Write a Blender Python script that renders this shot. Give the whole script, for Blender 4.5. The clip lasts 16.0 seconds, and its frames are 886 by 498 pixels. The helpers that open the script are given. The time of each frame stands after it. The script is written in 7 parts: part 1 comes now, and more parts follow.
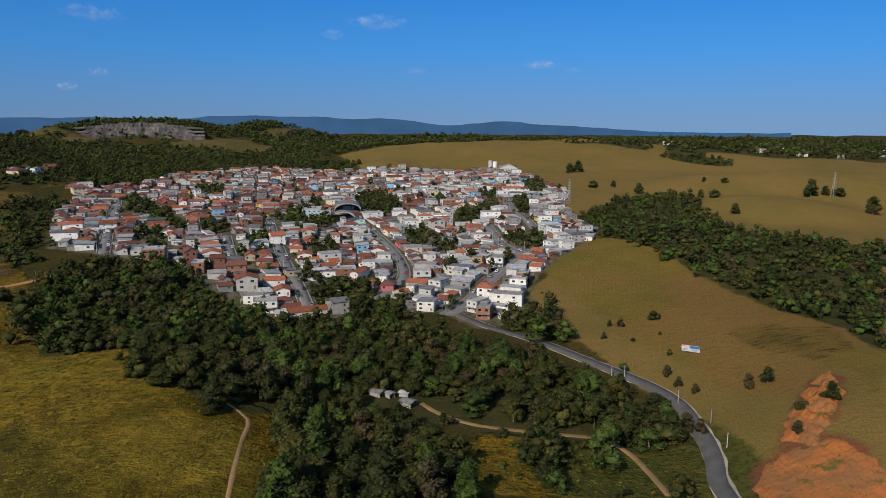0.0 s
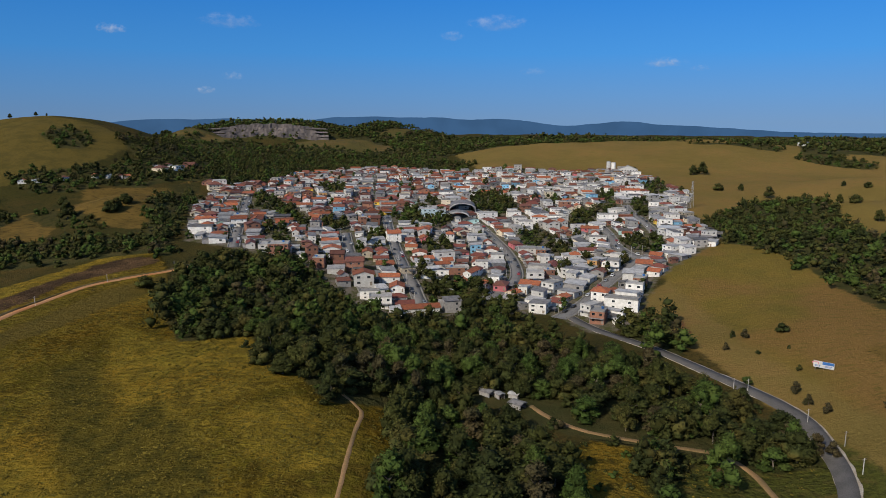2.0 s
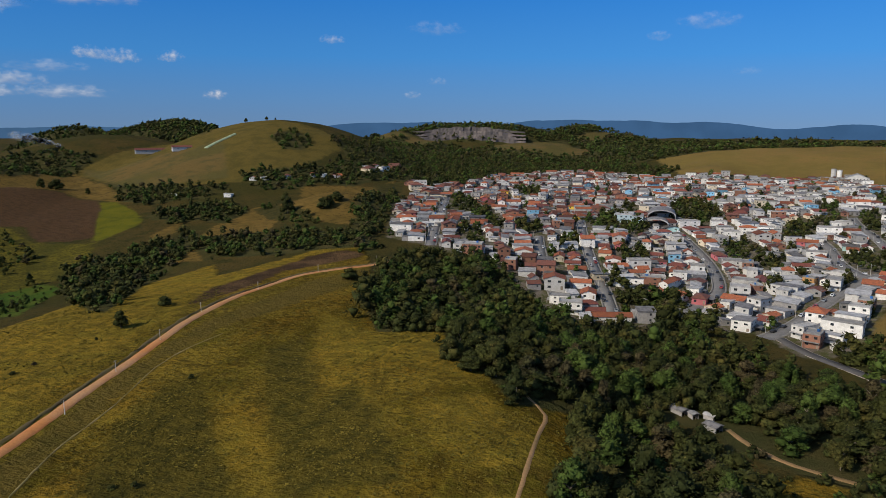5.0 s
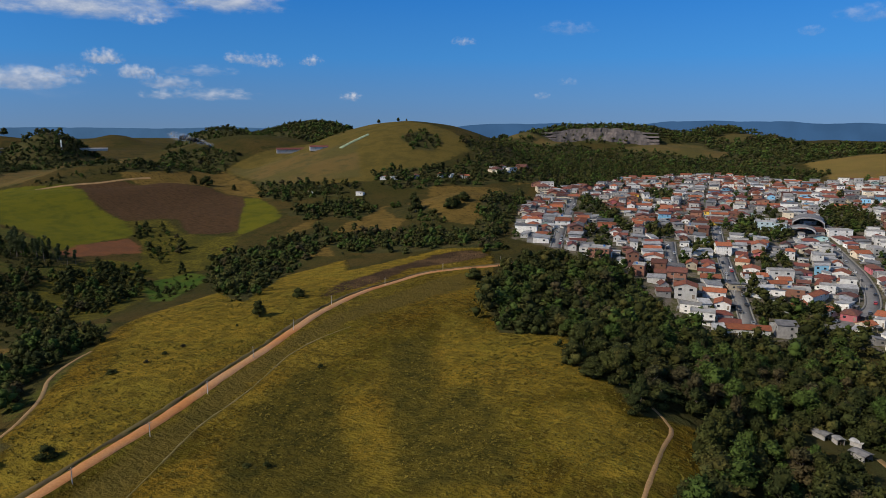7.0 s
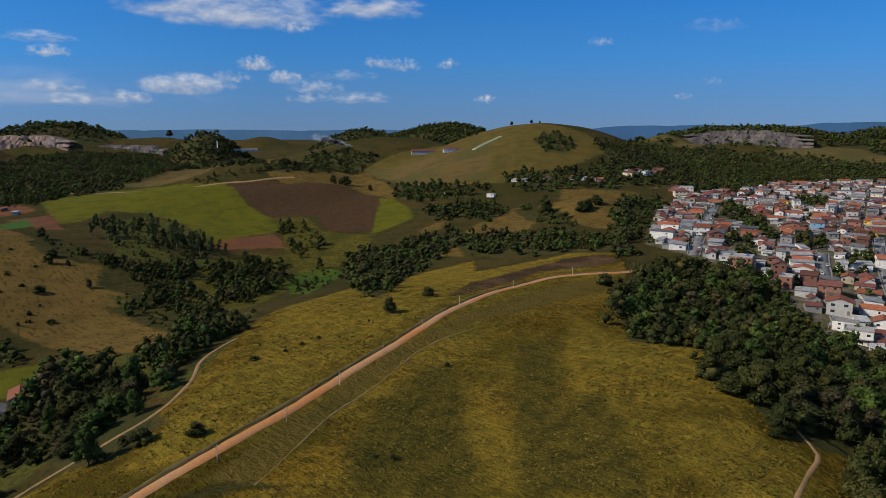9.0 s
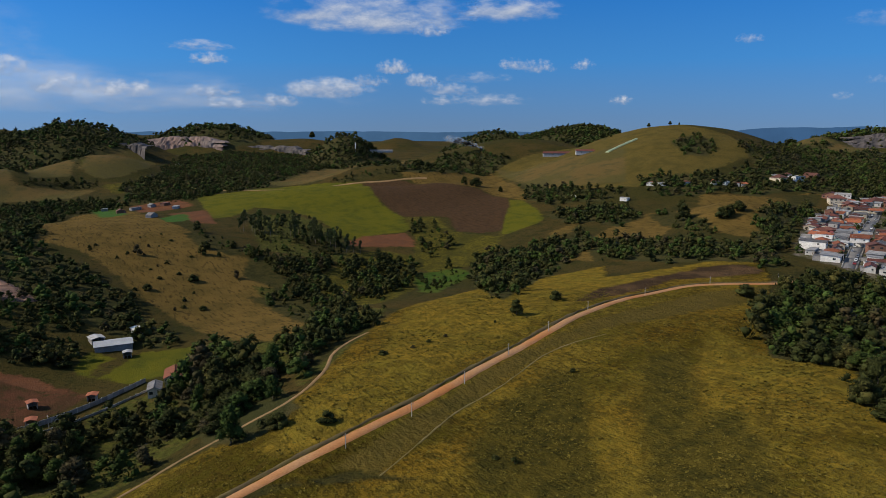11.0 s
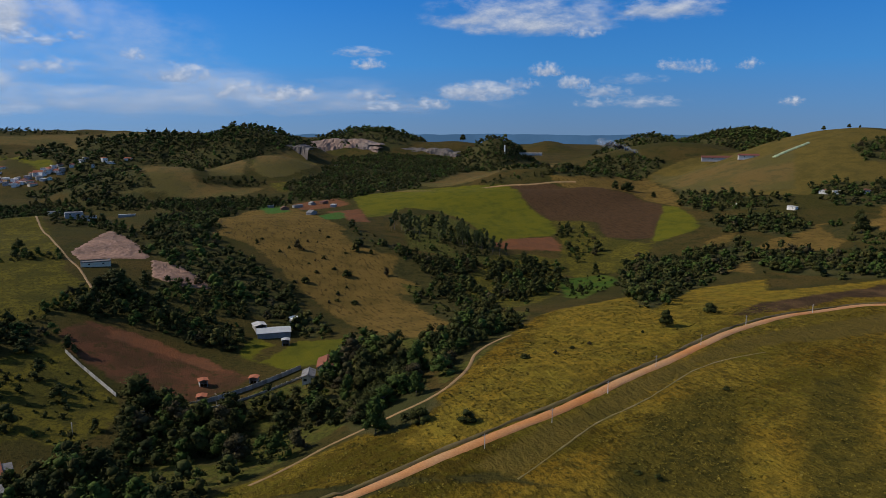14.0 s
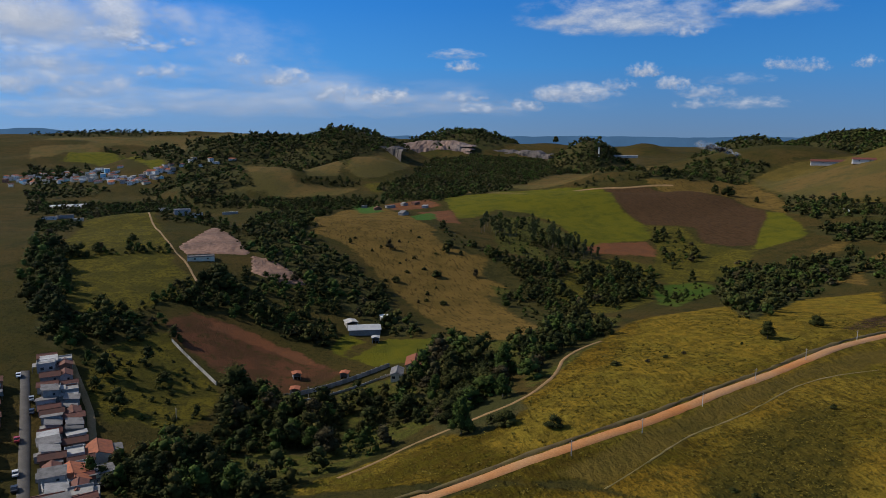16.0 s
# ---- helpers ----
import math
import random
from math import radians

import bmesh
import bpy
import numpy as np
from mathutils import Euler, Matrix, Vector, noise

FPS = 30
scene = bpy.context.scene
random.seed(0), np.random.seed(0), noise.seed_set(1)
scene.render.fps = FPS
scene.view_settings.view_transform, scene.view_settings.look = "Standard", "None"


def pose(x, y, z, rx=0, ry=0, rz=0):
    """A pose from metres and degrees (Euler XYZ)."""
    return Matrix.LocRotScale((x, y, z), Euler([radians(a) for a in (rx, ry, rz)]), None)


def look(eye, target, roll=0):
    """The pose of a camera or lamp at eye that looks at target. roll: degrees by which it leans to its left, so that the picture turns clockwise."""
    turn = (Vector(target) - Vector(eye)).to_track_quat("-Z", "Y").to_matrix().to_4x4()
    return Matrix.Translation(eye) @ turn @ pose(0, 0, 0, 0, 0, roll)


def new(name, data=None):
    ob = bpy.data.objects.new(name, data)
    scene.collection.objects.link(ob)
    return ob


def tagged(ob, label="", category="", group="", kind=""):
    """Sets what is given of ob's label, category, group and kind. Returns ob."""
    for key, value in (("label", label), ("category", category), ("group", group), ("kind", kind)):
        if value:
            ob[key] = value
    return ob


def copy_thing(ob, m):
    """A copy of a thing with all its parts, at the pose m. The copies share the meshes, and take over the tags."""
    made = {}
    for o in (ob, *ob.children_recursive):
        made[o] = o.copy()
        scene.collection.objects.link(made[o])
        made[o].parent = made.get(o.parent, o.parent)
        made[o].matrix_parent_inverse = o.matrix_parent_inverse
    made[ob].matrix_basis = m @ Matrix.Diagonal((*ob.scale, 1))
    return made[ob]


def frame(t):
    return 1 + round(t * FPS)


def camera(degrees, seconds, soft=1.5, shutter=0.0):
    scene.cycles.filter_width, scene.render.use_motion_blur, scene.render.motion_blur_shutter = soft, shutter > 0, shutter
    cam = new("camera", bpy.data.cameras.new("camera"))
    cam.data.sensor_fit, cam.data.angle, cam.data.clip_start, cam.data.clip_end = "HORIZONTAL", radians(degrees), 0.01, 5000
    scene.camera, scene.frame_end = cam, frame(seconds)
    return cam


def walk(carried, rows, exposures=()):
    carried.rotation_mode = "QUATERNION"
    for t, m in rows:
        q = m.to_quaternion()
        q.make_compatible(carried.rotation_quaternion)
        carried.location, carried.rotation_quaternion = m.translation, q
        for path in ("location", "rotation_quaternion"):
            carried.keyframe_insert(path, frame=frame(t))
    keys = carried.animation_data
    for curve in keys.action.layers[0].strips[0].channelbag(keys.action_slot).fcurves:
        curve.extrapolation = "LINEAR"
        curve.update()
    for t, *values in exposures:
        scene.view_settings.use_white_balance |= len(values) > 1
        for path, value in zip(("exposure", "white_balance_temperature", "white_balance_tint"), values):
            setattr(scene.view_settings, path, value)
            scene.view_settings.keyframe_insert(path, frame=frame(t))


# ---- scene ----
cam = camera(64.3, 16.0, soft=0.8)
PATH = [
    (0, pose(0, 0, 110, 79.74, -0.31, -0.00)),
    (0.5, pose(0, 0, 110, 79.72, -0.27, 1.99)),
    (1, pose(0, 0, 110, 79.72, -0.25, 4.11)),
    (1.5, pose(0, 0, 110, 79.74, -0.18, 6.63)),
    (2, pose(0, 0, 110, 79.74, -0.16, 9.32)),
    (2.5, pose(0, 0, 110, 79.77, -0.15, 11.94)),
    (3, pose(0, 0, 110, 79.82, -0.17, 14.53)),
    (3.5, pose(0, 0, 110, 79.84, -0.13, 17.25)),
    (4, pose(0, 0, 110, 79.89, -0.11, 19.90)),
    (6.5, pose(0, 0, 110, 80.01, -0.10, 32.74)),
    (7, pose(0, 0, 110, 80.03, -0.11, 35.32)),
    (7.5, pose(0, 0, 110, 80.09, -0.11, 37.93)),
    (8, pose(0, 0, 110, 80.12, -0.07, 40.50)),
    (8.5, pose(0, 0, 110, 80.16, -0.03, 43.00)),
    (9, pose(0, 0, 110, 80.18, -0.04, 45.93)),
    (9.5, pose(0, 0, 110, 80.21, -0.01, 48.86)),
    (10, pose(0, 0, 110, 80.25, -0.02, 51.75)),
    (12.5, pose(0, 0, 110, 80.41, -0.09, 62.39)),
    (13, pose(0, 0, 110, 80.45, -0.11, 64.47)),
    (13.5, pose(0, 0, 110, 80.48, -0.13, 66.49)),
    (14, pose(0, 0, 110, 80.52, -0.11, 68.48)),
    (14.5, pose(0, 0, 110, 80.55, -0.14, 70.40)),
    (15, pose(0, 0, 110, 80.58, -0.16, 72.33)),
    (15.5, pose(0, 0, 110, 80.62, -0.17, 74.13)),
    (16, pose(0, 0, 110, 80.65, -0.18, 75.88)),
]
walk(cam, PATH)

# ---- sky, sun and exposure ----
SUN_AZ, SUN_EL = 150.0, 36.0          # degrees to the left of the first view, and up
world = bpy.data.worlds.new("world")
scene.world = world
world.use_nodes = True
wt = world.node_tree
sky = wt.nodes.new("ShaderNodeTexSky")
sky.sky_type = "NISHITA"
sky.sun_disc = False
sky.sun_elevation = radians(SUN_EL)
sky.sun_rotation = radians(-SUN_AZ)
sky.altitude = 900
sky.air_density, sky.dust_density, sky.ozone_density = 1.0, 0.6, 1.5
back = wt.nodes["Background"]
back.inputs["Strength"].default_value = 0.105
# the low sky: dry-season haze at the horizon, deepening to clear blue, then the open sky above
coord = wt.nodes.new("ShaderNodeTexCoord")
split = wt.nodes.new("ShaderNodeSeparateXYZ")
wt.links.new(coord.outputs["Generated"], split.inputs[0])
low = wt.nodes.new("ShaderNodeValToRGB")
wt.links.new(split.outputs["Z"], low.inputs[0])
stops = low.color_ramp.elements
stops[0].position, stops[0].color = 0.0, (0.150, 0.270, 0.460, 1)
stops[1].position, stops[1].color = 0.30, (0.030, 0.190, 0.600, 1)
for at, colour in ((0.035, (0.115, 0.275, 0.540, 1)), (0.09, (0.060, 0.265, 0.640, 1)), (0.17, (0.030, 0.205, 0.610, 1))):
    stops.new(at).color = colour
scale = wt.nodes.new("ShaderNodeVectorMath")
scale.operation = "SCALE"
# brighter towards the sun and away from it, darkest at right angles to it
toward = wt.nodes.new("ShaderNodeVectorMath")
toward.operation = "DOT_PRODUCT"
toward.inputs[1].default_value = (-math.sin(radians(SUN_AZ)), math.cos(radians(SUN_AZ)), 0)
wt.links.new(coord.outputs["Generated"], toward.inputs[0])
squared = wt.nodes.new("ShaderNodeMath")
squared.operation = "MULTIPLY"
wt.links.new(toward.outputs["Value"], squared.inputs[0])
wt.links.new(toward.outputs["Value"], squared.inputs[1])
gain = wt.nodes.new("ShaderNodeMath")
gain.operation = "MULTIPLY_ADD"
gain.inputs[1].default_value, gain.inputs[2].default_value = 0.34 / 0.105, 0.91 / 0.105
wt.links.new(squared.outputs[0], gain.inputs[0])
sunward = wt.nodes.new("ShaderNodeMath")
sunward.operation = "MAXIMUM"
sunward.inputs[1].default_value = 0
wt.links.new(toward.outputs["Value"], sunward.inputs[0])
glow = wt.nodes.new("ShaderNodeMath")
glow.operation = "MULTIPLY_ADD"
glow.inputs[1].default_value = 0.36 / 0.105
wt.links.new(sunward.outputs[0], glow.inputs[0])
wt.links.new(gain.outputs[0], glow.inputs[2])
wt.links.new(glow.outputs[0], scale.inputs["Scale"])
wt.links.new(low.outputs[0], scale.inputs[0])
rise = wt.nodes.new("ShaderNodeMapRange")
rise.interpolation_type = "SMOOTHSTEP"
rise.inputs["From Min"].default_value, rise.inputs["From Max"].default_value = 0.2, 0.5
wt.links.new(split.outputs["Z"], rise.inputs["Value"])
veil = wt.nodes.new("ShaderNodeMix")
veil.data_type = "RGBA"
wt.links.new(rise.outputs[0], veil.inputs[0])
wt.links.new(scale.outputs[0], veil.inputs[6])
high = wt.nodes.new("ShaderNodeVectorMath")
high.operation = "SCALE"
high.inputs["Scale"].default_value = 1.42
wt.links.new(sky.outputs[0], high.inputs[0])
wt.links.new(high.outputs[0], veil.inputs[7])
wt.links.new(veil.outputs[2], back.inputs["Color"])

sun = new("sun", bpy.data.lights.new("sun", "SUN"))
sun.data.energy, sun.data.angle, sun.data.color = 4.6, radians(0.55), (1.0, 0.91, 0.76)
_e, _a = radians(SUN_EL), radians(SUN_AZ)
SUN_WAY = Vector((-math.sin(_a) * math.cos(_e), math.cos(_a) * math.cos(_e), math.sin(_e)))
sun.matrix_world = look(SUN_WAY * 300 + Vector((0, 0, 110)), (0, 0, 110))
scene.view_settings.exposure = -0.04

# ---- materials ----
def nodes_of(name):
    m = bpy.data.materials.new(name)
    m.use_nodes = True
    t = m.node_tree
    return m, t, t.nodes["Principled BSDF"]


def link(t, a, b):
    t.links.new(a, b)


def noise_node(t, scale, detail=4.0, rough=0.55, vec=None, stretch=None):
    n = t.nodes.new("ShaderNodeTexNoise")
    n.inputs["Scale"].default_value = scale
    n.inputs["Detail"].default_value = detail
    n.inputs["Roughness"].default_value = rough
    if vec is not None:
        if stretch:
            mp = t.nodes.new("ShaderNodeMapping")
            mp.inputs["Scale"].default_value = stretch[:3]
            if len(stretch) > 3:
                mp.inputs["Rotation"].default_value = (0, 0, radians(stretch[3]))
            link(t, vec, mp.inputs[0])
            vec = mp.outputs[0]
        link(t, vec, n.inputs["Vector"])
    return n.outputs["Fac"]


def ramp(t, fac, lo, hi, smooth=True):
    r = t.nodes.new("ShaderNodeMapRange")
    r.interpolation_type = "SMOOTHSTEP" if smooth else "LINEAR"
    r.inputs["From Min"].default_value, r.inputs["From Max"].default_value = lo, hi
    link(t, fac, r.inputs["Value"])
    return r.outputs[0]


def mix(t, fac, a, b, mode="MIX"):
    n = t.nodes.new("ShaderNodeMix")
    n.data_type, n.blend_type = "RGBA", mode
    for key, v in (("Factor", fac), ("A", a), ("B", b)):
        sock = [s for s in n.inputs if s.name == key and (s.type == "RGBA" or key == "Factor") and s.enabled][0]
        if isinstance(v, (int, float)):
            sock.default_value = v
        elif isinstance(v, tuple):
            sock.default_value = (*v, 1)
        else:
            link(t, v, sock)
    return [s for s in n.outputs if s.type == "RGBA"][0]


def math_node(t, op, a, b):
    n = t.nodes.new("ShaderNodeMath")
    n.operation = op
    for i, v in enumerate((a, b)):
        if isinstance(v, (int, float)):
            n.inputs[i].default_value = v
        else:
            link(t, v, n.inputs[i])
    return n.outputs[0]


def bump(t, p, fac, strength, distance):
    b = t.nodes.new("ShaderNodeBump")
    b.inputs["Strength"].default_value, b.inputs["Distance"].default_value = strength, distance
    link(t, fac, b.inputs["Height"])
    link(t, b.outputs[0], p.inputs["Normal"])


def surface(name, c1, c2, scale=1.5, fine=12.0, rough=0.85, relief=0.03, vary=0.15, metal=0.0, spec=0.3, island=False):
    """A weathered surface: two colours mixed at two scales, a little relief, and a change from piece to piece."""
    m, t, p = nodes_of(name)
    vec = t.nodes.new("ShaderNodeTexCoord").outputs["Object"]
    a = noise_node(t, scale, 5, 0.6, vec)
    b = noise_node(t, fine, 3, 0.6, vec)
    col = mix(t, ramp(t, a, 0.32, 0.68), c1, c2)
    dark = ramp(t, b, 0.25, 0.75)
    col = mix(t, dark, mix(t, 1.0, col, (0.72, 0.7, 0.68), "MULTIPLY"), col)
    if vary:
        if island:
            rnd = t.nodes.new("ShaderNodeNewGeometry").outputs["Random Per Island"]
        else:
            rnd = t.nodes.new("ShaderNodeObjectInfo").outputs["Random"]
        h = t.nodes.new("ShaderNodeHueSaturation")
        link(t, col, h.inputs["Color"])
        link(t, ramp(t, rnd, 0 - 1e-4, 1, False), h.inputs["Fac"])
        v = t.nodes.new("ShaderNodeMapRange")
        v.inputs["To Min"].default_value, v.inputs["To Max"].default_value = 1 - vary * 1.6, 1 + vary
        link(t, rnd, v.inputs["Value"])
        link(t, v.outputs[0], h.inputs["Value"])
        h.inputs["Fac"].default_value = 1
        for l in list(h.inputs["Fac"].links):
            t.links.remove(l)
        col = h.outputs[0]
    link(t, col, p.inputs["Base Color"])
    p.inputs["Roughness"].default_value = rough
    p.inputs["Metallic"].default_value = metal
    p.inputs["Specular IOR Level"].default_value = spec
    if relief:
        bump(t, p, b, 0.6, relief)
    return m


def foliage(name, c1, c2, c3, island=True, least=0.5, most=1.5):
    """Leaves: hue and brightness change from clump to clump, a little light shows through."""
    m, t, p = nodes_of(name)
    geo = t.nodes.new("ShaderNodeNewGeometry")
    vec = geo.outputs["Position"]
    col = mix(t, ramp(t, noise_node(t, 0.035, 4, 0.6, vec), 0.35, 0.65), c1, c2)
    col = mix(t, ramp(t, noise_node(t, 0.11, 2, 0.5, vec), 0.5, 0.72), col, c3)
    h = t.nodes.new("ShaderNodeHueSaturation")
    link(t, col, h.inputs["Color"])
    v = t.nodes.new("ShaderNodeMapRange")
    v.inputs["To Min"].default_value, v.inputs["To Max"].default_value = least, most
    link(t, geo.outputs["Random Per Island"] if island else t.nodes.new("ShaderNodeObjectInfo").outputs["Random"], v.inputs["Value"])
    link(t, v.outputs[0], h.inputs["Value"])
    link(t, h.outputs[0], p.inputs["Base Color"])
    p.inputs["Roughness"].default_value = 0.8
    p.inputs["Specular IOR Level"].default_value = 0.04
    bump(t, p, noise_node(t, 1.6, 3, 0.7, vec), 1.0, 0.5)
    return m


MAT, FAR = {}, {}


def coat(key, name, *tones, vary=0.22, **more):
    """One surface for single pieces, and its twin for joined rows, where every loose piece differs."""
    MAT[key] = surface(name, *tones, vary=vary, **more)
    FAR[key] = surface(name + "_mixed", *tones, vary=0.36 if vary else 0, island=True, **more)


MAT["leaf"] = foliage("leaves", (0.025, 0.031, 0.010), (0.043, 0.046, 0.012), (0.068, 0.058, 0.016))
MAT["leaf_fresh"] = foliage("fresh_leaves", (0.034, 0.054, 0.012), (0.052, 0.074, 0.016), (0.046, 0.062, 0.014))
MAT["leaf_grey"] = foliage("grey_green_leaves", (0.052, 0.066, 0.024), (0.072, 0.080, 0.028), (0.060, 0.068, 0.024))
MAT["leaf_dry"] = foliage("dry_leaves", (0.045, 0.038, 0.018), (0.06, 0.046, 0.021), (0.04, 0.04, 0.016))
coat("bark", "bark", (0.12, 0.09, 0.065), (0.2, 0.17, 0.14), 2, 14, relief=0.02)
coat("white", "white_paint", (0.74, 0.72, 0.68), (0.58, 0.56, 0.52), 0.5, 5)
coat("cream", "cream_paint", (0.66, 0.57, 0.42), (0.55, 0.47, 0.35), 0.5, 5)
coat("render", "bare_render", (0.36, 0.34, 0.32), (0.26, 0.25, 0.24), 0.5, 5)
coat("brick", "bare_brick", (0.29, 0.135, 0.085), (0.22, 0.11, 0.075), 0.6, 9)
coat("pink", "pink_paint", (0.62, 0.18, 0.2), (0.52, 0.16, 0.17), 0.5, 5)
coat("blue", "light_blue_paint", (0.26, 0.52, 0.72), (0.2, 0.44, 0.62), 0.5, 5)
coat("yellow", "yellow_paint", (0.72, 0.48, 0.07), (0.6, 0.4, 0.06), 0.5, 5)
coat("ochre", "ochre_paint", (0.5, 0.27, 0.1), (0.42, 0.23, 0.09), 0.5, 5)
coat("mint", "mint_paint", (0.42, 0.6, 0.55), (0.36, 0.52, 0.48), 0.5, 5)
coat("pale_blue", "pale_blue_paint", (0.58, 0.72, 0.78), (0.5, 0.64, 0.7), 0.5, 5)
coat("tile_orange", "orange_clay_tiles", (0.37, 0.112, 0.047), (0.24, 0.082, 0.042), 0.7, 7, relief=0.06)
coat("tile_brown", "brown_clay_tiles", (0.17, 0.062, 0.042), (0.115, 0.052, 0.038), 0.7, 7, relief=0.06)
coat("tile_red", "dark_red_sheet", (0.205, 0.062, 0.042), (0.145, 0.05, 0.038), 0.7, 7, relief=0.04)
coat("sheet", "fibre_cement_sheet", (0.20, 0.19, 0.185), (0.105, 0.10, 0.10), 0.4, 6, relief=0.05)
coat("sheet_light", "light_fibre_cement_sheet", (0.42, 0.41, 0.40), (0.25, 0.245, 0.24), 0.4, 6, relief=0.05)
coat("zinc", "zinc_sheet", (0.55, 0.56, 0.56), (0.46, 0.47, 0.48), 0.3, 4, rough=0.6)
coat("slab", "concrete_slab", (0.4, 0.39, 0.37), (0.27, 0.26, 0.25), 0.5, 4)
coat("glass", "window_glass", (0.02, 0.025, 0.03), (0.035, 0.04, 0.045), 0.8, 3, rough=0.15, relief=0, spec=0.6)
coat("tank_blue", "blue_plastic", (0.03, 0.13, 0.38), (0.04, 0.15, 0.4), 1, 5, rough=0.5)
coat("wood", "weathered_wood", (0.2, 0.15, 0.11), (0.28, 0.23, 0.18), 1.5, 14)
coat("concrete", "pole_concrete", (0.5, 0.48, 0.45), (0.4, 0.38, 0.36), 1, 8)
coat("steel", "galvanised_steel", (0.45, 0.46, 0.47), (0.36, 0.37, 0.38), 1, 8, rough=0.5, metal=0.6)
coat("asphalt", "worn_asphalt", (0.088, 0.083, 0.08), (0.115, 0.108, 0.102), 0.25, 3, vary=0, spec=0.1)
coat("street", "dusty_asphalt", (0.15, 0.145, 0.14), (0.2, 0.19, 0.18), 0.15, 2, vary=0)
coat("verge", "pale_verge", (0.4, 0.36, 0.3), (0.3, 0.24, 0.17), 0.3, 3, vary=0)
coat("dirt", "trodden_red_earth", (0.42, 0.165, 0.045), (0.40, 0.215, 0.095), 0.05, 1.5, vary=0, relief=0.1)
coat("trail", "trodden_pale_earth", (0.30, 0.175, 0.075), (0.20, 0.13, 0.05), 0.1, 1.5, vary=0, relief=0.08)
coat("faint", "half_grown_path", (0.21, 0.155, 0.06), (0.15, 0.12, 0.03), 0.15, 1.5, vary=0)
coat("kerb", "worn_pavement", (0.24, 0.225, 0.2), (0.17, 0.16, 0.14), 0.3, 3, vary=0)
coat("bank", "dark_cut_earth", (0.075, 0.05, 0.02), (0.12, 0.09, 0.022), 0.15, 1.5, vary=0, relief=0.1)
coat("rubber", "tyre_rubber", (0.015, 0.015, 0.015), (0.025, 0.025, 0.025), 3, 20)


# ---- the lie of the land ----
HILLS = []


def hill(x, y, rise, reach):
    HILLS.append((x, y, rise, reach))


KNOLLS = []


def knoll(x, y, top, long, deep, turn):
    """A rounded hill of its own: its top level, its reach along and across, and the way it lies."""
    KNOLLS.append((x, y, top, long, deep, math.cos(radians(turn)), math.sin(radians(turn))))


hill(-855, -2349, -19.5, 1875)
hill(-325, 15, -24.4, 98)
hill(11, 355, -13.4, 106)
hill(-484, 1941, 15.2, 1000)
hill(-435, 285, -11.2, 94)
hill(-498, -149, 6.1, 156)
hill(-214, -15, -9.8, 64)
hill(-425, 113, -11.8, 79)
hill(-1379, -243, -15.7, 420)
hill(346, -200, -15.4, 300)
hill(-1391, 562, 8.6, 450)
hill(142, 224, 5.8, 48)
hill(23, 234, -2.4, 70)
hill(-68, 167, 8.0, 45)
hill(-35, 519, -12.0, 94)
hill(-559, 332, -9.2, 117)
hill(1030, 1714, 6.6, 600)
hill(-96, 231, 6.2, 45)
hill(168, 396, 1.6, 129)
hill(-638, 49, 10.4, 115)
hill(-431, 790, 10.9, 162)
hill(-1714, 1030, 6.7, 600)
hill(-91, 353, -7.8, 66)
hill(130, 75, -4.2, 68)
hill(-1992, -174, -10.0, 360)
hill(-96, -115, -4.8, 112)
hill(964, 1149, 7.1, 450)
hill(346, 200, -8.7, 108)
hill(79, 235, -6.6, 45)
hill(-2689, 1086, 4.1, 870)
hill(-241, 43, -6.4, 45)
hill(-219, 98, 4.1, 45)
hill(0, -2500, 3.5, 1125)
hill(-1121, 259, 8.2, 207)
hill(-342, -940, 3.3, 270)
hill(321, 689, -7.3, 137)
hill(1086, 2689, 4.0, 870)
hill(-22, 194, -6.1, 45)
hill(-383, 173, -5.3, 76)
hill(-1949, 450, 5.3, 360)
hill(-946, -83, -6.6, 171)
hill(-257, -306, -8.8, 180)
hill(-129, 108, -3.8, 84)
hill(-367, -49, 5.5, 67)
hill(77, 181, -13.6, 45)
hill(111, 181, 13.6, 45)
hill(-612, -99, 6.9, 112)
hill(-2222, 1864, 3.9, 870)
hill(-1700, 0, -8.4, 184)
hill(-1879, -684, -2.3, 360)
hill(749, 1854, 6.3, 600)
hill(-2814, -702, 3.5, 522)
hill(-984, 1132, 4.2, 450)
hill(259, 1121, 7.3, 345)
hill(-1462, 337, 7.3, 270)
hill(-229, -72, -3.4, 45)
hill(-29, 260, -3.7, 47)
hill(739, 881, 6.2, 207)
hill(-855, -2349, 2.3, 675)
hill(-2669, -1133, 3.5, 522)
hill(148, 289, 5.0, 58)
hill(201, 479, 6.6, 94)
hill(58, 617, -4.2, 112)
hill(-1854, 749, 7.2, 600)
hill(-1537, 2459, 4.3, 870)
hill(-286, 481, 4.7, 101)
hill(-643, -766, 3.5, 270)
hill(652, 2826, 4.0, 870)
hill(-1400, 0, -7.4, 151)
hill(-869, -233, -6.6, 162)
hill(-2889, -253, 3.0, 522)
hill(96, 115, -3.0, 45)
hill(346, -200, 5.1, 108)
hill(-435, 285, -12.1, 156)
hill(-266, 220, 3.2, 62)
hill(1286, 1532, 5.9, 600)
hill(-1146, -100, -6.8, 124)
hill(-1597, -581, -10.9, 510)
hill(0, -400, -3.7, 108)
hill(140, 1995, 5.7, 600)
hill(-1312, 1509, 6.1, 600)
hill(-754, 868, 6.1, 345)
hill(-2826, 652, 4.1, 870)
hill(-525, 73, -4.8, 95)
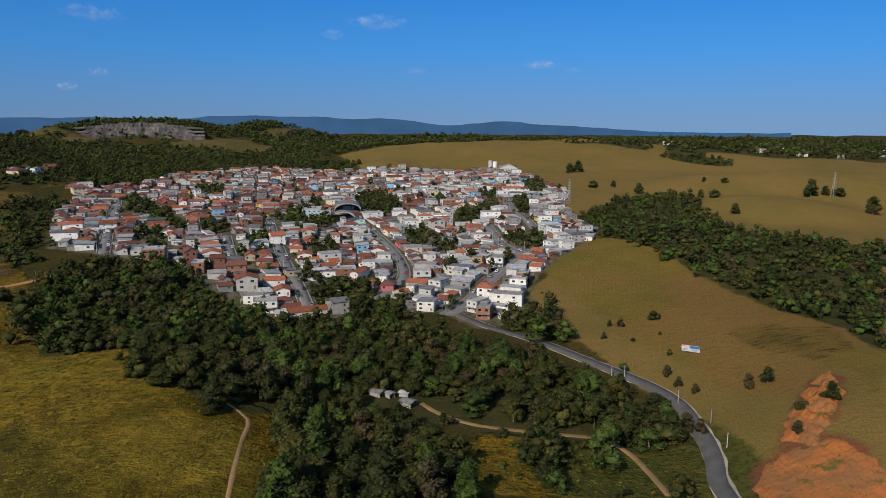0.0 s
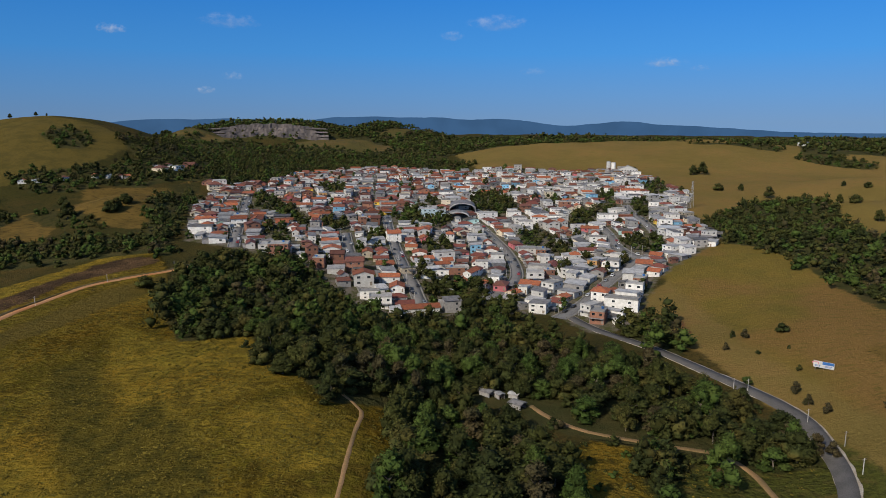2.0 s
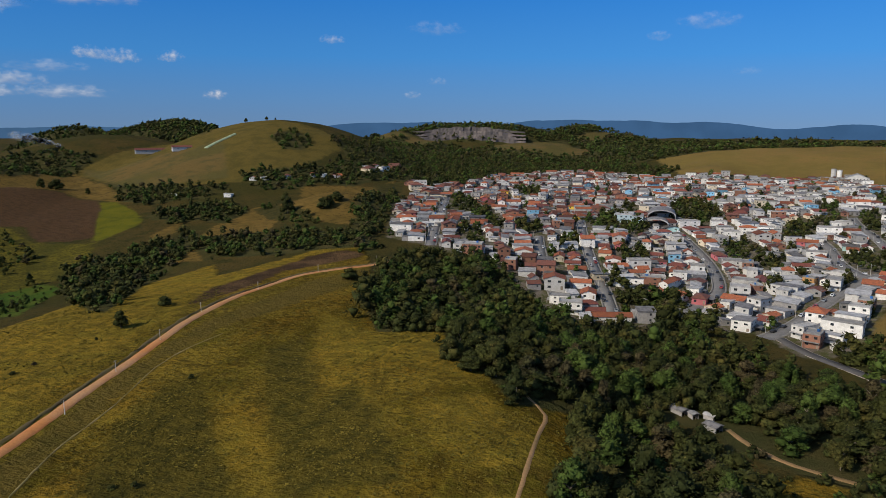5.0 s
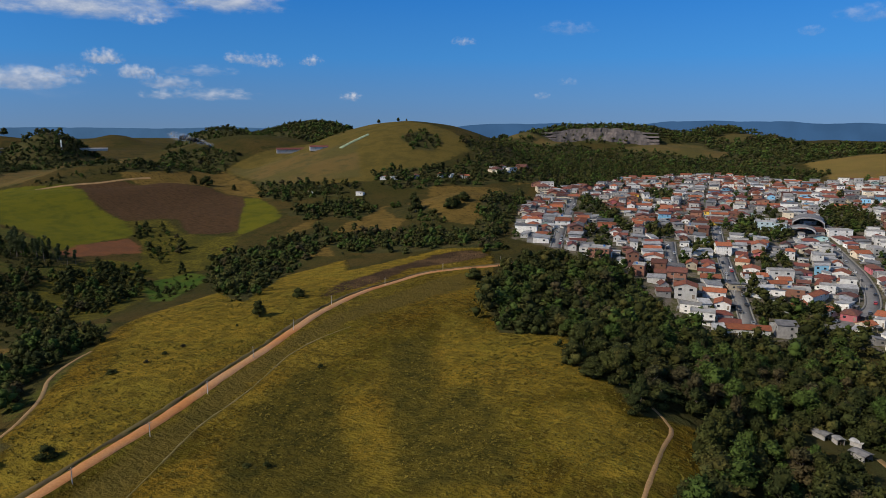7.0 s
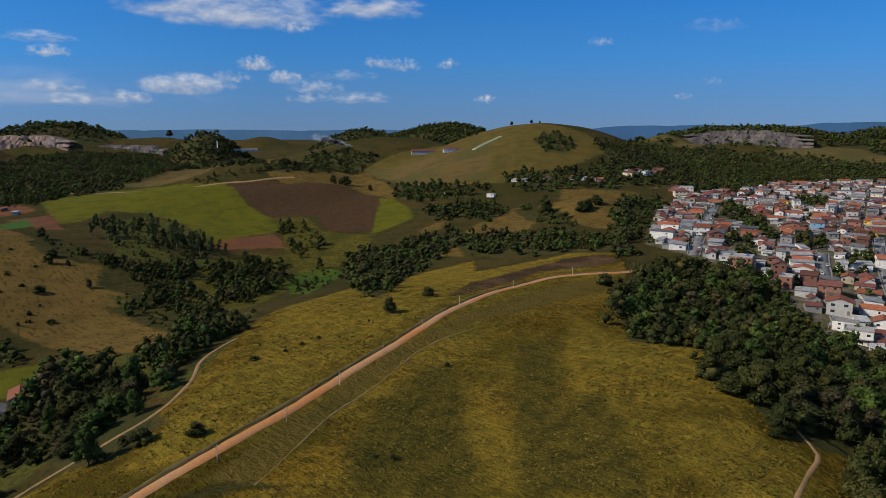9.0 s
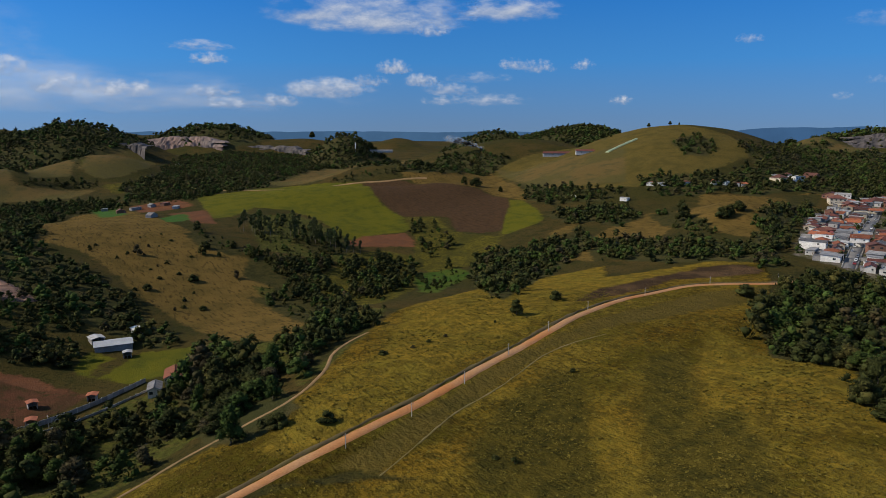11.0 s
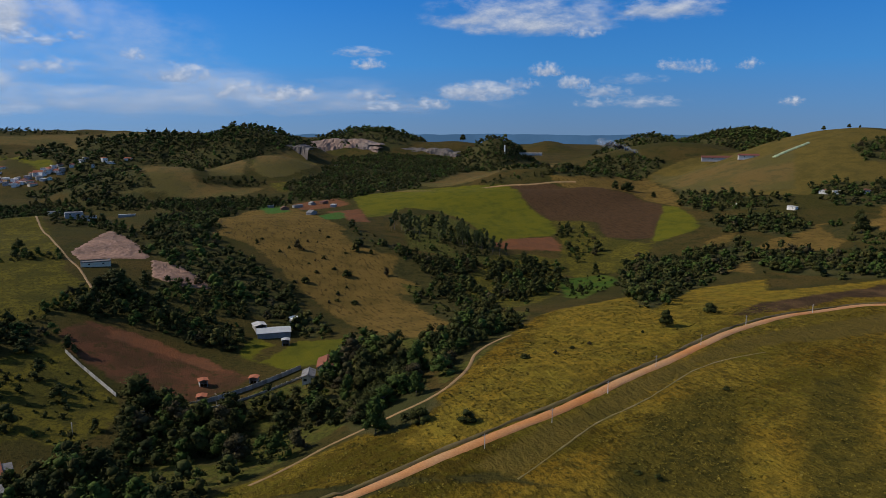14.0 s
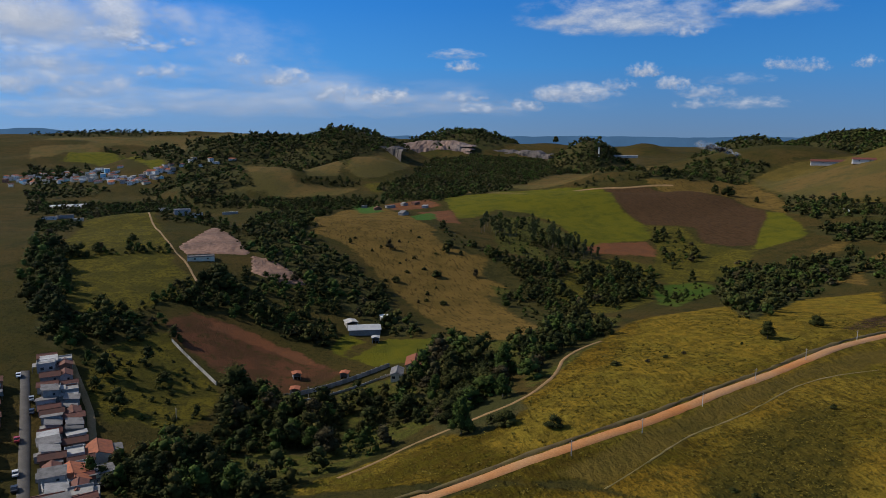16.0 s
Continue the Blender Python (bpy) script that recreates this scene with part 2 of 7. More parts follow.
hill(-1607, -1915, 2.0, 675)
hill(1494, 2486, 4.0, 870)
hill(-484, 1941, 5.5, 600)
hill(-1081, -393, -3.4, 124)
hill(-750, 0, -4.6, 135)
hill(-2486, 1494, 3.9, 870)

knoll(238, 1329, 76, 671, 376, -10)
knoll(17, 1300, 73, 333, 338, -1)
knoll(-80, 1077, 50, 130, 188, 4)
knoll(423, 772, 60, 345, 207, -29)
knoll(290, 659, 43, 250, 150, -24)
knoll(927, 2105, 56, 1040, 564, -24)
knoll(-6, 1950, 62, 881, 470, 0)
knoll(-814, 1936, 104, 411, 301, 23)
knoll(-529, 2136, 96, 232, 282, 14)
knoll(-814, 1492, 94, 115, 226, 29)
knoll(-487, 1524, 71, 241, 226, 18)
knoll(-717, 1430, 74, 145, 207, 27)
knoll(-677, 867, 117, 199, 282, 38)
knoll(-732, 848, 104, 152, 282, 41)
knoll(-639, 895, 96, 116, 282, 36)
knoll(-1074, 1047, 109, 181, 244, 46)
knoll(-963, 797, 92, 245, 226, 50)
knoll(-364, 551, 47, 119, 150, 33)
knoll(-1347, 1037, 97, 154, 244, 52)
knoll(-1180, 1153, 112, 199, 244, 46)
knoll(-1306, 630, 96, 92, 132, 64)
knoll(-2025, 557, 112, 222, 226, 75)
knoll(-866, 501, 62, 226, 150, 60)
knoll(-768, 363, 41, 359, 169, 65)
knoll(-730, 491, 42, 159, 132, 56)
knoll(-1911, 1090, 83, 149, 226, 60)
knoll(-1640, 181, 116, 174, 226, 84)
knoll(-1750, 5, 98, 343, 282, 90)
knoll(-2965, -459, 82, 904, 376, -261)
knoll(-2902, -760, 76, 678, 376, -255)
knoll(-2335, -553, 52, 434, 226, -257)
knoll(-2218, -378, 19, 237, 150, -260)
knoll(-1150, 10, 57, 208, 169, 89)
knoll(-1239, 165, 68, 170, 169, 82)
knoll(-671, -108, 38, 174, 132, -261)
knoll(-3376, -404, 110, 1691, 564, -263)
knoll(-1921, 558, 112, 166, 226, 74)
knoll(-1761, 714, 87, 229, 188, 68)
knoll(-262, 1477, 53, 452, 282, 10)
knoll(-761, 1293, 70, 271, 282, 30)


def height(x, y):
    """Ground level at plan points: a plain at 27 m, swells and hollows, and a gentle small unevenness."""
    x, y = np.asarray(x, float), np.asarray(y, float)
    z = np.full(np.broadcast(x, y).shape, 27.0)
    for a, b, h, r in HILLS:
        z = z + h * np.exp(-((x - a) ** 2 + (y - b) ** 2) / (r * r))
    more = np.zeros(z.shape)
    for a, b, top, p, q, c, s in KNOLLS:
        u, v = ((x - a) * c + (y - b) * s) / p, ((y - b) * c - (x - a) * s) / q
        more += np.exp(np.clip((top - 70 * (1 - np.exp(-u * u - v * v)) - 14 * (u * u + v * v) - z) / 5.0, -30, 60))
    z = z + 5.0 * np.log1p(more)
    far = np.clip((np.hypot(x, y) - 650) / 900, 0, 1)
    z = z + far * (3.2 * np.sin(x / 61 + 1.3 * np.sin(y / 97)) * np.sin(y / 73 - 0.8) + 2.2 * np.sin(x / 29 - y / 43 + 1.7 * np.sin(y / 37)))
    return z + 0.22 * np.sin(x / 9.0 + y / 23.0) + 0.2 * np.sin(y / 11.0 - x / 31.0) + 0.25 * np.sin(x / 27.0 - y / 16.0)


def level(x, y):
    return float(height(x, y))


# ---- plan: what grows or lies where ----
AREAS = {}


def area(kind, corners):
    AREAS.setdefault(kind, []).append(np.array(corners, float))


area("wood", [(-205, 346), (-199, 373), (-192, 396), (-182, 407), (-150, 379), (-129, 346), (-91, 320), (-56, 305), (-39, 328), (-6, 307), (23, 286), (49, 256), (72, 232), (79, 201), (72, 200), (54, 197), (31, 200), (3, 208), (-7, 211), (-8, 222), (-27, 226), (-26, 213), (-11, 207), (-4, 195), (3, 177), (4, 150), (-36, 142), (-35, 169), (-49, 200), (-66, 190), (-78, 205), (-97, 214), (-116, 250), (-143, 241), (-175, 285)])
area("wood", [(128, 644), (188, 740), (244, 766), (234, 622), (214, 492), (230, 460), (289, 454), (154, 236), (158, 266), (150, 295), (144, 353), (142, 416), (134, 476), (115, 511)])
area("wood", [(29, 327), (50, 343), (56, 308), (52, 288), (38, 286)])
area("wood", [(-535, 799), (-515, 833), (-654, 1220), (-511, 1271), (-304, 1288), (-130, 1122), (-135, 1029), (-279, 1071), (-354, 1017), (-337, 839), (-346, 709), (-388, 723), (-424, 685), (-473, 670), (-476, 744)])
area("wood", [(-1073, 1863), (-985, 1911), (-864, 1969), (-689, 1933), (-519, 1985), (-634, 1825), (-698, 1821), (-848, 1709), (-770, 1411)])
area("wood", [(-614, 2077), (-536, 2185), (-377, 2096), (-461, 1950)])
area("wood", [(-288, 1979), (-132, 1996), (220, 1288), (365, 1256), (346, 1188), (217, 1268), (-118, 1784), (-252, 1728)])
area("wood", [(633, 2122), (908, 2221), (1032, 2114), (1094, 1765), (824, 1325), (582, 1186), (369, 1173)])
area("wood", [(344, 1150), (413, 1164), (453, 1102), (430, 1065), (370, 1115)])
area("wood", [(-1150, 1039), (-1110, 1082), (-1009, 1077), (-714, 751), (-1068, 977)])
area("wood", [(-590, 732), (-589, 777), (-544, 762), (-524, 721), (-546, 708)])
area("meadow", [(2, 195), (14, 204), (48, 203), (74, 208), (80, 194), (76, 168), (4, 159)])
area("bushy", [(2, 195), (14, 204), (30, 199), (48, 198), (58, 172), (4, 159)])
area("meadow", [(-186, 138), (-199, 180), (-202, 226), (-200, 270), (-205, 327), (-154, 256), (-106, 234), (-81, 210), (-65, 187), (-49, 193), (-44, 143), (-155, 113)])
area("meadow", [(-207, 44), (-205, 64), (-225, 100), (-268, 154), (-303, 231), (-303, 301), (-281, 387), (-258, 421), (-213, 355), (-153, 253), (-116, 247), (-82, 211), (-66, 199), (-50, 196), (-52, 161)])
area("meadow", [(-207, 322), (-176, 295), (-153, 258), (-125, 269), (-101, 223), (-78, 205), (-50, 202), (-39, 180), (-40, 149), (-101, 149)])
area("meadow", [(-192, -2), (-210, 37), (-216, 70), (-224, 93), (-259, 122), (-308, 175), (-349, 265), (-333, 354), (-131, 146)])
area("soil", [(79, 167), (85, 179), (96, 182), (108, 180), (111, 166), (106, 155)])
area("soil", [(95, 186), (103, 197), (118, 214), (128, 215), (118, 195), (109, 185), (100, 178)])
area("dry", [(116, 282), (137, 277), (138, 248), (130, 235), (117, 255)])
area("soil", [(61, 346), (62, 336), (58, 307), (57, 313)])
area("soil", [(-5, 500), (5, 496), (3, 456), (-5, 466)])
area("burnt", [(-247, 241), (-253, 287), (-262, 334), (-241, 368), (-238, 389), (-256, 397), (-274, 378), (-274, 332), (-273, 285)])
area("town", [(-252, 441), (-331, 597), (-361, 712), (-330, 758), (-353, 914), (-292, 1099), (-133, 1016), (14, 1038), (99, 1060), (146, 804), (120, 684), (121, 539), (92, 476), (62, 428), (39, 344), (21, 322), (-1, 358), (-42, 355), (-84, 335), (-106, 355), (-153, 404), (-205, 424)])
area("pasture", [(47, 386), (115, 515), (147, 432), (161, 315), (165, 252), (118, 176), (127, 216), (98, 222), (88, 263), (59, 299), (49, 352)])
area("pasture", [(-208, 1352), (-82, 1229), (167, 1268), (301, 1200), (344, 1151), (429, 1041), (450, 720), (364, 575), (290, 581), (250, 667), (258, 879), (174, 880), (100, 1074), (-19, 1036), (-118, 1034)])
area("pasture", [(-743, 1392), (-701, 1420), (-570, 1484), (-495, 1549), (-361, 1499), (-546, 1423)])
area("dry", [(-431, 592), (-389, 662), (-323, 542), (-378, 479), (-364, 446), (-379, 422), (-392, 384), (-420, 490)])
area("wood", [(1735, 1745), (1718, 2000), (1490, 2282), (1111, 2517), (682, 2642), (319, 2622), (119, 2465), (136, 2210), (364, 1928), (743, 1693), (1172, 1568), (1535, 1588)])
area("wood", [(743, 1950), (643, 2138), (368, 2276), (-6, 2326), (-380, 2276), (-655, 2138), (-755, 1950), (-655, 1762), (-380, 1624), (-6, 1574), (368, 1624), (643, 1762)])
area("wood", [(-492, 2073), (-583, 2165), (-735, 2196), (-908, 2158), (-1056, 2060), (-1140, 1929), (-1136, 1799), (-1045, 1707), (-893, 1676), (-720, 1714), (-572, 1812), (-488, 1943)])
area("wood", [(-338, 2184), (-391, 2287), (-481, 2349), (-584, 2355), (-672, 2302), (-722, 2204), (-720, 2088), (-667, 1985), (-577, 1923), (-474, 1917), (-386, 1970), (-336, 2068)])
area("wood", [(-967, 1158), (-1052, 1211), (-1142, 1220), (-1214, 1183), (-1249, 1109), (-1237, 1019), (-1181, 936), (-1096, 883), (-1006, 874), (-934, 911), (-899, 985), (-911, 1075)])
area("wood", [(-1266, 1140), (-1354, 1186), (-1440, 1193), (-1501, 1157), (-1521, 1090), (-1494, 1008), (-1428, 934), (-1340, 888), (-1254, 881), (-1193, 917), (-1173, 984), (-1200, 1066)])
area("wood", [(-1062, 1275), (-1148, 1326), (-1243, 1331), (-1320, 1289), (-1360, 1210), (-1352, 1115), (-1298, 1031), (-1212, 980), (-1117, 975), (-1040, 1017), (-1000, 1096), (-1008, 1191)])
area("wood", [(-1272, 700), (-1324, 714), (-1371, 705), (-1401, 676), (-1405, 635), (-1383, 592), (-1340, 560), (-1288, 546), (-1241, 555), (-1211, 584), (-1207, 625), (-1229, 668)])
area("wood", [(-1976, 739), (-2070, 738), (-2152, 689), (-2200, 604), (-2201, 506), (-2155, 423), (-2074, 375), (-1980, 376), (-1898, 425), (-1850, 510), (-1849, 608), (-1895, 691)])
area("wood", [(-1625, 328), (-1717, 318), (-1788, 271), (-1820, 200), (-1803, 124), (-1743, 63), (-1655, 34), (-1563, 44), (-1492, 91), (-1460, 162), (-1477, 238), (-1537, 299)])
area("wood", [(-1750, 297), (-1863, 257), (-1945, 151), (-1976, 5), (-1945, -141), (-1863, -247), (-1750, -287), (-1637, -247), (-1555, -141), (-1524, 5), (-1555, 151), (-1637, 257)])
area("wood", [(-1882, 694), (-1974, 700), (-2052, 669), (-2095, 608), (-2091, 533), (-2042, 465), (-1960, 422), (-1868, 416), (-1790, 447), (-1747, 508), (-1751, 583), (-1800, 651)])
area("wood", [(116, 1544), (46, 1646), (-107, 1703), (-301, 1699), (-485, 1636), (-609, 1530), (-640, 1410), (-570, 1308), (-417, 1251), (-223, 1255), (-39, 1318), (85, 1424)])
area("wood", [(-562, 1408), (-645, 1490), (-759, 1520), (-874, 1488), (-958, 1405), (-990, 1291), (-960, 1178), (-877, 1096), (-763, 1066), (-648, 1098), (-564, 1181), (-532, 1295)])
area("meadow", [(25, 30), (28, 120), (0, 150), (-40, 165), (-120, 130), (-165, 60), (-160, 5), (-100, -15), (0, 0)])
area("pasture", [(45, 335), (120, 505), (130, 620), (75, 1050), (-160, 1120), (-120, 1420), (250, 1560), (700, 1300), (1100, 1000), (900, 500), (500, 250), (250, 110), (88, 110), (86, 200), (62, 285)])
area("grass", [(-845, 649), (-860, 728), (-851, 846), (-797, 897), (-646, 826), (-567, 826), (-504, 785), (-490, 671), (-513, 598), (-588, 548), (-686, 571)])
area("crop", [(-665, -152), (-981, -194), (-1030, -169), (-539, -71), (-504, -63), (-472, -59), (-436, -42), (-412, -44), (-381, -61), (-372, -80), (-377, -98), (-435, -114), (-554, -142)])
area("crop", [(-344, -64), (-353, -49), (-328, -37), (-301, -24), (-285, -21), (-262, -29), (-257, -42), (-266, -49), (-258, -56), (-276, -66), (-289, -71), (-319, -76)])
area("clay", [(-367, -50), (-380, -39), (-375, -26), (-362, -6), (-350, 10), (-321, 30), (-320, 36), (-315, 29), (-294, 6), (-294, -1), (-308, -8), (-317, -24), (-334, -35), (-343, -44)])
area("soil", [(-375, -29), (-364, -6), (-344, 16), (-329, 23), (-332, 15), (-348, -0), (-356, -16), (-363, -30)])
area("thicket", [(-377, -64), (-391, -51), (-385, -31), (-380, -11), (-366, 8), (-351, 27), (-364, 33), (-387, 31), (-400, 13), (-420, -12), (-425, -32), (-413, -48), (-387, -61)])
area("thicket", [(-366, -95), (-377, -83), (-373, -62), (-360, -51), (-341, -60), (-336, -75), (-327, -86), (-334, -92)])
area("wood", [(-553, -162), (-559, -149), (-360, -95), (-324, -88), (-328, -96), (-389, -117)])
area("wood", [(-576, -14), (-814, 6), (-837, 34), (-567, 28), (-518, 49), (-470, 61), (-418, 71), (-374, 78), (-355, 69), (-377, 59), (-395, 49), (-423, 34), (-440, 22), (-472, 12), (-494, -5), (-528, -15)])
area("wood", [(-292, 62), (-318, 73), (-316, 89), (-271, 93), (-232, 86), (-212, 83), (-203, 74), (-203, 61), (-217, 54), (-252, 54)])
area("wood", [(-426, -37), (-436, -21), (-416, -17), (-407, -32)])
area("thicket", [(-237, -39), (-250, -35), (-257, -21), (-274, -10), (-282, 5), (-281, 23), (-269, 26), (-249, 23), (-238, 14), (-238, -4), (-229, -16), (-209, -21), (-205, -33)])
area("wood", [(-268, 1), (-273, 20), (-245, 21), (-225, 16), (-230, 5)])
area("thicket", [(-224, -54), (-233, -38), (-209, -21), (-208, -5), (-192, 3), (-188, -2), (-202, -51)])
area("scrub", [(-244, -2), (-249, 22), (-217, 36), (-205, 18), (-204, 5), (-214, -9), (-227, -18)])
area("scrub", [(-299, 28), (-298, 60), (-270, 58), (-233, 57), (-221, 39), (-253, 23)])
area("thicket", [(-282, 35), (-274, 55), (-242, 52), (-247, 39), (-266, 31)])
area("green", [(-336, 38), (-359, 60), (-346, 86), (-330, 80), (-318, 64), (-321, 46)])
area("green", [(-351, 29), (-372, 40), (-359, 47), (-340, 32)])
area("dry", [(-667, 30), (-812, 81), (-815, 133), (-665, 142), (-590, 146), (-536, 155), (-494, 170), (-457, 170), (-362, 156), (-303, 120), (-319, 104), (-364, 96), (-413, 87), (-456, 77), (-503, 69), (-551, 58), (-583, 30)])
area("scrub", [(-456, 149), (-448, 167), (-359, 158), (-340, 166), (-324, 178), (-273, 139), (-244, 110), (-229, 90), (-250, 96), (-291, 101), (-331, 99), (-302, 118), (-336, 141)])
area("thicket", [(-437, 138), (-427, 159), (-343, 149), (-333, 137), (-402, 142)])
area("thicket", [(-330, 129), (-318, 155), (-290, 153), (-266, 130), (-249, 110), (-243, 97), (-275, 103)])
area("lawn", [(-858, 102), (-852, 129), (-760, 124), (-749, 99)])
area("lawn", [(-701, 143), (-730, 174), (-669, 162), (-655, 139)])
area("soil", [(-852, 143), (-856, 197), (-790, 196), (-768, 138)])
area("soil", [(-734, 156), (-756, 200), (-644, 179), (-652, 162)])
area("thicket", [(-596, 138), (-601, 159), (-552, 165), (-533, 173), (-521, 156), (-550, 140)])
area("scrub", [(-635, 207), (-685, 235), (-686, 267), (-636, 277), (-580, 272), (-527, 256), (-495, 235), (-505, 227), (-520, 203), (-533, 183)])
area("thicket", [(-528, 173), (-514, 191), (-504, 225), (-446, 193), (-406, 194), (-357, 175), (-342, 150), (-402, 158), (-456, 158), (-475, 148), (-498, 158)])
area("green", [(-861, 216), (-916, 273), (-910, 353), (-823, 420), (-688, 372), (-633, 368), (-584, 348), (-577, 337), (-582, 316), (-558, 276), (-587, 275), (-649, 283), (-701, 272), (-734, 245), (-683, 202), (-670, 182), (-778, 204)])
area("soil", [(-564, 268), (-580, 298), (-575, 336), (-549, 332), (-532, 322), (-540, 305), (-545, 269)])
area("plough", [(-823, 420), (-803, 465), (-720, 492), (-694, 511), (-628, 505), (-593, 479), (-557, 444), (-514, 405), (-523, 389), (-549, 378), (-598, 404), (-617, 397), (-633, 368), (-664, 373), (-712, 378)])
area("green", [(-625, 503), (-600, 504), (-549, 481), (-515, 459), (-506, 445), (-501, 417), (-497, 391), (-554, 441)])
area("crop", [(-631, 367), (-615, 396), (-547, 376), (-498, 392), (-464, 361), (-449, 331), (-453, 290), (-476, 288), (-551, 334)])
area("thicket", [(-605, 365), (-596, 378), (-524, 361), (-486, 331), (-502, 314), (-544, 329)])
area("marsh", [(-457, 277), (-452, 313), (-424, 309), (-401, 274), (-354, 230), (-378, 233), (-431, 261)])
area("crop", [(-449, 192), (-524, 254), (-532, 290), (-505, 306), (-458, 279), (-397, 240), (-352, 186), (-380, 178)])
area("thicket", [(-498, 234), (-515, 280), (-484, 294), (-429, 257), (-374, 201), (-401, 195)])
area("wood", [(-473, 353), (-451, 377), (-426, 391), (-388, 376), (-367, 348), (-344, 305), (-278, 222), (-299, 228), (-390, 287), (-424, 304)])
area("dry", [(-466, 421), (-474, 462), (-449, 433), (-450, 412)])
area("dry", [(-405, 392), (-393, 443), (-343, 388), (-351, 359), (-387, 362)])
area("thicket", [(-391, 393), (-367, 415), (-338, 382), (-348, 359)])
area("dry", [(-821, 475), (-806, 550), (-847, 650), (-650, 545), (-569, 507), (-596, 507), (-631, 508), (-699, 515), (-729, 482), (-803, 473)])
area("wood", [(-826, 481), (-854, 504), (-995, 656), (-921, 685), (-871, 704), (-854, 674), (-844, 648), (-807, 550), (-806, 491)])
area("lea", [(-966, 340), (-1101, 467), (-1188, 593), (-1299, 789), (-1072, 630), (-880, 423), (-888, 385), (-917, 356)])
area("thicket", [(-867, 384), (-835, 483), (-821, 475), (-840, 404)])
area("lea", [(-852, 663), (-749, 675), (-667, 680), (-659, 725), (-540, 601), (-576, 578), (-615, 558), (-665, 564), (-771, 618)])
area("wood", [(-632, 529), (-592, 538), (-558, 507), (-596, 507)])
area("wood", [(-1151, 240), (-1524, 353), (-1706, 509), (-1659, 612), (-1259, 545), (-1271, 719), (-846, 487), (-894, 430), (-1027, 426), (-912, 312), (-874, 231), (-863, 184), (-939, 155), (-1051, 167)])
area("lea", [(-1426, 200), (-1488, 269), (-1427, 290), (-1189, 234), (-1129, 185), (-1118, 147), (-1161, 128)])
area("green", [(-1426, 167), (-1208, 170), (-1150, 152), (-1165, 132)])
area("lea", [(-1423, 62), (-1213, 130), (-1138, 114), (-1098, 61)])
area("lea", [(-1487, -60), (-1488, -8), (-1091, 43), (-1063, 33), (-1056, -7), (-1088, -22)])
area("lea", [(-1054, -59), (-1060, 17), (-1063, 140), (-995, 99), (-1032, -7)])
area("crop", [(-1086, 145), (-1095, 215), (-966, 206), (-1005, 150)])
area("thicket", [(-1142, -182), (-1047, -98), (-979, 52), (-926, 136), (-851, 139), (-806, 80), (-667, 35), (-948, -7), (-1018, -110), (-1051, -165)])
area("wood", [(-1553, -145), (-1628, -110), (-1652, -30), (-1716, 32), (-1596, 114), (-1530, 204), (-1527, 252), (-1449, 238), (-1217, 161), (-1204, 103), (-1115, 35), (-1148, -23), (-1119, -44), (-1060, -19), (-1035, -43), (-1062, -111), (-1339, -213), (-1429, -179), (-1458, -132), (-1549, -182), (-1629, -219)])
area("lea", [(-2990, -856), (-2828, -595), (-2724, -376), (-1611, -168), (-2883, -198), (-3099, -83), (-3380, -24), (-3138, -280), (-3075, -586), (-3086, -882)])
area("green", [(-2293, -559), (-2691, -516), (-1509, -182), (-1494, -207), (-2191, -466), (-2218, -571)])
area("lea", [(-2720, -781), (-2756, -687), (-2717, -538), (-2289, -573), (-2210, -638)])
area("wood", [(-3135, -895), (-3311, -629), (-3166, -390), (-3165, -182), (-3098, -276), (-3065, -584), (-3067, -877)])
area("wood", [(-1652, -480), (-1477, -374), (-1358, -265), (-1306, -333), (-1240, -363)])
area("wood", [(-2704, -553), (-1688, -234), (-1481, -146), (-1485, -177), (-2681, -514)])
area("wood", [(-2123, -614), (-1710, -398), (-1529, -327), (-1528, -386), (-1698, -493)])
area("lea", [(-682, 1696), (-601, 1824), (-502, 1849), (-338, 1462), (-364, 1422), (-464, 1414), (-537, 1431)])
area("lea", [(-749, 1396), (-803, 1709), (-660, 1449), (-702, 1362)])
area("lea", [(-2390, 4012), (-798, 1478), (-751, 1440), (-808, 1404)])
area("lea", [(-525, 1982), (-484, 2085), (-429, 2219), (-390, 2124), (-455, 1968)])
area("dry", [(-456, 615), (-398, 671), (-397, 745), (-365, 674), (-320, 540), (-302, 476), (-334, 474), (-367, 504)])
area("dry", [(-372, 380), (-379, 356), (-409, 411), (-455, 513), (-445, 535), (-397, 495), (-382, 431)])
area("towntree", [(-89, 719), (-81, 786), (-53, 756), (-42, 691), (-50, 636), (-66, 647), (-78, 676)])
area("towntree", [(-135, 669), (-109, 649), (-91, 597), (-97, 574), (-112, 577), (-125, 620)])
area("towntree", [(-98, 507), (-81, 528), (-75, 490), (-86, 470)])
area("towntree", [(-30, 573), (-13, 600), (-3, 568), (-7, 526), (-17, 526), (-24, 549)])
area("towntree", [(-2, 544), (10, 550), (7, 502), (0, 498)])
area("towntree", [(15, 670), (40, 699), (54, 746), (52, 678), (33, 651), (17, 598), (11, 622)])
area("towntree", [(46, 793), (58, 810), (54, 740), (44, 743)])
area("towntree", [(57, 555), (75, 573), (71, 511), (61, 484), (50, 503), (48, 546)])
area("towntree", [(70, 721), (93, 766), (79, 665), (70, 666)])
area("towntree", [(104, 902), (127, 903), (116, 804), (99, 776)])
area("towntree", [(-15, 738), (1, 756), (1, 714), (-12, 708)])
area("towntree", [(-304, 664), (-301, 698), (-266, 641), (-228, 598), (-191, 526), (-191, 512), (-221, 556), (-248, 586), (-259, 587), (-279, 614)])
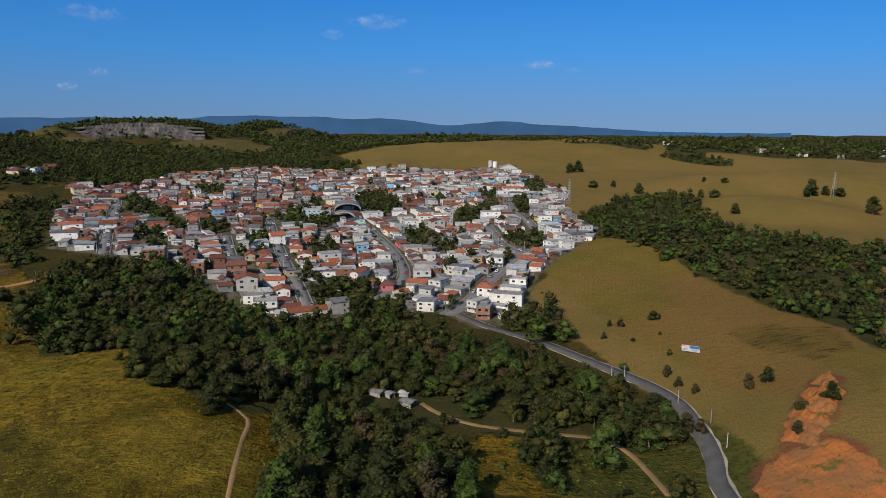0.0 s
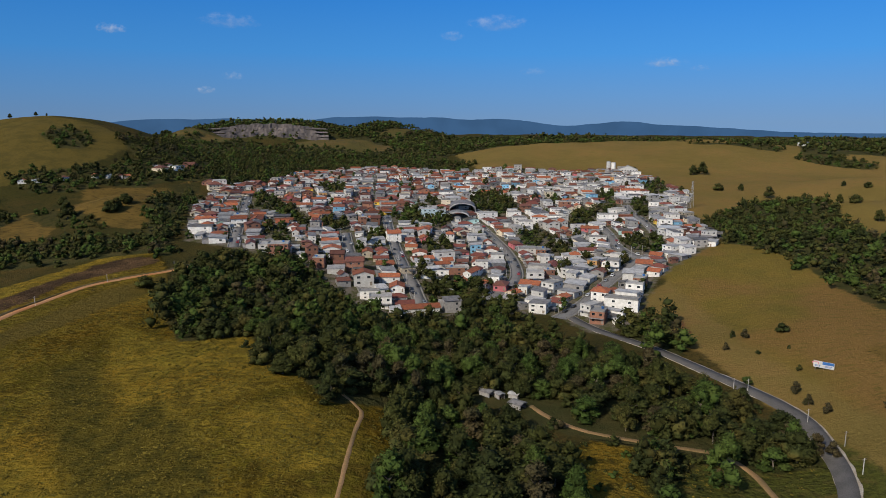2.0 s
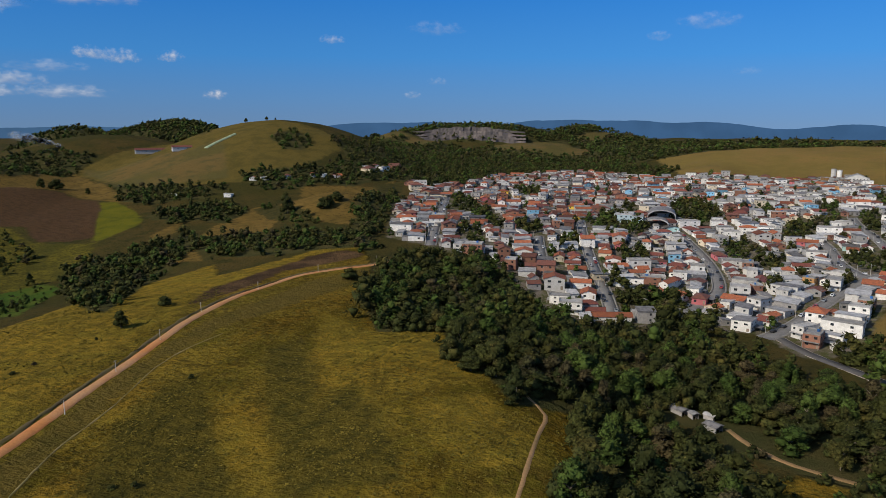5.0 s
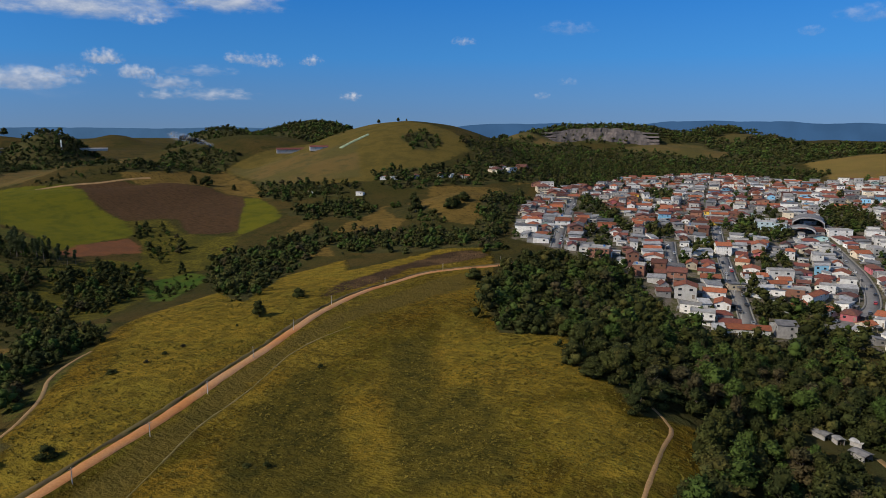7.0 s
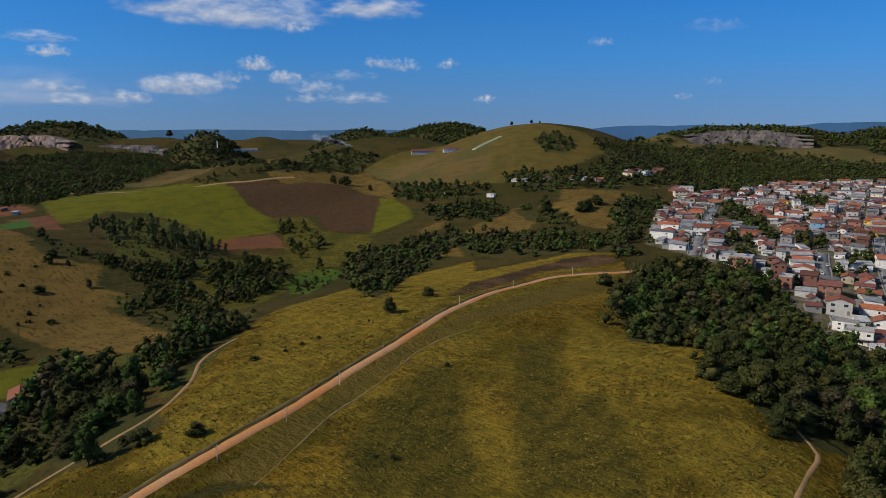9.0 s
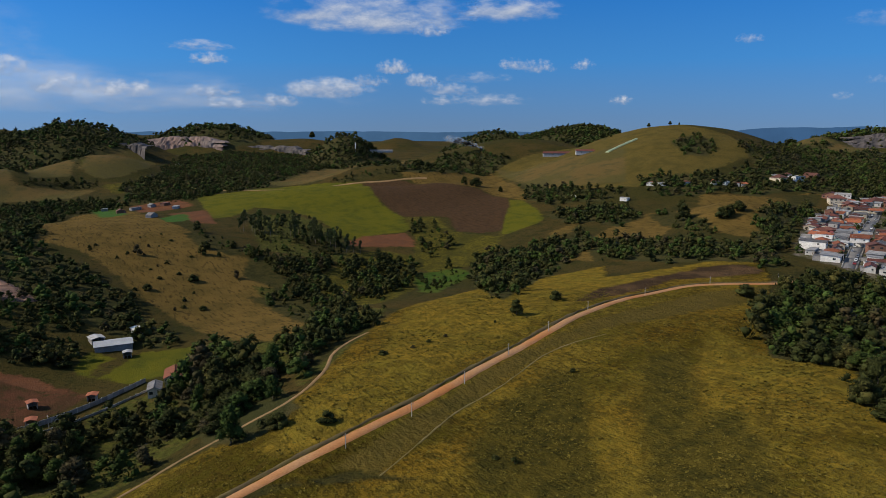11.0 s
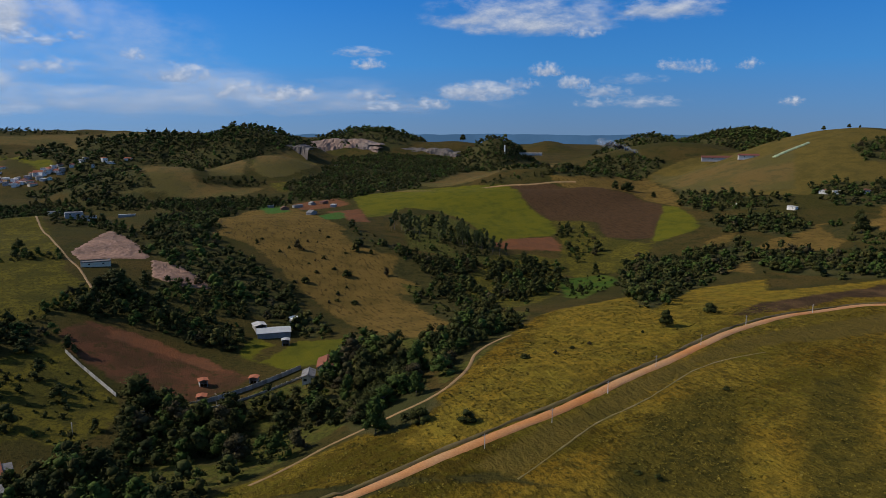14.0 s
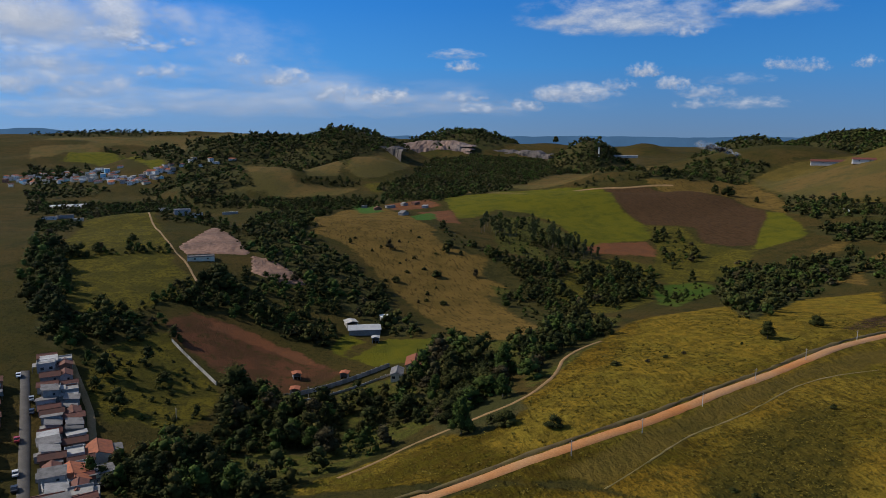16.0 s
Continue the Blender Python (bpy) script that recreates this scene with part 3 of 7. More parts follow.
area("towntree", [(-190, 557), (-184, 573), (-166, 545), (-149, 490), (-164, 504)])
area("towntree", [(-215, 497), (-211, 517), (-186, 466), (-168, 437), (-187, 449)])
area("towntree", [(-272, 793), (-256, 813), (-231, 733), (-247, 727)])
area("towntree", [(-81, 416), (-71, 422), (-63, 393), (-67, 362), (-75, 370)])
area("towntree", [(-113, 483), (-102, 471), (-89, 419), (-96, 425)])
area("towntree", [(-61, 393), (-44, 402), (-38, 368), (-48, 361)])
area("towntree", [(-146, 526), (-133, 521), (-122, 464), (-132, 478)])
area("towntree", [(-42, 360), (-23, 375), (-16, 348), (-34, 334)])
area("towntree", [(-139, 614), (-130, 635), (-117, 568), (-123, 552)])
area("towntree", [(18, 520), (26, 517), (23, 486), (18, 486)])
area("towntree", [(-132, 714), (-122, 724), (-117, 676), (-123, 673)])
area("mown", [(-154, 82), (-166, 104), (-183, 142), (-201, 186), (-208, 230), (-204, 254), (-204, 292), (-202, 331), (-215, 359), (-229, 316), (-223, 243), (-213, 197), (-201, 162), (-189, 131), (-175, 98), (-165, 72)])
area("gold", [(-324, 198), (-394, 321), (-343, 350), (-289, 411), (-257, 424), (-246, 410), (-279, 371), (-267, 306), (-238, 223), (-226, 186), (-209, 145), (-186, 101), (-176, 71), (-191, 60), (-225, 104), (-240, 132), (-268, 152)])
area("gold", [(-164, 227), (-180, 260), (-147, 245), (-122, 254), (-95, 220), (-77, 204), (-86, 200), (-118, 207), (-140, 200)])
area("gold", [(-139, 196), (-128, 196), (-101, 175), (-87, 153), (-96, 154), (-112, 163)])
area("gold", [(-152, 159), (-140, 157), (-118, 142), (-102, 123), (-115, 126), (-135, 142)])
area("gold", [(-89, 172), (-77, 191), (-59, 178), (-47, 159), (-58, 147), (-72, 152)])
area("rough", [(-154, 112), (-172, 138), (-182, 168), (-177, 177), (-155, 159), (-136, 141), (-114, 124), (-107, 116), (-135, 97)])
area("rough", [(-174, 209), (-167, 225), (-129, 181), (-103, 148), (-90, 125), (-99, 123), (-119, 145), (-142, 168)])
area("rough", [(-109, 136), (-124, 182), (-117, 186), (-93, 161), (-73, 136), (-90, 130)])
area("wood", [(-535, 613), (-513, 647), (-482, 683), (-446, 700), (-409, 701), (-415, 653), (-450, 637), (-450, 607), (-485, 583)])
area("wood", [(-446, 364), (-448, 390), (-438, 413), (-422, 432), (-396, 398), (-371, 350), (-378, 328), (-364, 301), (-422, 327)])
area("wood", [(-520, 483), (-506, 518), (-473, 532), (-439, 516), (-429, 467), (-462, 472), (-482, 454)])
area("thicket", [(-444, 525), (-431, 544), (-360, 495), (-326, 463), (-362, 473), (-396, 485)])
area("wood", [(-408, 424), (-389, 438), (-362, 435), (-314, 447), (-284, 448), (-248, 406), (-277, 394), (-296, 375), (-338, 368), (-385, 393)])
area("wood", [(-332, 526), (-375, 633), (-369, 669), (-342, 631), (-299, 525), (-255, 428), (-237, 404), (-245, 396), (-290, 458)])
area("thicket", [(-403, 679), (-387, 727), (-360, 665), (-370, 636)])
area("wood", [(-182, 409), (-153, 400), (-132, 371), (-101, 329), (-86, 314), (-53, 312), (-33, 320), (-6, 314), (-0, 298), (-49, 263), (-106, 294), (-161, 346)])
area("slope", [(62, 430), (92, 496), (112, 518), (138, 464), (163, 385), (188, 291), (124, 186), (131, 222), (108, 206), (99, 225), (91, 260), (79, 298), (75, 354)])
area("dry", [(134, 269), (157, 270), (146, 239), (128, 231), (127, 250)])
area("bushy", [(-457, 277), (-452, 313), (-424, 309), (-401, 274), (-354, 230), (-378, 233), (-431, 261)])
area("thicket", [(-509, -132), (-512, -100), (-520, -62), (-506, -61), (-495, -96), (-490, -127)])
area("thicket", [(-631, -60), (-604, -19), (-510, -13), (-553, -25), (-599, -40)])
area("thicket", [(-454, -17), (-446, 22), (-412, 39), (-393, 31), (-406, 10), (-426, -12)])
area("thicket", [(-423, -52), (-413, -33), (-392, -40), (-392, -54)])
area("wood", [(-1186, -348), (-1124, -251), (-1097, -179), (-1023, -104), (-669, -110), (-955, -220), (-975, -287)])
area("thicket", [(-860, -243), (-661, -153), (-634, -145), (-622, -161), (-641, -182)])
area("thicket", [(-670, -92), (-668, -49), (-629, -38), (-631, -78)])
area("wood", [(-1085, -124), (-1024, -22), (-978, 67), (-884, 145), (-855, 140), (-869, 46), (-984, -22), (-1046, -113)])
area("wood", [(-833, 31), (-839, 44), (-605, 41), (-565, 29), (-578, 17)])
area("thicket", [(-1111, -103), (-1071, -38), (-1044, 24), (-1049, -76)])
area("thicket", [(-1087, 51), (-1110, 146), (-1072, 133), (-1059, 41)])
area("thicket", [(-1445, 146), (-1439, 191), (-1157, 130), (-1119, 44), (-1427, 46), (-1415, 121)])
area("thicket", [(-844, 173), (-830, 208), (-907, 263), (-963, 158), (-892, 146)])
area("thicket", [(-578, 225), (-547, 260), (-523, 259), (-524, 219)])
area("scrub", [(23, 197), (36, 231), (59, 237), (77, 230), (87, 204), (89, 179), (88, 166), (25, 164)])
area("thicket", [(23, 195), (36, 227), (51, 226), (40, 196), (26, 168)])
area("bushy", [(-344, -64), (-353, -49), (-328, -37), (-301, -24), (-285, -21), (-262, -29), (-257, -42), (-266, -49), (-258, -56), (-276, -66), (-289, -71), (-319, -76)])
area("thicket", [(-289, -22), (-298, -6), (-284, 6), (-266, -10), (-265, -23)])
area("wood", [(-523, 471), (-498, 526), (-482, 538), (-462, 518), (-502, 458)])
area("thicket", [(-632, 523), (-577, 557), (-524, 583), (-508, 566), (-553, 503)])
area("wood", [(-705, 578), (-606, 564), (-547, 559), (-513, 542), (-551, 512), (-603, 526)])

# ways through the plan
ASPHALT = [(74, 168), (78, 187), (80, 198), (81, 212), (81, 229), (76, 245), (67, 260), (52, 282), (31, 315), (8, 355)]
STREET_D = [(2, 352), (12, 372), (28, 413), (46, 458), (56, 477), (64, 488)]
STREET_D2 = [(56, 477), (46, 512), (42, 576), (36, 613)]
STREET_A = [(-210, 429), (-249, 522), (-291, 624), (-325, 707)]
STREET_B = [(-69, 359), (-82, 396), (-102, 449), (-132, 544), (-158, 630)]
STREET_C = [(-100, 364), (-121, 410), (-142, 463), (-159, 512)]
STREET_E = [(-39, 384), (-26, 417), (-25, 451), (-35, 517), (-48, 556), (-62, 591), (-75, 611)]
STREET_F = [(78, 573), (75, 632), (69, 679), (66, 719)]
DIRT = [(-173.7, 66.4), (-177.2, 83.7), (-184.2, 108.9), (-194.6, 137.1), (-205.4, 165.8), (-216.3, 193.1), (-231.1, 235.6), (-243.4, 278.6), (-245.3, 321.0), (-232.3, 342.7), (-219.7, 360.3), (-210.2, 384.3), (-203.2, 408.2)]
TRAIL_L = [(-197.2, 17.5), (-204.0, 28.5), (-215.3, 45.2), (-218.4, 65.6), (-219.8, 80.4), (-226.1, 91.7), (-238.3, 104.1), (-255.2, 115.1), (-266.8, 128.1), (-275.6, 141.9)]
TRAIL_R = [(60, 170), (57, 196), (49, 206), (32, 206), (12, 210), (0, 219), (-7, 229)]
PATH_M = [(-153.6, 81.8), (-162.4, 98.7), (-174.5, 120.3), (-183.8, 148.0), (-198.5, 180.0), (-202.3, 199.3), (-202.0, 216.3)]
PATH = [(-69.6, 204.5), (-63.3, 198.1), (-55.4, 190.1), (-53.0, 176.2), (-50.7, 162.2), (-47.9, 146.3), (-46.4, 136.3), (-44.9, 128.4)]
PATH_V = [(-214, 379), (-207, 388), (-202, 400), (-203, 413)]
LANE_L = [(-239, -58), (-268, -65), (-292, -74), (-314, -82)]
STREET_L = [(-140, -50), (-205, -68.5), (-250, -81), (-300, -95)]
DIRT = [(-128, -60), (-163.7, 27.6), (-165.6, 38.3), (-170.9, 56.6)] + DIRT
ASPHALT = [(74, 70), (76, 120)] + ASPHALT


def signed(poly, px, py):
    """Distance to a polygon's edge, positive inside."""
    d2 = np.full(px.shape, 1e12)
    inside = np.zeros(px.shape, bool)
    q = np.roll(poly, -1, axis=0)
    for (ax, ay), (bx, by) in zip(poly, q):
        ex, ey = bx - ax, by - ay
        k = np.clip(((px - ax) * ex + (py - ay) * ey) / (ex * ex + ey * ey + 1e-9), 0, 1)
        d2 = np.minimum(d2, (px - ax - k * ex) ** 2 + (py - ay - k * ey) ** 2)
        if by != ay:
            cross = ((ay > py) != (by > py)) & (px < (bx - ax) * (py - ay) / (by - ay) + ax)
            inside ^= cross
    return np.where(inside, 1, -1) * np.sqrt(d2)


def cover(kind, px, py):
    """Signed distance to the nearest area of a kind."""
    px, py = np.asarray(px, float), np.asarray(py, float)
    best = np.full(px.shape, -500.0)
    for poly in AREAS.get(kind, []):
        lo, hi = poly.min(0) - 60, poly.max(0) + 60
        near = (px > lo[0]) & (px < hi[0]) & (py > lo[1]) & (py < hi[1])
        if near.any():
            best[near] = np.maximum(best[near], signed(poly, px[near], py[near]))
    return best


def line_distance(lines, px, py):
    px, py = np.asarray(px, float), np.asarray(py, float)
    best = np.full(px.shape, 1e6)
    for pts in lines:
        for (ax, ay), (bx, by) in zip(pts[:-1], pts[1:]):
            ex, ey = bx - ax, by - ay
            k = np.clip(((px - ax) * ex + (py - ay) * ey) / (ex * ex + ey * ey + 1e-9), 0, 1)
            best = np.minimum(best, np.hypot(px - ax - k * ex, py - ay - k * ey))
    return best


def mesh_of(name, verts, faces, material=None, smooth=False):
    me = bpy.data.meshes.new(name)
    me.from_pydata([tuple(v) for v in verts], [], [tuple(f) for f in faces])
    if material:
        me.materials.append(material)
    if smooth:
        me.shade_smooth()
    return me


# ---- ground ----
def axis(lo, hi, step, far, growth):
    mid = list(np.arange(lo, hi + 0.1, step))
    out, s = [], step
    x = hi
    while x < far:
        s *= growth
        x += s
        out.append(x)
    low, s = [], step
    x = lo
    while x > -far:
        s *= growth
        x -= s
        low.append(x)
    return np.array(low[::-1] + mid + out)


def build_ground():
    xs, ys = axis(-660, 300, 4.5, 4850, 1.055), axis(-160, 760, 4.5, 4850, 1.055)
    gx, gy = np.meshgrid(xs, ys, indexing="ij")
    gx, gy = gx.ravel(), gy.ravel()
    gz = height(gx, gy)
    n, m = len(xs), len(ys)
    i, j = np.meshgrid(np.arange(n - 1), np.arange(m - 1), indexing="ij")
    a = (i * m + j).ravel()
    quads = np.stack([a, a + m, a + m + 1, a + 1], 1)
    me = bpy.data.meshes.new("ground")
    me.vertices.add(len(gx))
    me.vertices.foreach_set("co", np.stack([gx, gy, gz], 1).ravel())
    me.loops.add(quads.size)
    me.loops.foreach_set("vertex_index", quads.ravel())
    me.polygons.add(len(quads))
    me.polygons.foreach_set("loop_start", np.arange(len(quads)) * 4)
    me.update(calc_edges=True)
    me.shade_smooth()
    soft = 6 + 0.012 * np.hypot(gx, gy)
    for kind in ("wood", "green", "plough", "soil", "marsh", "burnt", "town", "pasture", "scrub", "meadow", "dry", "grass", "crop", "thicket", "lea", "lawn", "mown", "gold", "rough", "slope", "clay"):
        at = me.attributes.new(kind, "FLOAT", "POINT")
        at.data.foreach_set("value", np.clip(0.5 + cover(kind, gx, gy) / (2 * soft), 0, 1).astype(np.float32))
    return me


def ground_material():
    m, t, p = nodes_of("ground_cover")
    pos = t.nodes.new("ShaderNodeNewGeometry").outputs["Position"]
    big = noise_node(t, 0.011, 4, 0.55, pos)
    mid = noise_node(t, 0.06, 4, 0.6, pos)
    fine = noise_node(t, 0.55, 5, 0.65, pos)
    tuft = noise_node(t, 1.7, 4, 0.7, pos)
    streak = noise_node(t, 0.5, 3, 0.6, pos, (0.25, 1.0, 1.0, 18))
    edge = math_node(t, "MULTIPLY", math_node(t, "SUBTRACT", noise_node(t, 0.13, 4, 0.65, pos), 0.5), 0.5)

    def at(kind, fade=0.08):
        a = t.nodes.new("ShaderNodeAttribute")
        a.attribute_name = kind
        return ramp(t, math_node(t, "ADD", a.outputs["Fac"], edge), 0.5 - fade, 0.5 + fade)

    wild = mix(t, ramp(t, big, 0.38, 0.62), (0.072, 0.050, 0.015), (0.046, 0.041, 0.011))
    wild = mix(t, ramp(t, mid, 0.45, 0.7), wild, (0.034, 0.033, 0.010))
    wild = mix(t, ramp(t, fine, 0.45, 0.72), wild, (0.024, 0.023, 0.008))
    dry = mix(t, ramp(t, mid, 0.38, 0.66), (0.142, 0.090, 0.024), (0.100, 0.068, 0.018))
    dry = mix(t, ramp(t, streak, 0.5, 0.7), dry, (0.052, 0.037, 0.011))
    patch = noise_node(t, 0.17, 5, 0.7, pos)
    band = noise_node(t, 0.03, 3, 0.5, pos, (1.0, 0.3, 1.0, -35))
    olive = mix(t, ramp(t, band, 0.42, 0.60), (0.190, 0.116, 0.014), (0.100, 0.080, 0.010))
    olive = mix(t, ramp(t, mid, 0.46, 0.66), olive, (0.205, 0.142, 0.019))
    olive = mix(t, ramp(t, patch, 0.47, 0.62), olive, (0.092, 0.064, 0.010))
    olive = mix(t, ramp(t, fine, 0.46, 0.66), olive, (0.074, 0.053, 0.009))
    grass = mix(t, ramp(t, mid, 0.4, 0.66), (0.110, 0.080, 0.020), (0.078, 0.062, 0.016))
    wild = mix(t, at("grass"), wild, mix(t, ramp(t, fine, 0.46, 0.72), grass, (0.07, 0.058, 0.016)))
    sweep = noise_node(t, 0.022, 5, 0.6, pos, (1.0, 0.45, 1.0, 60))
    olive = mix(t, ramp(t, sweep, 0.44, 0.58), olive, mix(t, 1.0, olive, (0.68, 0.66, 0.60), "MULTIPLY"))
    olive = mix(t, at("gold", 0.2), olive, mix(t, ramp(t, patch, 0.40, 0.62), mix(t, ramp(t, mid, 0.42, 0.62), (0.212, 0.138, 0.017), (0.176, 0.130, 0.017)), (0.112, 0.080, 0.012)))
    olive = mix(t, at("rough", 0.2), olive, mix(t, ramp(t, patch, 0.40, 0.64), (0.088, 0.066, 0.011), (0.046, 0.039, 0.008)))
    olive = mix(t, at("mown", 0.1), olive, mix(t, ramp(t, mid, 0.4, 0.66), (0.104, 0.074, 0.016), (0.078, 0.060, 0.013)))
    olive = mix(t, at("meadow"), wild, olive)
    tan = mix(t, ramp(t, big, 0.4, 0.6), (0.188, 0.120, 0.038), (0.146, 0.106, 0.030))
    tan = mix(t, ramp(t, mid, 0.4, 0.7), tan, (0.166, 0.118, 0.034))
    tan = mix(t, ramp(t, streak, 0.5, 0.72), tan, (0.145, 0.100, 0.029))
    tan = mix(t, ramp(t, patch, 0.6, 0.75), tan, (0.15, 0.08, 0.03))
    col = mix(t, at("pasture"), olive, tan)
    slope = mix(t, ramp(t, mid, 0.4, 0.66), (0.160, 0.112, 0.024), (0.128, 0.098, 0.021))
    slope = mix(t, ramp(t, big, 0.46, 0.6), slope, (0.176, 0.104, 0.032))
    col = mix(t, at("slope", 0.2), col, mix(t, ramp(t, streak, 0.5, 0.72), slope, (0.125, 0.088, 0.022)))
    col = mix(t, at("dry"), col, dry)
    rough = mix(t, ramp(t, fine, 0.4, 0.65), (0.072, 0.073, 0.015), (0.038, 0.040, 0.011))
    rough = mix(t, ramp(t, patch, 0.5, 0.68), rough, (0.098, 0.076, 0.022))
    col = mix(t, at("scrub"), col, rough)
    col = mix(t, at("thicket"), col, mix(t, ramp(t, patch, 0.42, 0.62), (0.052, 0.045, 0.014), (0.030, 0.029, 0.010)))
    green = mix(t, ramp(t, mid, 0.4, 0.7), (0.104, 0.098, 0.010), (0.066, 0.070, 0.010))
    crop = mix(t, ramp(t, mid, 0.4, 0.66), (0.108, 0.088, 0.013), (0.058, 0.054, 0.011))
    crop = mix(t, ramp(t, patch, 0.46, 0.62), crop, (0.058, 0.052, 0.011))
    crop = mix(t, ramp(t, fine, 0.46, 0.66), crop, (0.038, 0.037, 0.009))
    col = mix(t, at("crop"), col, crop)
    col = mix(t, at("green"), col, green)
    plough = mix(t, ramp(t, streak, 0.35, 0.7), (0.074, 0.041, 0.020), (0.044, 0.028, 0.014))
    col = mix(t, at("plough"), col, plough)
    clay = mix(t, ramp(t, mid, 0.38, 0.62), (0.105, 0.046, 0.024), (0.068, 0.036, 0.018))
    col = mix(t, at("clay"), col, mix(t, ramp(t, patch, 0.5, 0.66), clay, (0.050, 0.037, 0.014)))
    soil = mix(t, ramp(t, mid, 0.35, 0.65), (0.165, 0.066, 0.030), (0.12, 0.056, 0.029))
    col = mix(t, at("soil"), col, mix(t, ramp(t, fine, 0.5, 0.8), soil, (0.11, 0.058, 0.035)))
    col = mix(t, at("marsh"), col, mix(t, ramp(t, mid, 0.4, 0.6), (0.040, 0.078, 0.012), (0.066, 0.088, 0.014)))
    col = mix(t, at("burnt"), col, mix(t, ramp(t, mid, 0.4, 0.65), (0.048, 0.030, 0.016), (0.105, 0.062, 0.030)))
    col = mix(t, at("wood"), col, mix(t, ramp(t, mid, 0.4, 0.65), (0.042, 0.043, 0.015), (0.064, 0.054, 0.020)))
    lea = mix(t, ramp(t, big, 0.42, 0.58), (0.118, 0.080, 0.027), (0.084, 0.070, 0.022))
    lea = mix(t, ramp(t, mid, 0.45, 0.68), lea, (0.078, 0.066, 0.024))
    col = mix(t, at("lea"), col, mix(t, ramp(t, patch, 0.56, 0.7), lea, (0.055, 0.050, 0.018)))
    col = mix(t, at("lawn"), col, mix(t, ramp(t, mid, 0.4, 0.66), (0.045, 0.105, 0.022), (0.06, 0.09, 0.02)))
    town = mix(t, ramp(t, patch, 0.4, 0.62), (0.15, 0.125, 0.10), (0.072, 0.072, 0.026))
    col = mix(t, at("town"), col, town)
    col = mix(t, ramp(t, tuft, 0.3, 0.8), col, mix(t, 1.0, col, (0.74, 0.72, 0.70), "MULTIPLY"))
    link(t, col, p.inputs["Base Color"])
    p.inputs["Roughness"].default_value = 0.95
    p.inputs["Specular IOR Level"].default_value = 0.02
    rib = noise_node(t, 0.75, 3, 0.6, pos, (0.22, 1.0, 1.0, 40))
    clump = noise_node(t, 0.33, 4, 0.65, pos)
    crumple = math_node(t, "ADD", math_node(t, "MULTIPLY", rib, 0.9), math_node(t, "MULTIPLY", clump, 2.2))
    fine = math_node(t, "ADD", fine, math_node(t, "MULTIPLY", crumple, math_node(t, "ADD", math_node(t, "MULTIPLY", at("meadow"), 0.9), 0.15)))
    both = math_node(t, "ADD", math_node(t, "MULTIPLY", fine, 1.0), math_node(t, "MULTIPLY", tuft, 0.5))
    bump(t, p, both, 0.9, 0.8)
    return m


ground_mesh = build_ground()
ground_mesh.materials.append(ground_material())
ground = tagged(new("ground", ground_mesh), "rolling dry grassland with fields, bare earth and woodland floor", "ground", kind="structure")


def smooth_line(pts, step=4.0):
    """A rounded line through the corners of a way."""
    p = [Vector((*q, 0)) for q in pts]
    out = []
    for i in range(len(p) - 1):
        a, b, c, d = p[max(i - 1, 0)], p[i], p[i + 1], p[min(i + 2, len(p) - 1)]
        n = max(2, int((c - b).length / step))
        for k in range(n):
            s = k / n
            out.append(0.5 * ((2 * b) + (c - a) * s + (2 * a - 5 * b + 4 * c - d) * s * s + (3 * b - a - 3 * c + d) * s ** 3))
    out.append(p[-1])
    return out


def way(name, pts, offsets, lifts, material, label, category="road", wobble=0.0):
    """A strip laid over the ground along a line; offsets and lifts give its cross-section."""
    line = smooth_line(pts)
    rng = random.Random(len(pts))
    verts, faces = [], []
    k = len(offsets)
    for i, q in enumerate(line):
        d = (line[min(i + 1, len(line) - 1)] - line[max(i - 1, 0)]).normalized()
        side = Vector((-d.y, d.x, 0))
        for o, l in zip(offsets, lifts):
            r = q + side * (o + rng.uniform(-wobble, wobble))
            verts.append((r.x, r.y, level(r.x, r.y) + l))
    for i in range(len(line) - 1):
        for j in range(k - 1):
            a = i * k + j
            faces.append((a, a + 1, a + 1 + k, a + k))
    ob = new(name, mesh_of(name, verts, faces, material, True))
    return tagged(ob, label, category, kind="structure")


way("road", ASPHALT, (-2.65, -2.5, 0, 2.5, 2.65), (-0.3, 0.2, 0.26, 0.2, -0.3), MAT["asphalt"], "narrow grey asphalt country road winding downhill")
way("road_verge", ASPHALT, (-3.6, -3.1, 2.6, 2.62), (-0.3, 0.1, 0.12, -0.2), MAT["verge"], "pale gravel verge along the asphalt road", "verge", 0.4)
way("dirt_road", DIRT, (-2.3, -1.8, 0, 1.8, 2.3), (-0.3, 0.14, 0.2, 0.14, -0.3), MAT["dirt"], "red earth road running along the grassy ridge", wobble=0.2)
way("road_bank", DIRT, (2.3, 3.0, 3.7, 4.6), (-0.2, 0.35, 0.45, -0.2), MAT["bank"], "dark cut earth bank beside the dirt road", "bank", 0.6)
way("dirt_track", TRAIL_L, (-0.95, -0.6, 0.6, 0.95), (-0.2, 0.12, 0.12, -0.2), MAT["trail"], "pale trodden track below the meadow", "track", 0.15)
way("dirt_track", TRAIL_R, (-1.3, -0.95, 0.95, 1.3), (-0.2, 0.12, 0.12, -0.2), MAT["trail"], "pale earth farm track with two wheel ruts", "track", 0.15)
way("footpath", PATH, (-0.75, -0.5, 0.5, 0.75), (-0.2, 0.1, 0.1, -0.2), MAT["trail"], "narrow trodden footpath across the meadow", "path", 0.15)
STREETS = [STREET_A, STREET_B, STREET_C, STREET_D, STREET_D2, STREET_E, STREET_F]
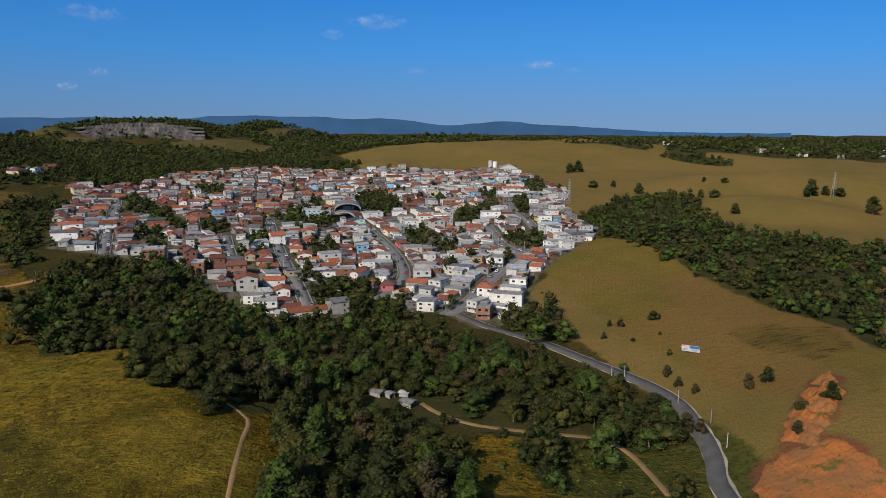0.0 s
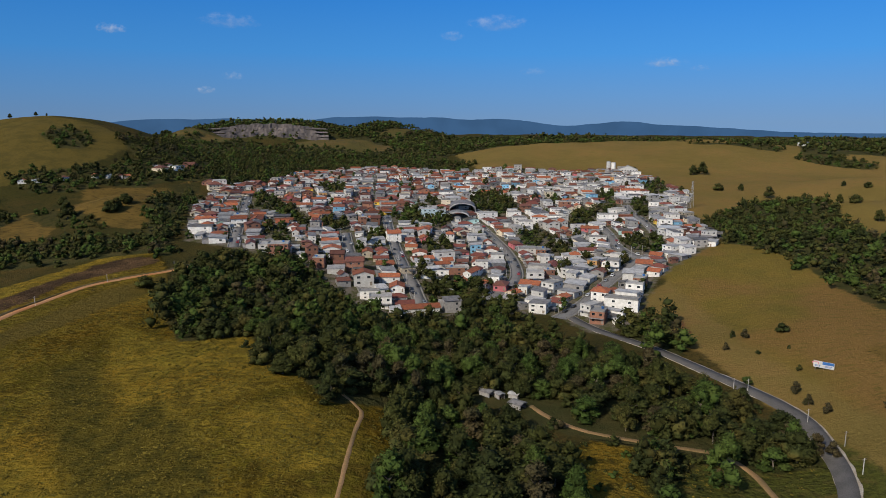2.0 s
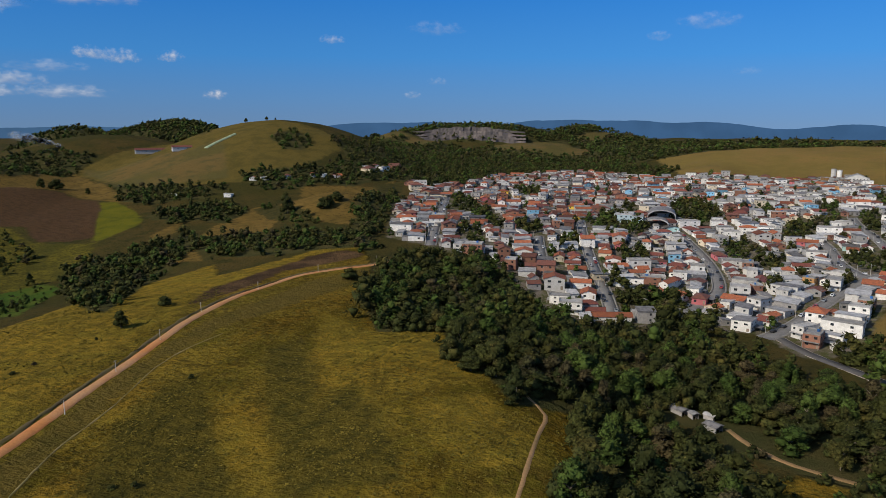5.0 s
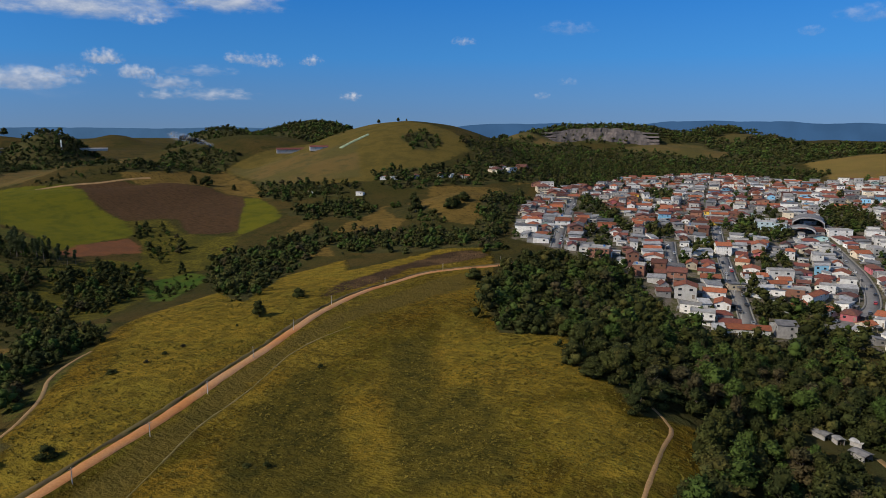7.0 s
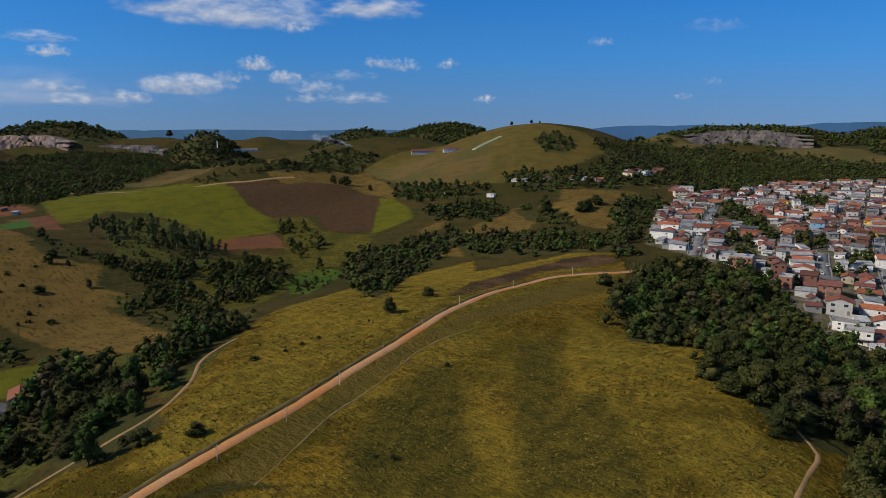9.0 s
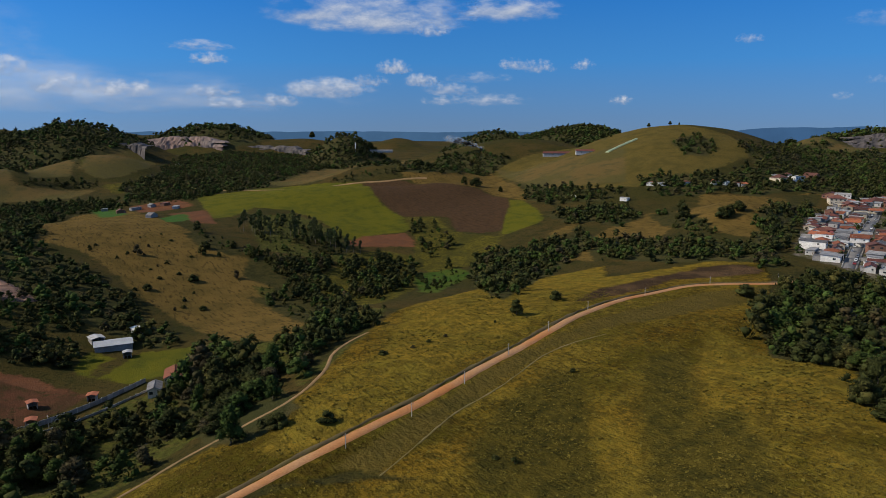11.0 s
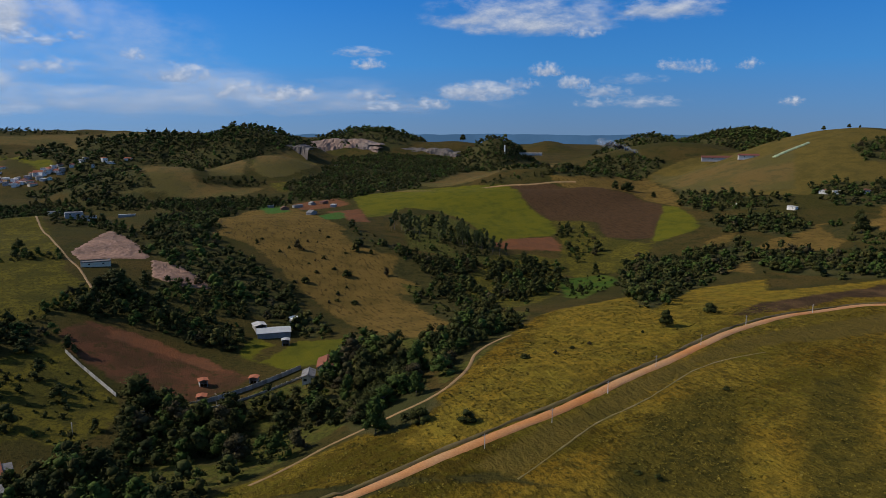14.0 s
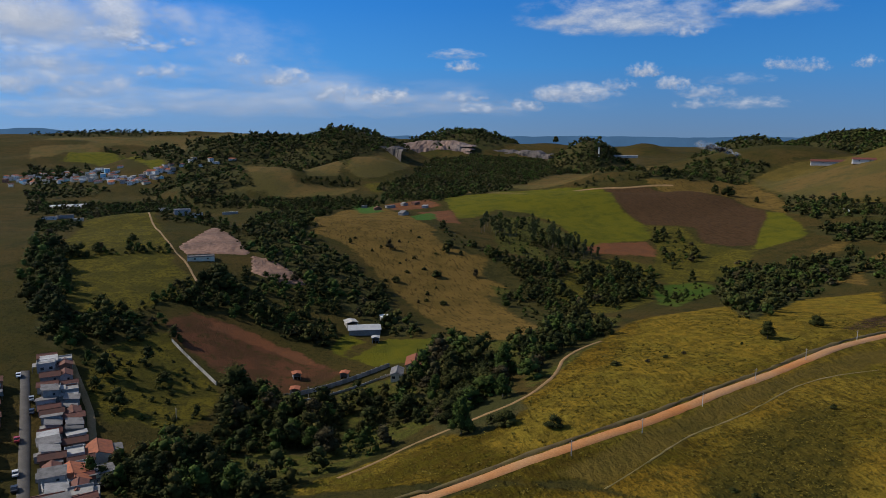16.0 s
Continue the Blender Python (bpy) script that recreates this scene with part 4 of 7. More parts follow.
for s in STREETS:
    way("street", s, (-3.2, -3.1, 0, 3.1, 3.2), (-0.3, 0.16, 0.22, 0.16, -0.3), MAT["street"], "dusty asphalt village street between houses", "street")
for s in STREETS:
    for e in (-1, 1):
        way("pavement", s, tuple(sorted((e * 3.25, e * 3.3, e * 4.3, e * 4.35))), (-0.2, 0.34, 0.36, -0.2), MAT["kerb"], "concrete pavement with a low kerb beside the street", "pavement")
way("street", STREET_L, (-1.7, -1.6, 0, 1.6, 1.7), (-0.3, 0.16, 0.2, 0.16, -0.3), MAT["asphalt"], "narrow dusty asphalt lane between row houses", "street")
way("footpath", PATH_M, (-0.4, -0.22, 0.22, 0.4), (-0.2, 0.1, 0.1, -0.2), MAT["faint"], "faint trodden path along the meadow ridge", "path", 0.2)
way("footpath", PATH_V, (-1.5, -1.1, 1.1, 1.5), (-0.2, 0.14, 0.14, -0.2), MAT["verge"], "pale earth path at the end of a village street", "path", 0.2)
way("dirt_lane", LANE_L, (-1.5, -1.1, 1.1, 1.5), (-0.2, 0.12, 0.12, -0.2), MAT["trail"], "pale earth lane behind the houses", "track", 0.2)


# ---- builder for small solid shapes ----
class Shape:
    def __init__(self):
        self.v, self.f = [], []

    def add(self, verts, faces):
        k = len(self.v)
        self.v += [tuple(v) for v in verts]
        self.f += [tuple(i + k for i in f) for f in faces]
        return self

    def box(self, x0, x1, y0, y1, z0, z1):
        v = [(x, y, z) for z in (z0, z1) for y in (y0, y1) for x in (x0, x1)]
        return self.add(v, [(0, 2, 3, 1), (4, 5, 7, 6), (0, 1, 5, 4), (2, 6, 7, 3), (0, 4, 6, 2), (1, 3, 7, 5)])

    def prism(self, outline, y0, y1):
        """An outline in x and z, drawn out from y0 to y1."""
        n = len(outline)
        v = [(x, y0, z) for x, z in outline] + [(x, y1, z) for x, z in outline]
        f = [tuple(range(n)), tuple(range(2 * n - 1, n - 1, -1))]
        f += [(i, i + n, (i + 1) % n + n, (i + 1) % n) for i in range(n)]
        return self.add(v, f)

    def rod(self, a, b, r0, r1, n=6):
        a, b = Vector(a), Vector(b)
        q = (b - a).to_track_quat("Z", "Y")
        v = []
        for c, r in ((a, r0), (b, r1)):
            v += [c + q @ Vector((r * math.cos(i * math.tau / n), r * math.sin(i * math.tau / n), 0)) for i in range(n)]
        f = [(i, (i + 1) % n, (i + 1) % n + n, i + n) for i in range(n)] + [tuple(range(n - 1, -1, -1)), tuple(range(n, 2 * n))]
        return self.add(v, f)

    def mesh(self, name, material, smooth=False):
        return mesh_of(name, self.v, self.f, material, smooth)


def part(name, shape, material, parent, label=""):
    me = shape if isinstance(shape, bpy.types.Mesh) else shape.mesh(name, material)
    ob = new(name, me)
    ob.parent = parent
    if label:
        ob["label"] = label
    return ob


# ---- houses ----
WAYS = [ASPHALT, DIRT, TRAIL_L, TRAIL_R, PATH, PATH_M, PATH_V, STREET_L, LANE_L] + STREETS


def house(style):
    """Parts of a house as (name, shape, material, label); its front is at -y, its floor at z = 0."""
    w, d, floors, roof, wall, top, rng = style
    h = 3.0 * floors
    out = []
    b = Shape()
    rise = 0.0
    if roof == "gable":
        rise = 0.2 * w
        b.prism([(-w / 2, -2.5), (w / 2, -2.5), (w / 2, h), (0, h + rise), (-w / 2, h)], -d / 2, d / 2)
    elif roof == "shed":
        b.prism([(-w / 2, -2.5), (w / 2, -2.5), (w / 2, h + 0.9), (-w / 2, h + 0.15)], -d / 2, d / 2)
    else:
        b.box(-w / 2, w / 2, -d / 2, d / 2, -2.5, h)
    out.append(("wall", b, wall, ""))
    r = Shape()
    e = 0.5
    if roof == "gable":
        for s in (-1, 1):
            a, c = (s * (w / 2 + e), h - e * 0.4), (0, h + rise + 0.02)
            r.prism([a, c, (c[0], c[1] + 0.16), (a[0], a[1] + 0.16)], -d / 2 - e, d / 2 + e)
        r.rod((0, -d / 2 - e, h + rise + 0.16), (0, d / 2 + e, h + rise + 0.16), 0.14, 0.14, 6)
    elif roof == "hip":
        z, k = h + 0.02, min(w, d) / 2 + e
        t = 0.2 * w + 0.5
        x, y = w / 2 + e, d / 2 + e
        q = max(0.0, y - k)
        v = [(-x, -y, z), (x, -y, z), (x, y, z), (-x, y, z), (0, -q, z + t), (0, q, z + t)]
        v += [(p[0], p[1], z + 0.14) for p in v[:4]]
        r.add(v, [(0, 3, 2, 1), (0, 1, 7, 6), (1, 2, 8, 7), (2, 3, 9, 8), (3, 0, 6, 9), (6, 7, 4), (7, 8, 5, 4), (8, 9, 5), (9, 6, 4, 5)])
    elif roof == "shed":
        r.prism([(-w / 2 - e, h + 0.1), (w / 2 + e, h + 0.98), (w / 2 + e, h + 1.08), (-w / 2 - e, h + 0.2)], -d / 2 - e, d / 2 + e)
    else:
        r.box(-w / 2 - 0.1, w / 2 + 0.1, -d / 2 - 0.1, d / 2 + 0.1, h + 0.004, h + 0.15)
        for x0, x1, y0, y1 in ((-w / 2, w / 2, -d / 2, -d / 2 + 0.15), (-w / 2, w / 2, d / 2 - 0.15, d / 2), (-w / 2, -w / 2 + 0.15, -d / 2 + 0.152, d / 2 - 0.152), (w / 2 - 0.15, w / 2, -d / 2 + 0.152, d / 2 - 0.152)):
            r.box(x0, x1, y0, y1, h + 0.15, h + 0.75)
    out.append(("roof", r, top, ""))
    for fl in range(floors):
        z = fl * 3.0 + 1.0
        n = max(2, round(w / 3.6))
        xs = [(-0.5 + (k + 0.5) / n) * w for k in range(n)]
        for x in xs if fl else xs[:-1]:
            s = Shape().box(x - 0.7, x + 0.7, -d / 2 - 0.05, -d / 2 - 0.003, z, z + 1.2)
            out.append(("window", s, "glass", "dark glass window"))
        for y in (-d * 0.22, d * 0.25):
            for side in (-1, 1):
                if side < 0 < y:
                    continue
                x0, x1 = sorted((side * (w / 2 + 0.003), side * (w / 2 + 0.05)))
                out.append(("window", Shape().box(x0, x1, y - 0.6, y + 0.6, z, z + 1.1), "glass", "dark glass window"))
        x = -0.2 * w
        out.append(("window", Shape().box(x - 0.6, x + 0.6, d / 2 + 0.003, d / 2 + 0.05, z, z + 1.1), "glass", "dark glass window"))
    out.append(("door", Shape().box(w * 0.36 - 0.5, w * 0.36 + 0.5, -d / 2 - 0.05, -d / 2 - 0.003, 0, 2.1), "wood", "brown wooden door"))
    if roof != "flat" and w < 12:
        x1 = w / 2 + 0.004
        part_w = w * 0.42
        lean = Shape().prism([(x1, 2.5), (x1 + part_w, 2.15), (x1 + part_w, 2.25), (x1, 2.6)], -d * 0.1, d * 0.42)
        out.append(("lean_to", lean, "sheet", "grey sheet lean-to roof"))
        out.append(("post", Shape().box(x1 + part_w - 0.25, x1 + part_w - 0.1, -d * 0.1 + 0.05, -d * 0.1 + 0.2, -2, 2.16), "wood", ""))
        post = Shape().box(x1, x1 + part_w - 0.05, d * 0.4, d * 0.42, -2, 2.15)
        out.append(("yard_wall", post, "render", "grey yard wall"))
    if roof == "flat":
        tank = Shape().rod((w * 0.2, d * 0.2, h + 0.15), (w * 0.2, d * 0.2, h + 1.2), 0.62, 0.75, 10)
        tank.rod((w * 0.2, d * 0.2, h + 1.204), (w * 0.2, d * 0.2, h + 1.35), 0.78, 0.3, 10)
        if wall in ("ochre", "brick"):
            out.append(("water_tank", tank, "tank_blue", "blue plastic water tank"))
        porch = Shape().box(-w / 2 + 0.2, w / 2 - 0.2, -d / 2 - 1.6, -d / 2 - 0.003, 2.6, 2.75)
        porch.box(-w / 2 + 0.2, -w / 2 + 0.4, -d / 2 - 1.55, -d / 2 - 1.35, -1.5, 2.6).box(w / 2 - 0.4, w / 2 - 0.2, -d / 2 - 1.55, -d / 2 - 1.35, -1.5, 2.6)
        out.append(("porch", porch, "slab", "concrete porch canopy"))
    return out


WALL_WORDS = {"white": "white", "cream": "cream", "render": "grey rendered", "brick": "bare brick", "pink": "pink", "blue": "light blue", "yellow": "yellow", "ochre": "ochre", "mint": "pale green"}
ROOF_WORDS = {"tile_orange": "orange clay tile roof", "tile_brown": "brown clay tile roof", "tile_red": "dark red sheet roof", "sheet": "grey fibre-cement roof", "sheet_light": "pale fibre-cement roof", "slab": "flat concrete roof"}
srng = random.Random(11)
STYLES = [
    (8.0, 10.4, 1, "gable", "white", "tile_orange"), (8.8, 9.6, 2, "hip", "white", "tile_orange"), (7.6, 11.2, 1, "gable", "cream", "tile_orange"),
    (7.2, 10.4, 1, "gable", "render", "tile_brown"), (8.0, 9.6, 2, "gable", "brick", "tile_brown"), (8.4, 11.2, 2, "flat", "white", "slab"),
    (7.2, 9.6, 1, "shed", "white", "sheet_light"), (7.6, 10.4, 2, "shed", "render", "sheet"), (7.2, 9.6, 1, "shed", "cream", "sheet"),
    (8.4, 10.4, 2, "shed", "white", "sheet_light"), (7.2, 9.6, 2, "flat", "brick", "slab"), (7.6, 10.4, 1, "hip", "pink", "tile_brown"),
    (8.0, 9.6, 2, "shed", "blue", "sheet_light"), (8.0, 10.4, 1, "hip", "yellow", "tile_orange"), (7.2, 9.6, 2, "flat", "ochre", "slab"),
    (7.6, 11.2, 1, "gable", "mint", "sheet"), (8.0, 12.0, 1, "shed", "white", "sheet_light"), (7.2, 10.4, 1, "gable", "white", "tile_red"),
    (8.8, 11.2, 1, "shed", "render", "sheet_light"), (8.8, 11.2, 2, "flat", "cream", "slab"), (12.0, 8.8, 2, "flat", "white", "slab"),
    (12.8, 9.6, 3, "flat", "brick", "slab"),
    (4.5, 6.0, 1, "shed", "render", "sheet"), (5.0, 5.5, 1, "shed", "white", "sheet_light"), (4.5, 7.0, 1, "gable", "brick", "tile_brown"), (5.5, 6.5, 1, "flat", "render", "slab"),
    (7.6, 15.2, 1, "gable", "white", "tile_orange"), (7.2, 14.4, 1, "gable", "cream", "tile_red"), (8.4, 16.0, 2, "gable", "white", "tile_orange"),
    (8.0, 15.0, 1, "shed", "white", "sheet_light"), (7.6, 16.0, 2, "shed", "white", "sheet"), (8.0, 14.0, 1, "hip", "white", "tile_red"),
    (7.2, 13.5, 2, "gable", "blue", "tile_brown"), (7.6, 14.0, 1, "gable", "pink", "tile_orange"), (8.4, 15.0, 2, "flat", "white", "slab"),
]
WEIGHTS = [5, 4, 4, 6, 2, 3, 7, 7, 5, 6, 1.2, 1.6, 1.2, 1.6, 0.8, 2.2, 6, 5, 6, 2, 0, 0, 0, 0, 0, 0, 9, 7, 5, 8, 5, 6, 1.6, 1.6, 3]
HOUSE_PARTS = [house((*s, srng)) for s in STYLES]


def house_label(s):
    return f"{('low', 'two-storey', 'three-storey')[s[2] - 1]} {WALL_WORDS[s[4]]} house with a {ROOF_WORDS[s[5]]}"


def build_house(i):
    s = STYLES[i]
    root = new("house")
    tagged(root, house_label(s), "house", "houses of the village")
    for name, shape, mat, label in HOUSE_PARTS[i]:
        part(name, shape, MAT[mat], root, label)
    return root


def corners(x, y, w, d, a):
    c, s = math.cos(a), math.sin(a)
    return [(x + c * p - s * q, y + s * p + c * q) for p, q in ((-w / 2, -d / 2), (w / 2, -d / 2), (w / 2, d / 2), (-w / 2, d / 2))]


class Lots:
    """Keeps plots from overlapping."""

    def __init__(self):
        self.cells, self.all = {}, []

    def clash(self, x, y, w, d, a):
        q = corners(x, y, w, d, a)
        for i in range(int(x // 20) - 1, int(x // 20) + 2):
            for j in range(int(y // 20) - 1, int(y // 20) + 2):
                for p, pa in self.cells.get((i, j), ()):
                    if self.meet(q, a, p, pa):
                        return True
        return False

    @staticmethod
    def meet(q, a, p, pa):
        for ang in (a, a + math.pi / 2, pa, pa + math.pi / 2):
            c, s = math.cos(ang), math.sin(ang)
            u, v = [c * x + s * y for x, y in q], [c * x + s * y for x, y in p]
            if max(u) < min(v) or max(v) < min(u):
                return False
        return True

    def take(self, x, y, w, d, a):
        self.cells.setdefault((int(x // 20), int(y // 20)), []).append((corners(x, y, w, d, a), a))


LOTS = Lots()
HOMES = []        # style, x, y, turn


CELL = 2.0
TX, TY = np.arange(-420, 200, CELL), np.arange(-120, 1100, CELL)


def town_mask():
    gx, gy = np.meshgrid(TX, TY, indexing="ij")
    x, y = gx.ravel(), gy.ravel()
    ok = (cover("town", x, y) > 0) & (cover("towntree", x, y) < -1.5)
    ok[ok] &= line_distance(WAYS, x[ok], y[ok]) > 4.6
    return ok.reshape(gx.shape)


FREE = town_mask()


def is_free(x, y):
    i, j = int((x - TX[0]) / CELL + 0.5), int((y - TY[0]) / CELL + 0.5)
    return 0 <= i < len(TX) and 0 <= j < len(TY) and FREE[i, j]


size_rng = random.Random(21)


def try_home(i, x, y, a, gap=0.5, force=False, size=1.0):
    sx, sy, sz = (size, size, 0.5 + 0.5 * size) if force else (size_rng.uniform(0.66, 1.4), size_rng.uniform(0.62, 1.3), size_rng.uniform(0.74, 1.06))
    w, d = STYLES[i][0] * sx + gap + (1.0 if STYLES[i][3] != "flat" else 0), STYLES[i][1] * sy + gap
    if not force:
        if not all(is_free(*q) for q in corners(x, y, w, d, a)) or LOTS.clash(x, y, w, d, a):
            return False
    LOTS.take(x, y, w, d, a)
    HOMES.append((i, x, y, a, (sx, sy, sz)))
    return True


def LOT_DISTANCE(x, y):
    """Positive where no house stands."""
    h = np.array([(q[1], q[2]) for q in HOMES])
    out = np.full(len(x), 50.0)
    near = cover("town", x, y) > -12
    for k in np.nonzero(near)[0]:
        out[k] = np.min(np.hypot(h[:, 0] - x[k], h[:, 1] - y[k])) - 6.5
    return out


def along(pts, s):
    for a, b in zip(pts[:-1], pts[1:]):
        n = math.dist(a, b)
        if s <= n:
            return a[0] + (b[0] - a[0]) * s / n, a[1] + (b[1] - a[1]) * s / n, math.atan2(b[1] - a[1], b[0] - a[0])
        s -= n
    return None


def settle_village():
    rng = random.Random(3)
    pick = range(len(STYLES))
    lanes = list(STREETS) + [STREET_L]
    # back lanes that follow the run of the avenues
    for k in range(-9, 10):
        x0 = -120 + 46 * k
        lanes.append([(x0, 340), (x0 - 62, 540), (x0 - 120, 720), (x0 - 200, 1060)])
    for n, pts in enumerate(lanes):
        named = n <= len(STREETS)
        for row in range(2 if named else 2):
            for side in (-1, 1):
                s = rng.uniform(0, 4)
                while True:
                    here = along(pts, s)
                    if here is None:
                        break
                    i = rng.choices(pick, WEIGHTS)[0]
                    if named and row == 0 and STYLES[i][2] > 1:
                        i = rng.choice((0, 2, 3, 6, 8, 16, 18, 26, 27, 29, 31))
                    off = (5.2 if named else 2.2) + STYLES[i][1] / 2 + row * 10.5 + rng.uniform(-0.4, 1.8)
                    x, y, a = here
                    hx, hy = x - math.sin(a) * off * side, y + math.cos(a) * off * side
                    turn = (a if side > 0 else a + math.pi) + radians(rng.uniform(-13, 13) + rng.choice((0, 90, 90, 0, 180, 270)))
                    if hx > -70 and rng.random() < 0.34:
                        i = rng.choice((5, 6, 9, 16, 18, 29, 30, 34, 26))
                    elif hx < -120 and rng.random() < 0.14:
                        i = rng.choice((3, 4, 17, 0, 2, 26, 27, 31))
                    if try_home(i, hx, hy, turn):
                        s += 0.8 * STYLES[i][0] + rng.uniform(0.2, 1.2)
                    else:
                        s += 2.0
    for _ in range(9000):
        x, y = rng.uniform(-380, 150), rng.uniform(300, 1060)
        try_home(rng.choices(pick, WEIGHTS)[0], x, y, math.radians(108 + rng.choice((0, 90, 180, 270)) + rng.uniform(-8, 8)), 0.3)
    for _ in range(14000):
        x, y = rng.uniform(-380, 150), rng.uniform(300, 1060)
        try_home(rng.choice((22, 23, 24, 25)), x, y, math.radians(108 + rng.choice((0, 90, 180, 270)) + rng.uniform(-8, 8)), 0.2)


for i, at, turn in ((12, (-59, 511), 8), (11, (-31.5, 405.3), -6), (13, (-173, 666), 10), (20, (-91.9, 355.8), 14), (10, (48.1, 408.2), -14),
                    (21, (-173, 416), 14), (1, (24.6, 383.2), -14), (10, (21.9, 348.8), -14), (0, (-89.7, 385.7), 14), (13, (-258, 486), 20), (0, (-218, 504), 20),
                    (5, (36, 453), -10), (16, (97, 528), -14), (16, (96, 589), -14), (6, (-75.8, 425.3), 12)):
    try_home(i, *at, radians(turn), 0.5, True)
lane_rng = random.Random(31)
for k in range(27):
    x, y = -190 - 4.6 * k, -56.5 - 1.26 * k
    for row in range(2):
        i = lane_rng.choice((22, 23, 24, 25, 3, 17, 8, 6, 24, 22, 17, 7))
        small = STYLES[i][0] < 6
        if small or (k + row) % 2 == 0:
            try_home(i, x + 2.2 * row + lane_rng.uniform(-1, 1), y + 7.4 * row + lane_rng.uniform(-1.2, 1.2), radians(195 + lane_rng.choice((0, 90, 180)) + lane_rng.uniform(-6, 6)), 0.2, True, 1.0 if small else 0.66)
for k in range(24):
    x, y = -172 - 4.8 * k, -70.5 - 1.3 * k
    i = lane_rng.choice((22, 24, 25, 3, 0, 17, 24, 8))
    small = STYLES[i][0] < 6
    if small or k % 2 == 0:
        try_home(i, x, y - lane_rng.uniform(0, 2), radians(15 + lane_rng.choice((0, 90, 180)) + lane_rng.uniform(-6, 6)), 0.2, True, 1.0 if small else 0.66)
for i, at, turn in ((0, (-232.1, -54.9), 105), (2, (-212.8, -57.6), 110), (8, (-214.3, -51.9), 20)):
    try_home(i, *at, radians(turn), 0.2, True)
settle_village()
HOMES.sort(key=lambda q: math.hypot(q[1], q[2]))
print("houses", len(HOMES))


def place_houses():
    protos = {}
    for i, x, y, a, size in HOMES[:300]:
        m = pose(x, y, level(x, y) + 0.3, 0, 0, math.degrees(a)) @ Matrix.Diagonal((*size, 1))
        if i not in protos:
            protos[i] = build_house(i)
            protos[i].matrix_basis = m
        else:
            copy_thing(protos[i], m).matrix_basis = m
    # the far rows, joined
    keys = sorted({q[2] for h in HOUSE_PARTS for q in h})
    v, f, mi = [], [], []
    for i, x, y, a, (sx, sy, sz) in HOMES[300:]:
        c, s, z = math.cos(a), math.sin(a), level(x, y) + 0.3
        for name, shape, mat, _ in HOUSE_PARTS[i]:
            if name in ("door", "porch", "yard_wall", "post"):
                continue
            k = len(v)
            v += [(x + c * p[0] * sx - s * p[1] * sy, y + s * p[0] * sx + c * p[1] * sy, z + p[2] * sz) for p in shape.v]
            f += [tuple(j + k for j in q) for q in shape.f]
            mi += [keys.index(mat)] * len(shape.f)
    me = mesh_of("house_rows", v, f)
    for key in keys:
        me.materials.append(FAR[key])
    me.polygons.foreach_set("material_index", mi)
    tagged(new("house_rows", me), "closely packed village houses with mixed clay and fibre-cement roofs", "houses", kind="stuff")


place_houses()


# ---- buildings and marks that stand out ----
def special(name, at, turn, style, label, category, lift=0.3, size=1.0, low=1.0, plain=False):
    """A building of its own, made like the houses but to its own size."""
    root = new(name)
    tagged(root, label, category)
    for pname, shape, mat, plabel in house((*style, srng)):
        if pname in ("porch", "water_tank", "lean_to", "yard_wall", "post") or plain and pname == "window":
            continue
        part(pname, shape, MAT[mat], root, plabel)
    x, y = at
    root.matrix_basis = pose(x, y, level(x, y) + lift, 0, 0, turn) @ Matrix.Diagonal((size, size, size * low, 1))
    return root


def arched_hall(at, turn, w, d, h, rise):
    """An open-ended sports hall under a barrel roof."""
    root = tagged(new("sports_hall"), "sports hall with a grey arched metal roof and open ends", "hall")
    n = 14
    arc = [(-w / 2 * math.cos(math.pi * i / n), h + rise * math.sin(math.pi * i / n)) for i in range(n + 1)]
    inner = [(x * 0.985, z - 0.25) for x, z in arc]
    part("roof", Shape().prism(arc + inner[::-1], -d / 2, d / 2), MAT["sheet"], root, "curved grey metal roof")
    rim = Shape().prism([(x * 1.01, z + 0.1) for x, z in arc] + [(x * 0.95, z - 0.8) for x, z in arc[::-1]], -d / 2 - 0.4, -d / 2 - 0.004)
    part("rim", rim, MAT["sheet_light"], root, "pale edge of the arched roof")
    for s in (-1, 1):
        x0, x1 = sorted((s * (w / 2 - 0.3), s * (w / 2 - 0.05)))
        part("wall", Shape().box(x0, x1, -d / 2, d / 2, -2, h - 0.3), MAT["white"], root)
    part("wall", Shape().box(-w / 2 + 0.304, w / 2 - 0.304, d / 2 - 0.4, d / 2 - 0.15, -2, h + 0.3), MAT["render"], root)
    part("floor", Shape().box(-w / 2 + 0.304, w / 2 - 0.304, -d / 2, d / 2 - 0.404, -2, 0.1), MAT["slab"], root)
    x, y = at
    root.matrix_basis = pose(x, y, level(x, y) + 0.5, 0, 0, turn)


hx, hy = (-88, 642)
arched_hall((hx, hy + 8), 8, 24, 30, 4.0, 5.5)
hx, hy = (-87, 609)
arched_hall((hx, hy + 4), 8, 20, 16, 3.0, 4.5)
special("school", (-116, 624), 8, (16, 22, 2, "flat", "pale_blue", "sheet_light"), "pale blue-green school block with a flat light roof", "school")
special("school", (-104, 623), 8, (9, 20, 2, "flat", "pale_blue", "sheet_light"), "narrow pale blue-green school wing beside the hall", "school")
special("church_hall", (95, 1019), -4, (26, 20, 2, "gable", "white", "sheet_light"), "large white gabled building below the water tower", "hall")
special("warehouse", (91, 558), -20, (26, 14, 2, "shed", "white", "zinc"), "long white warehouse at the village edge", "warehouse")
special("warehouse", (98, 507), -20, (24, 13, 1, "shed", "white", "sheet_light"), "low white shed row beside the pasture", "warehouse")


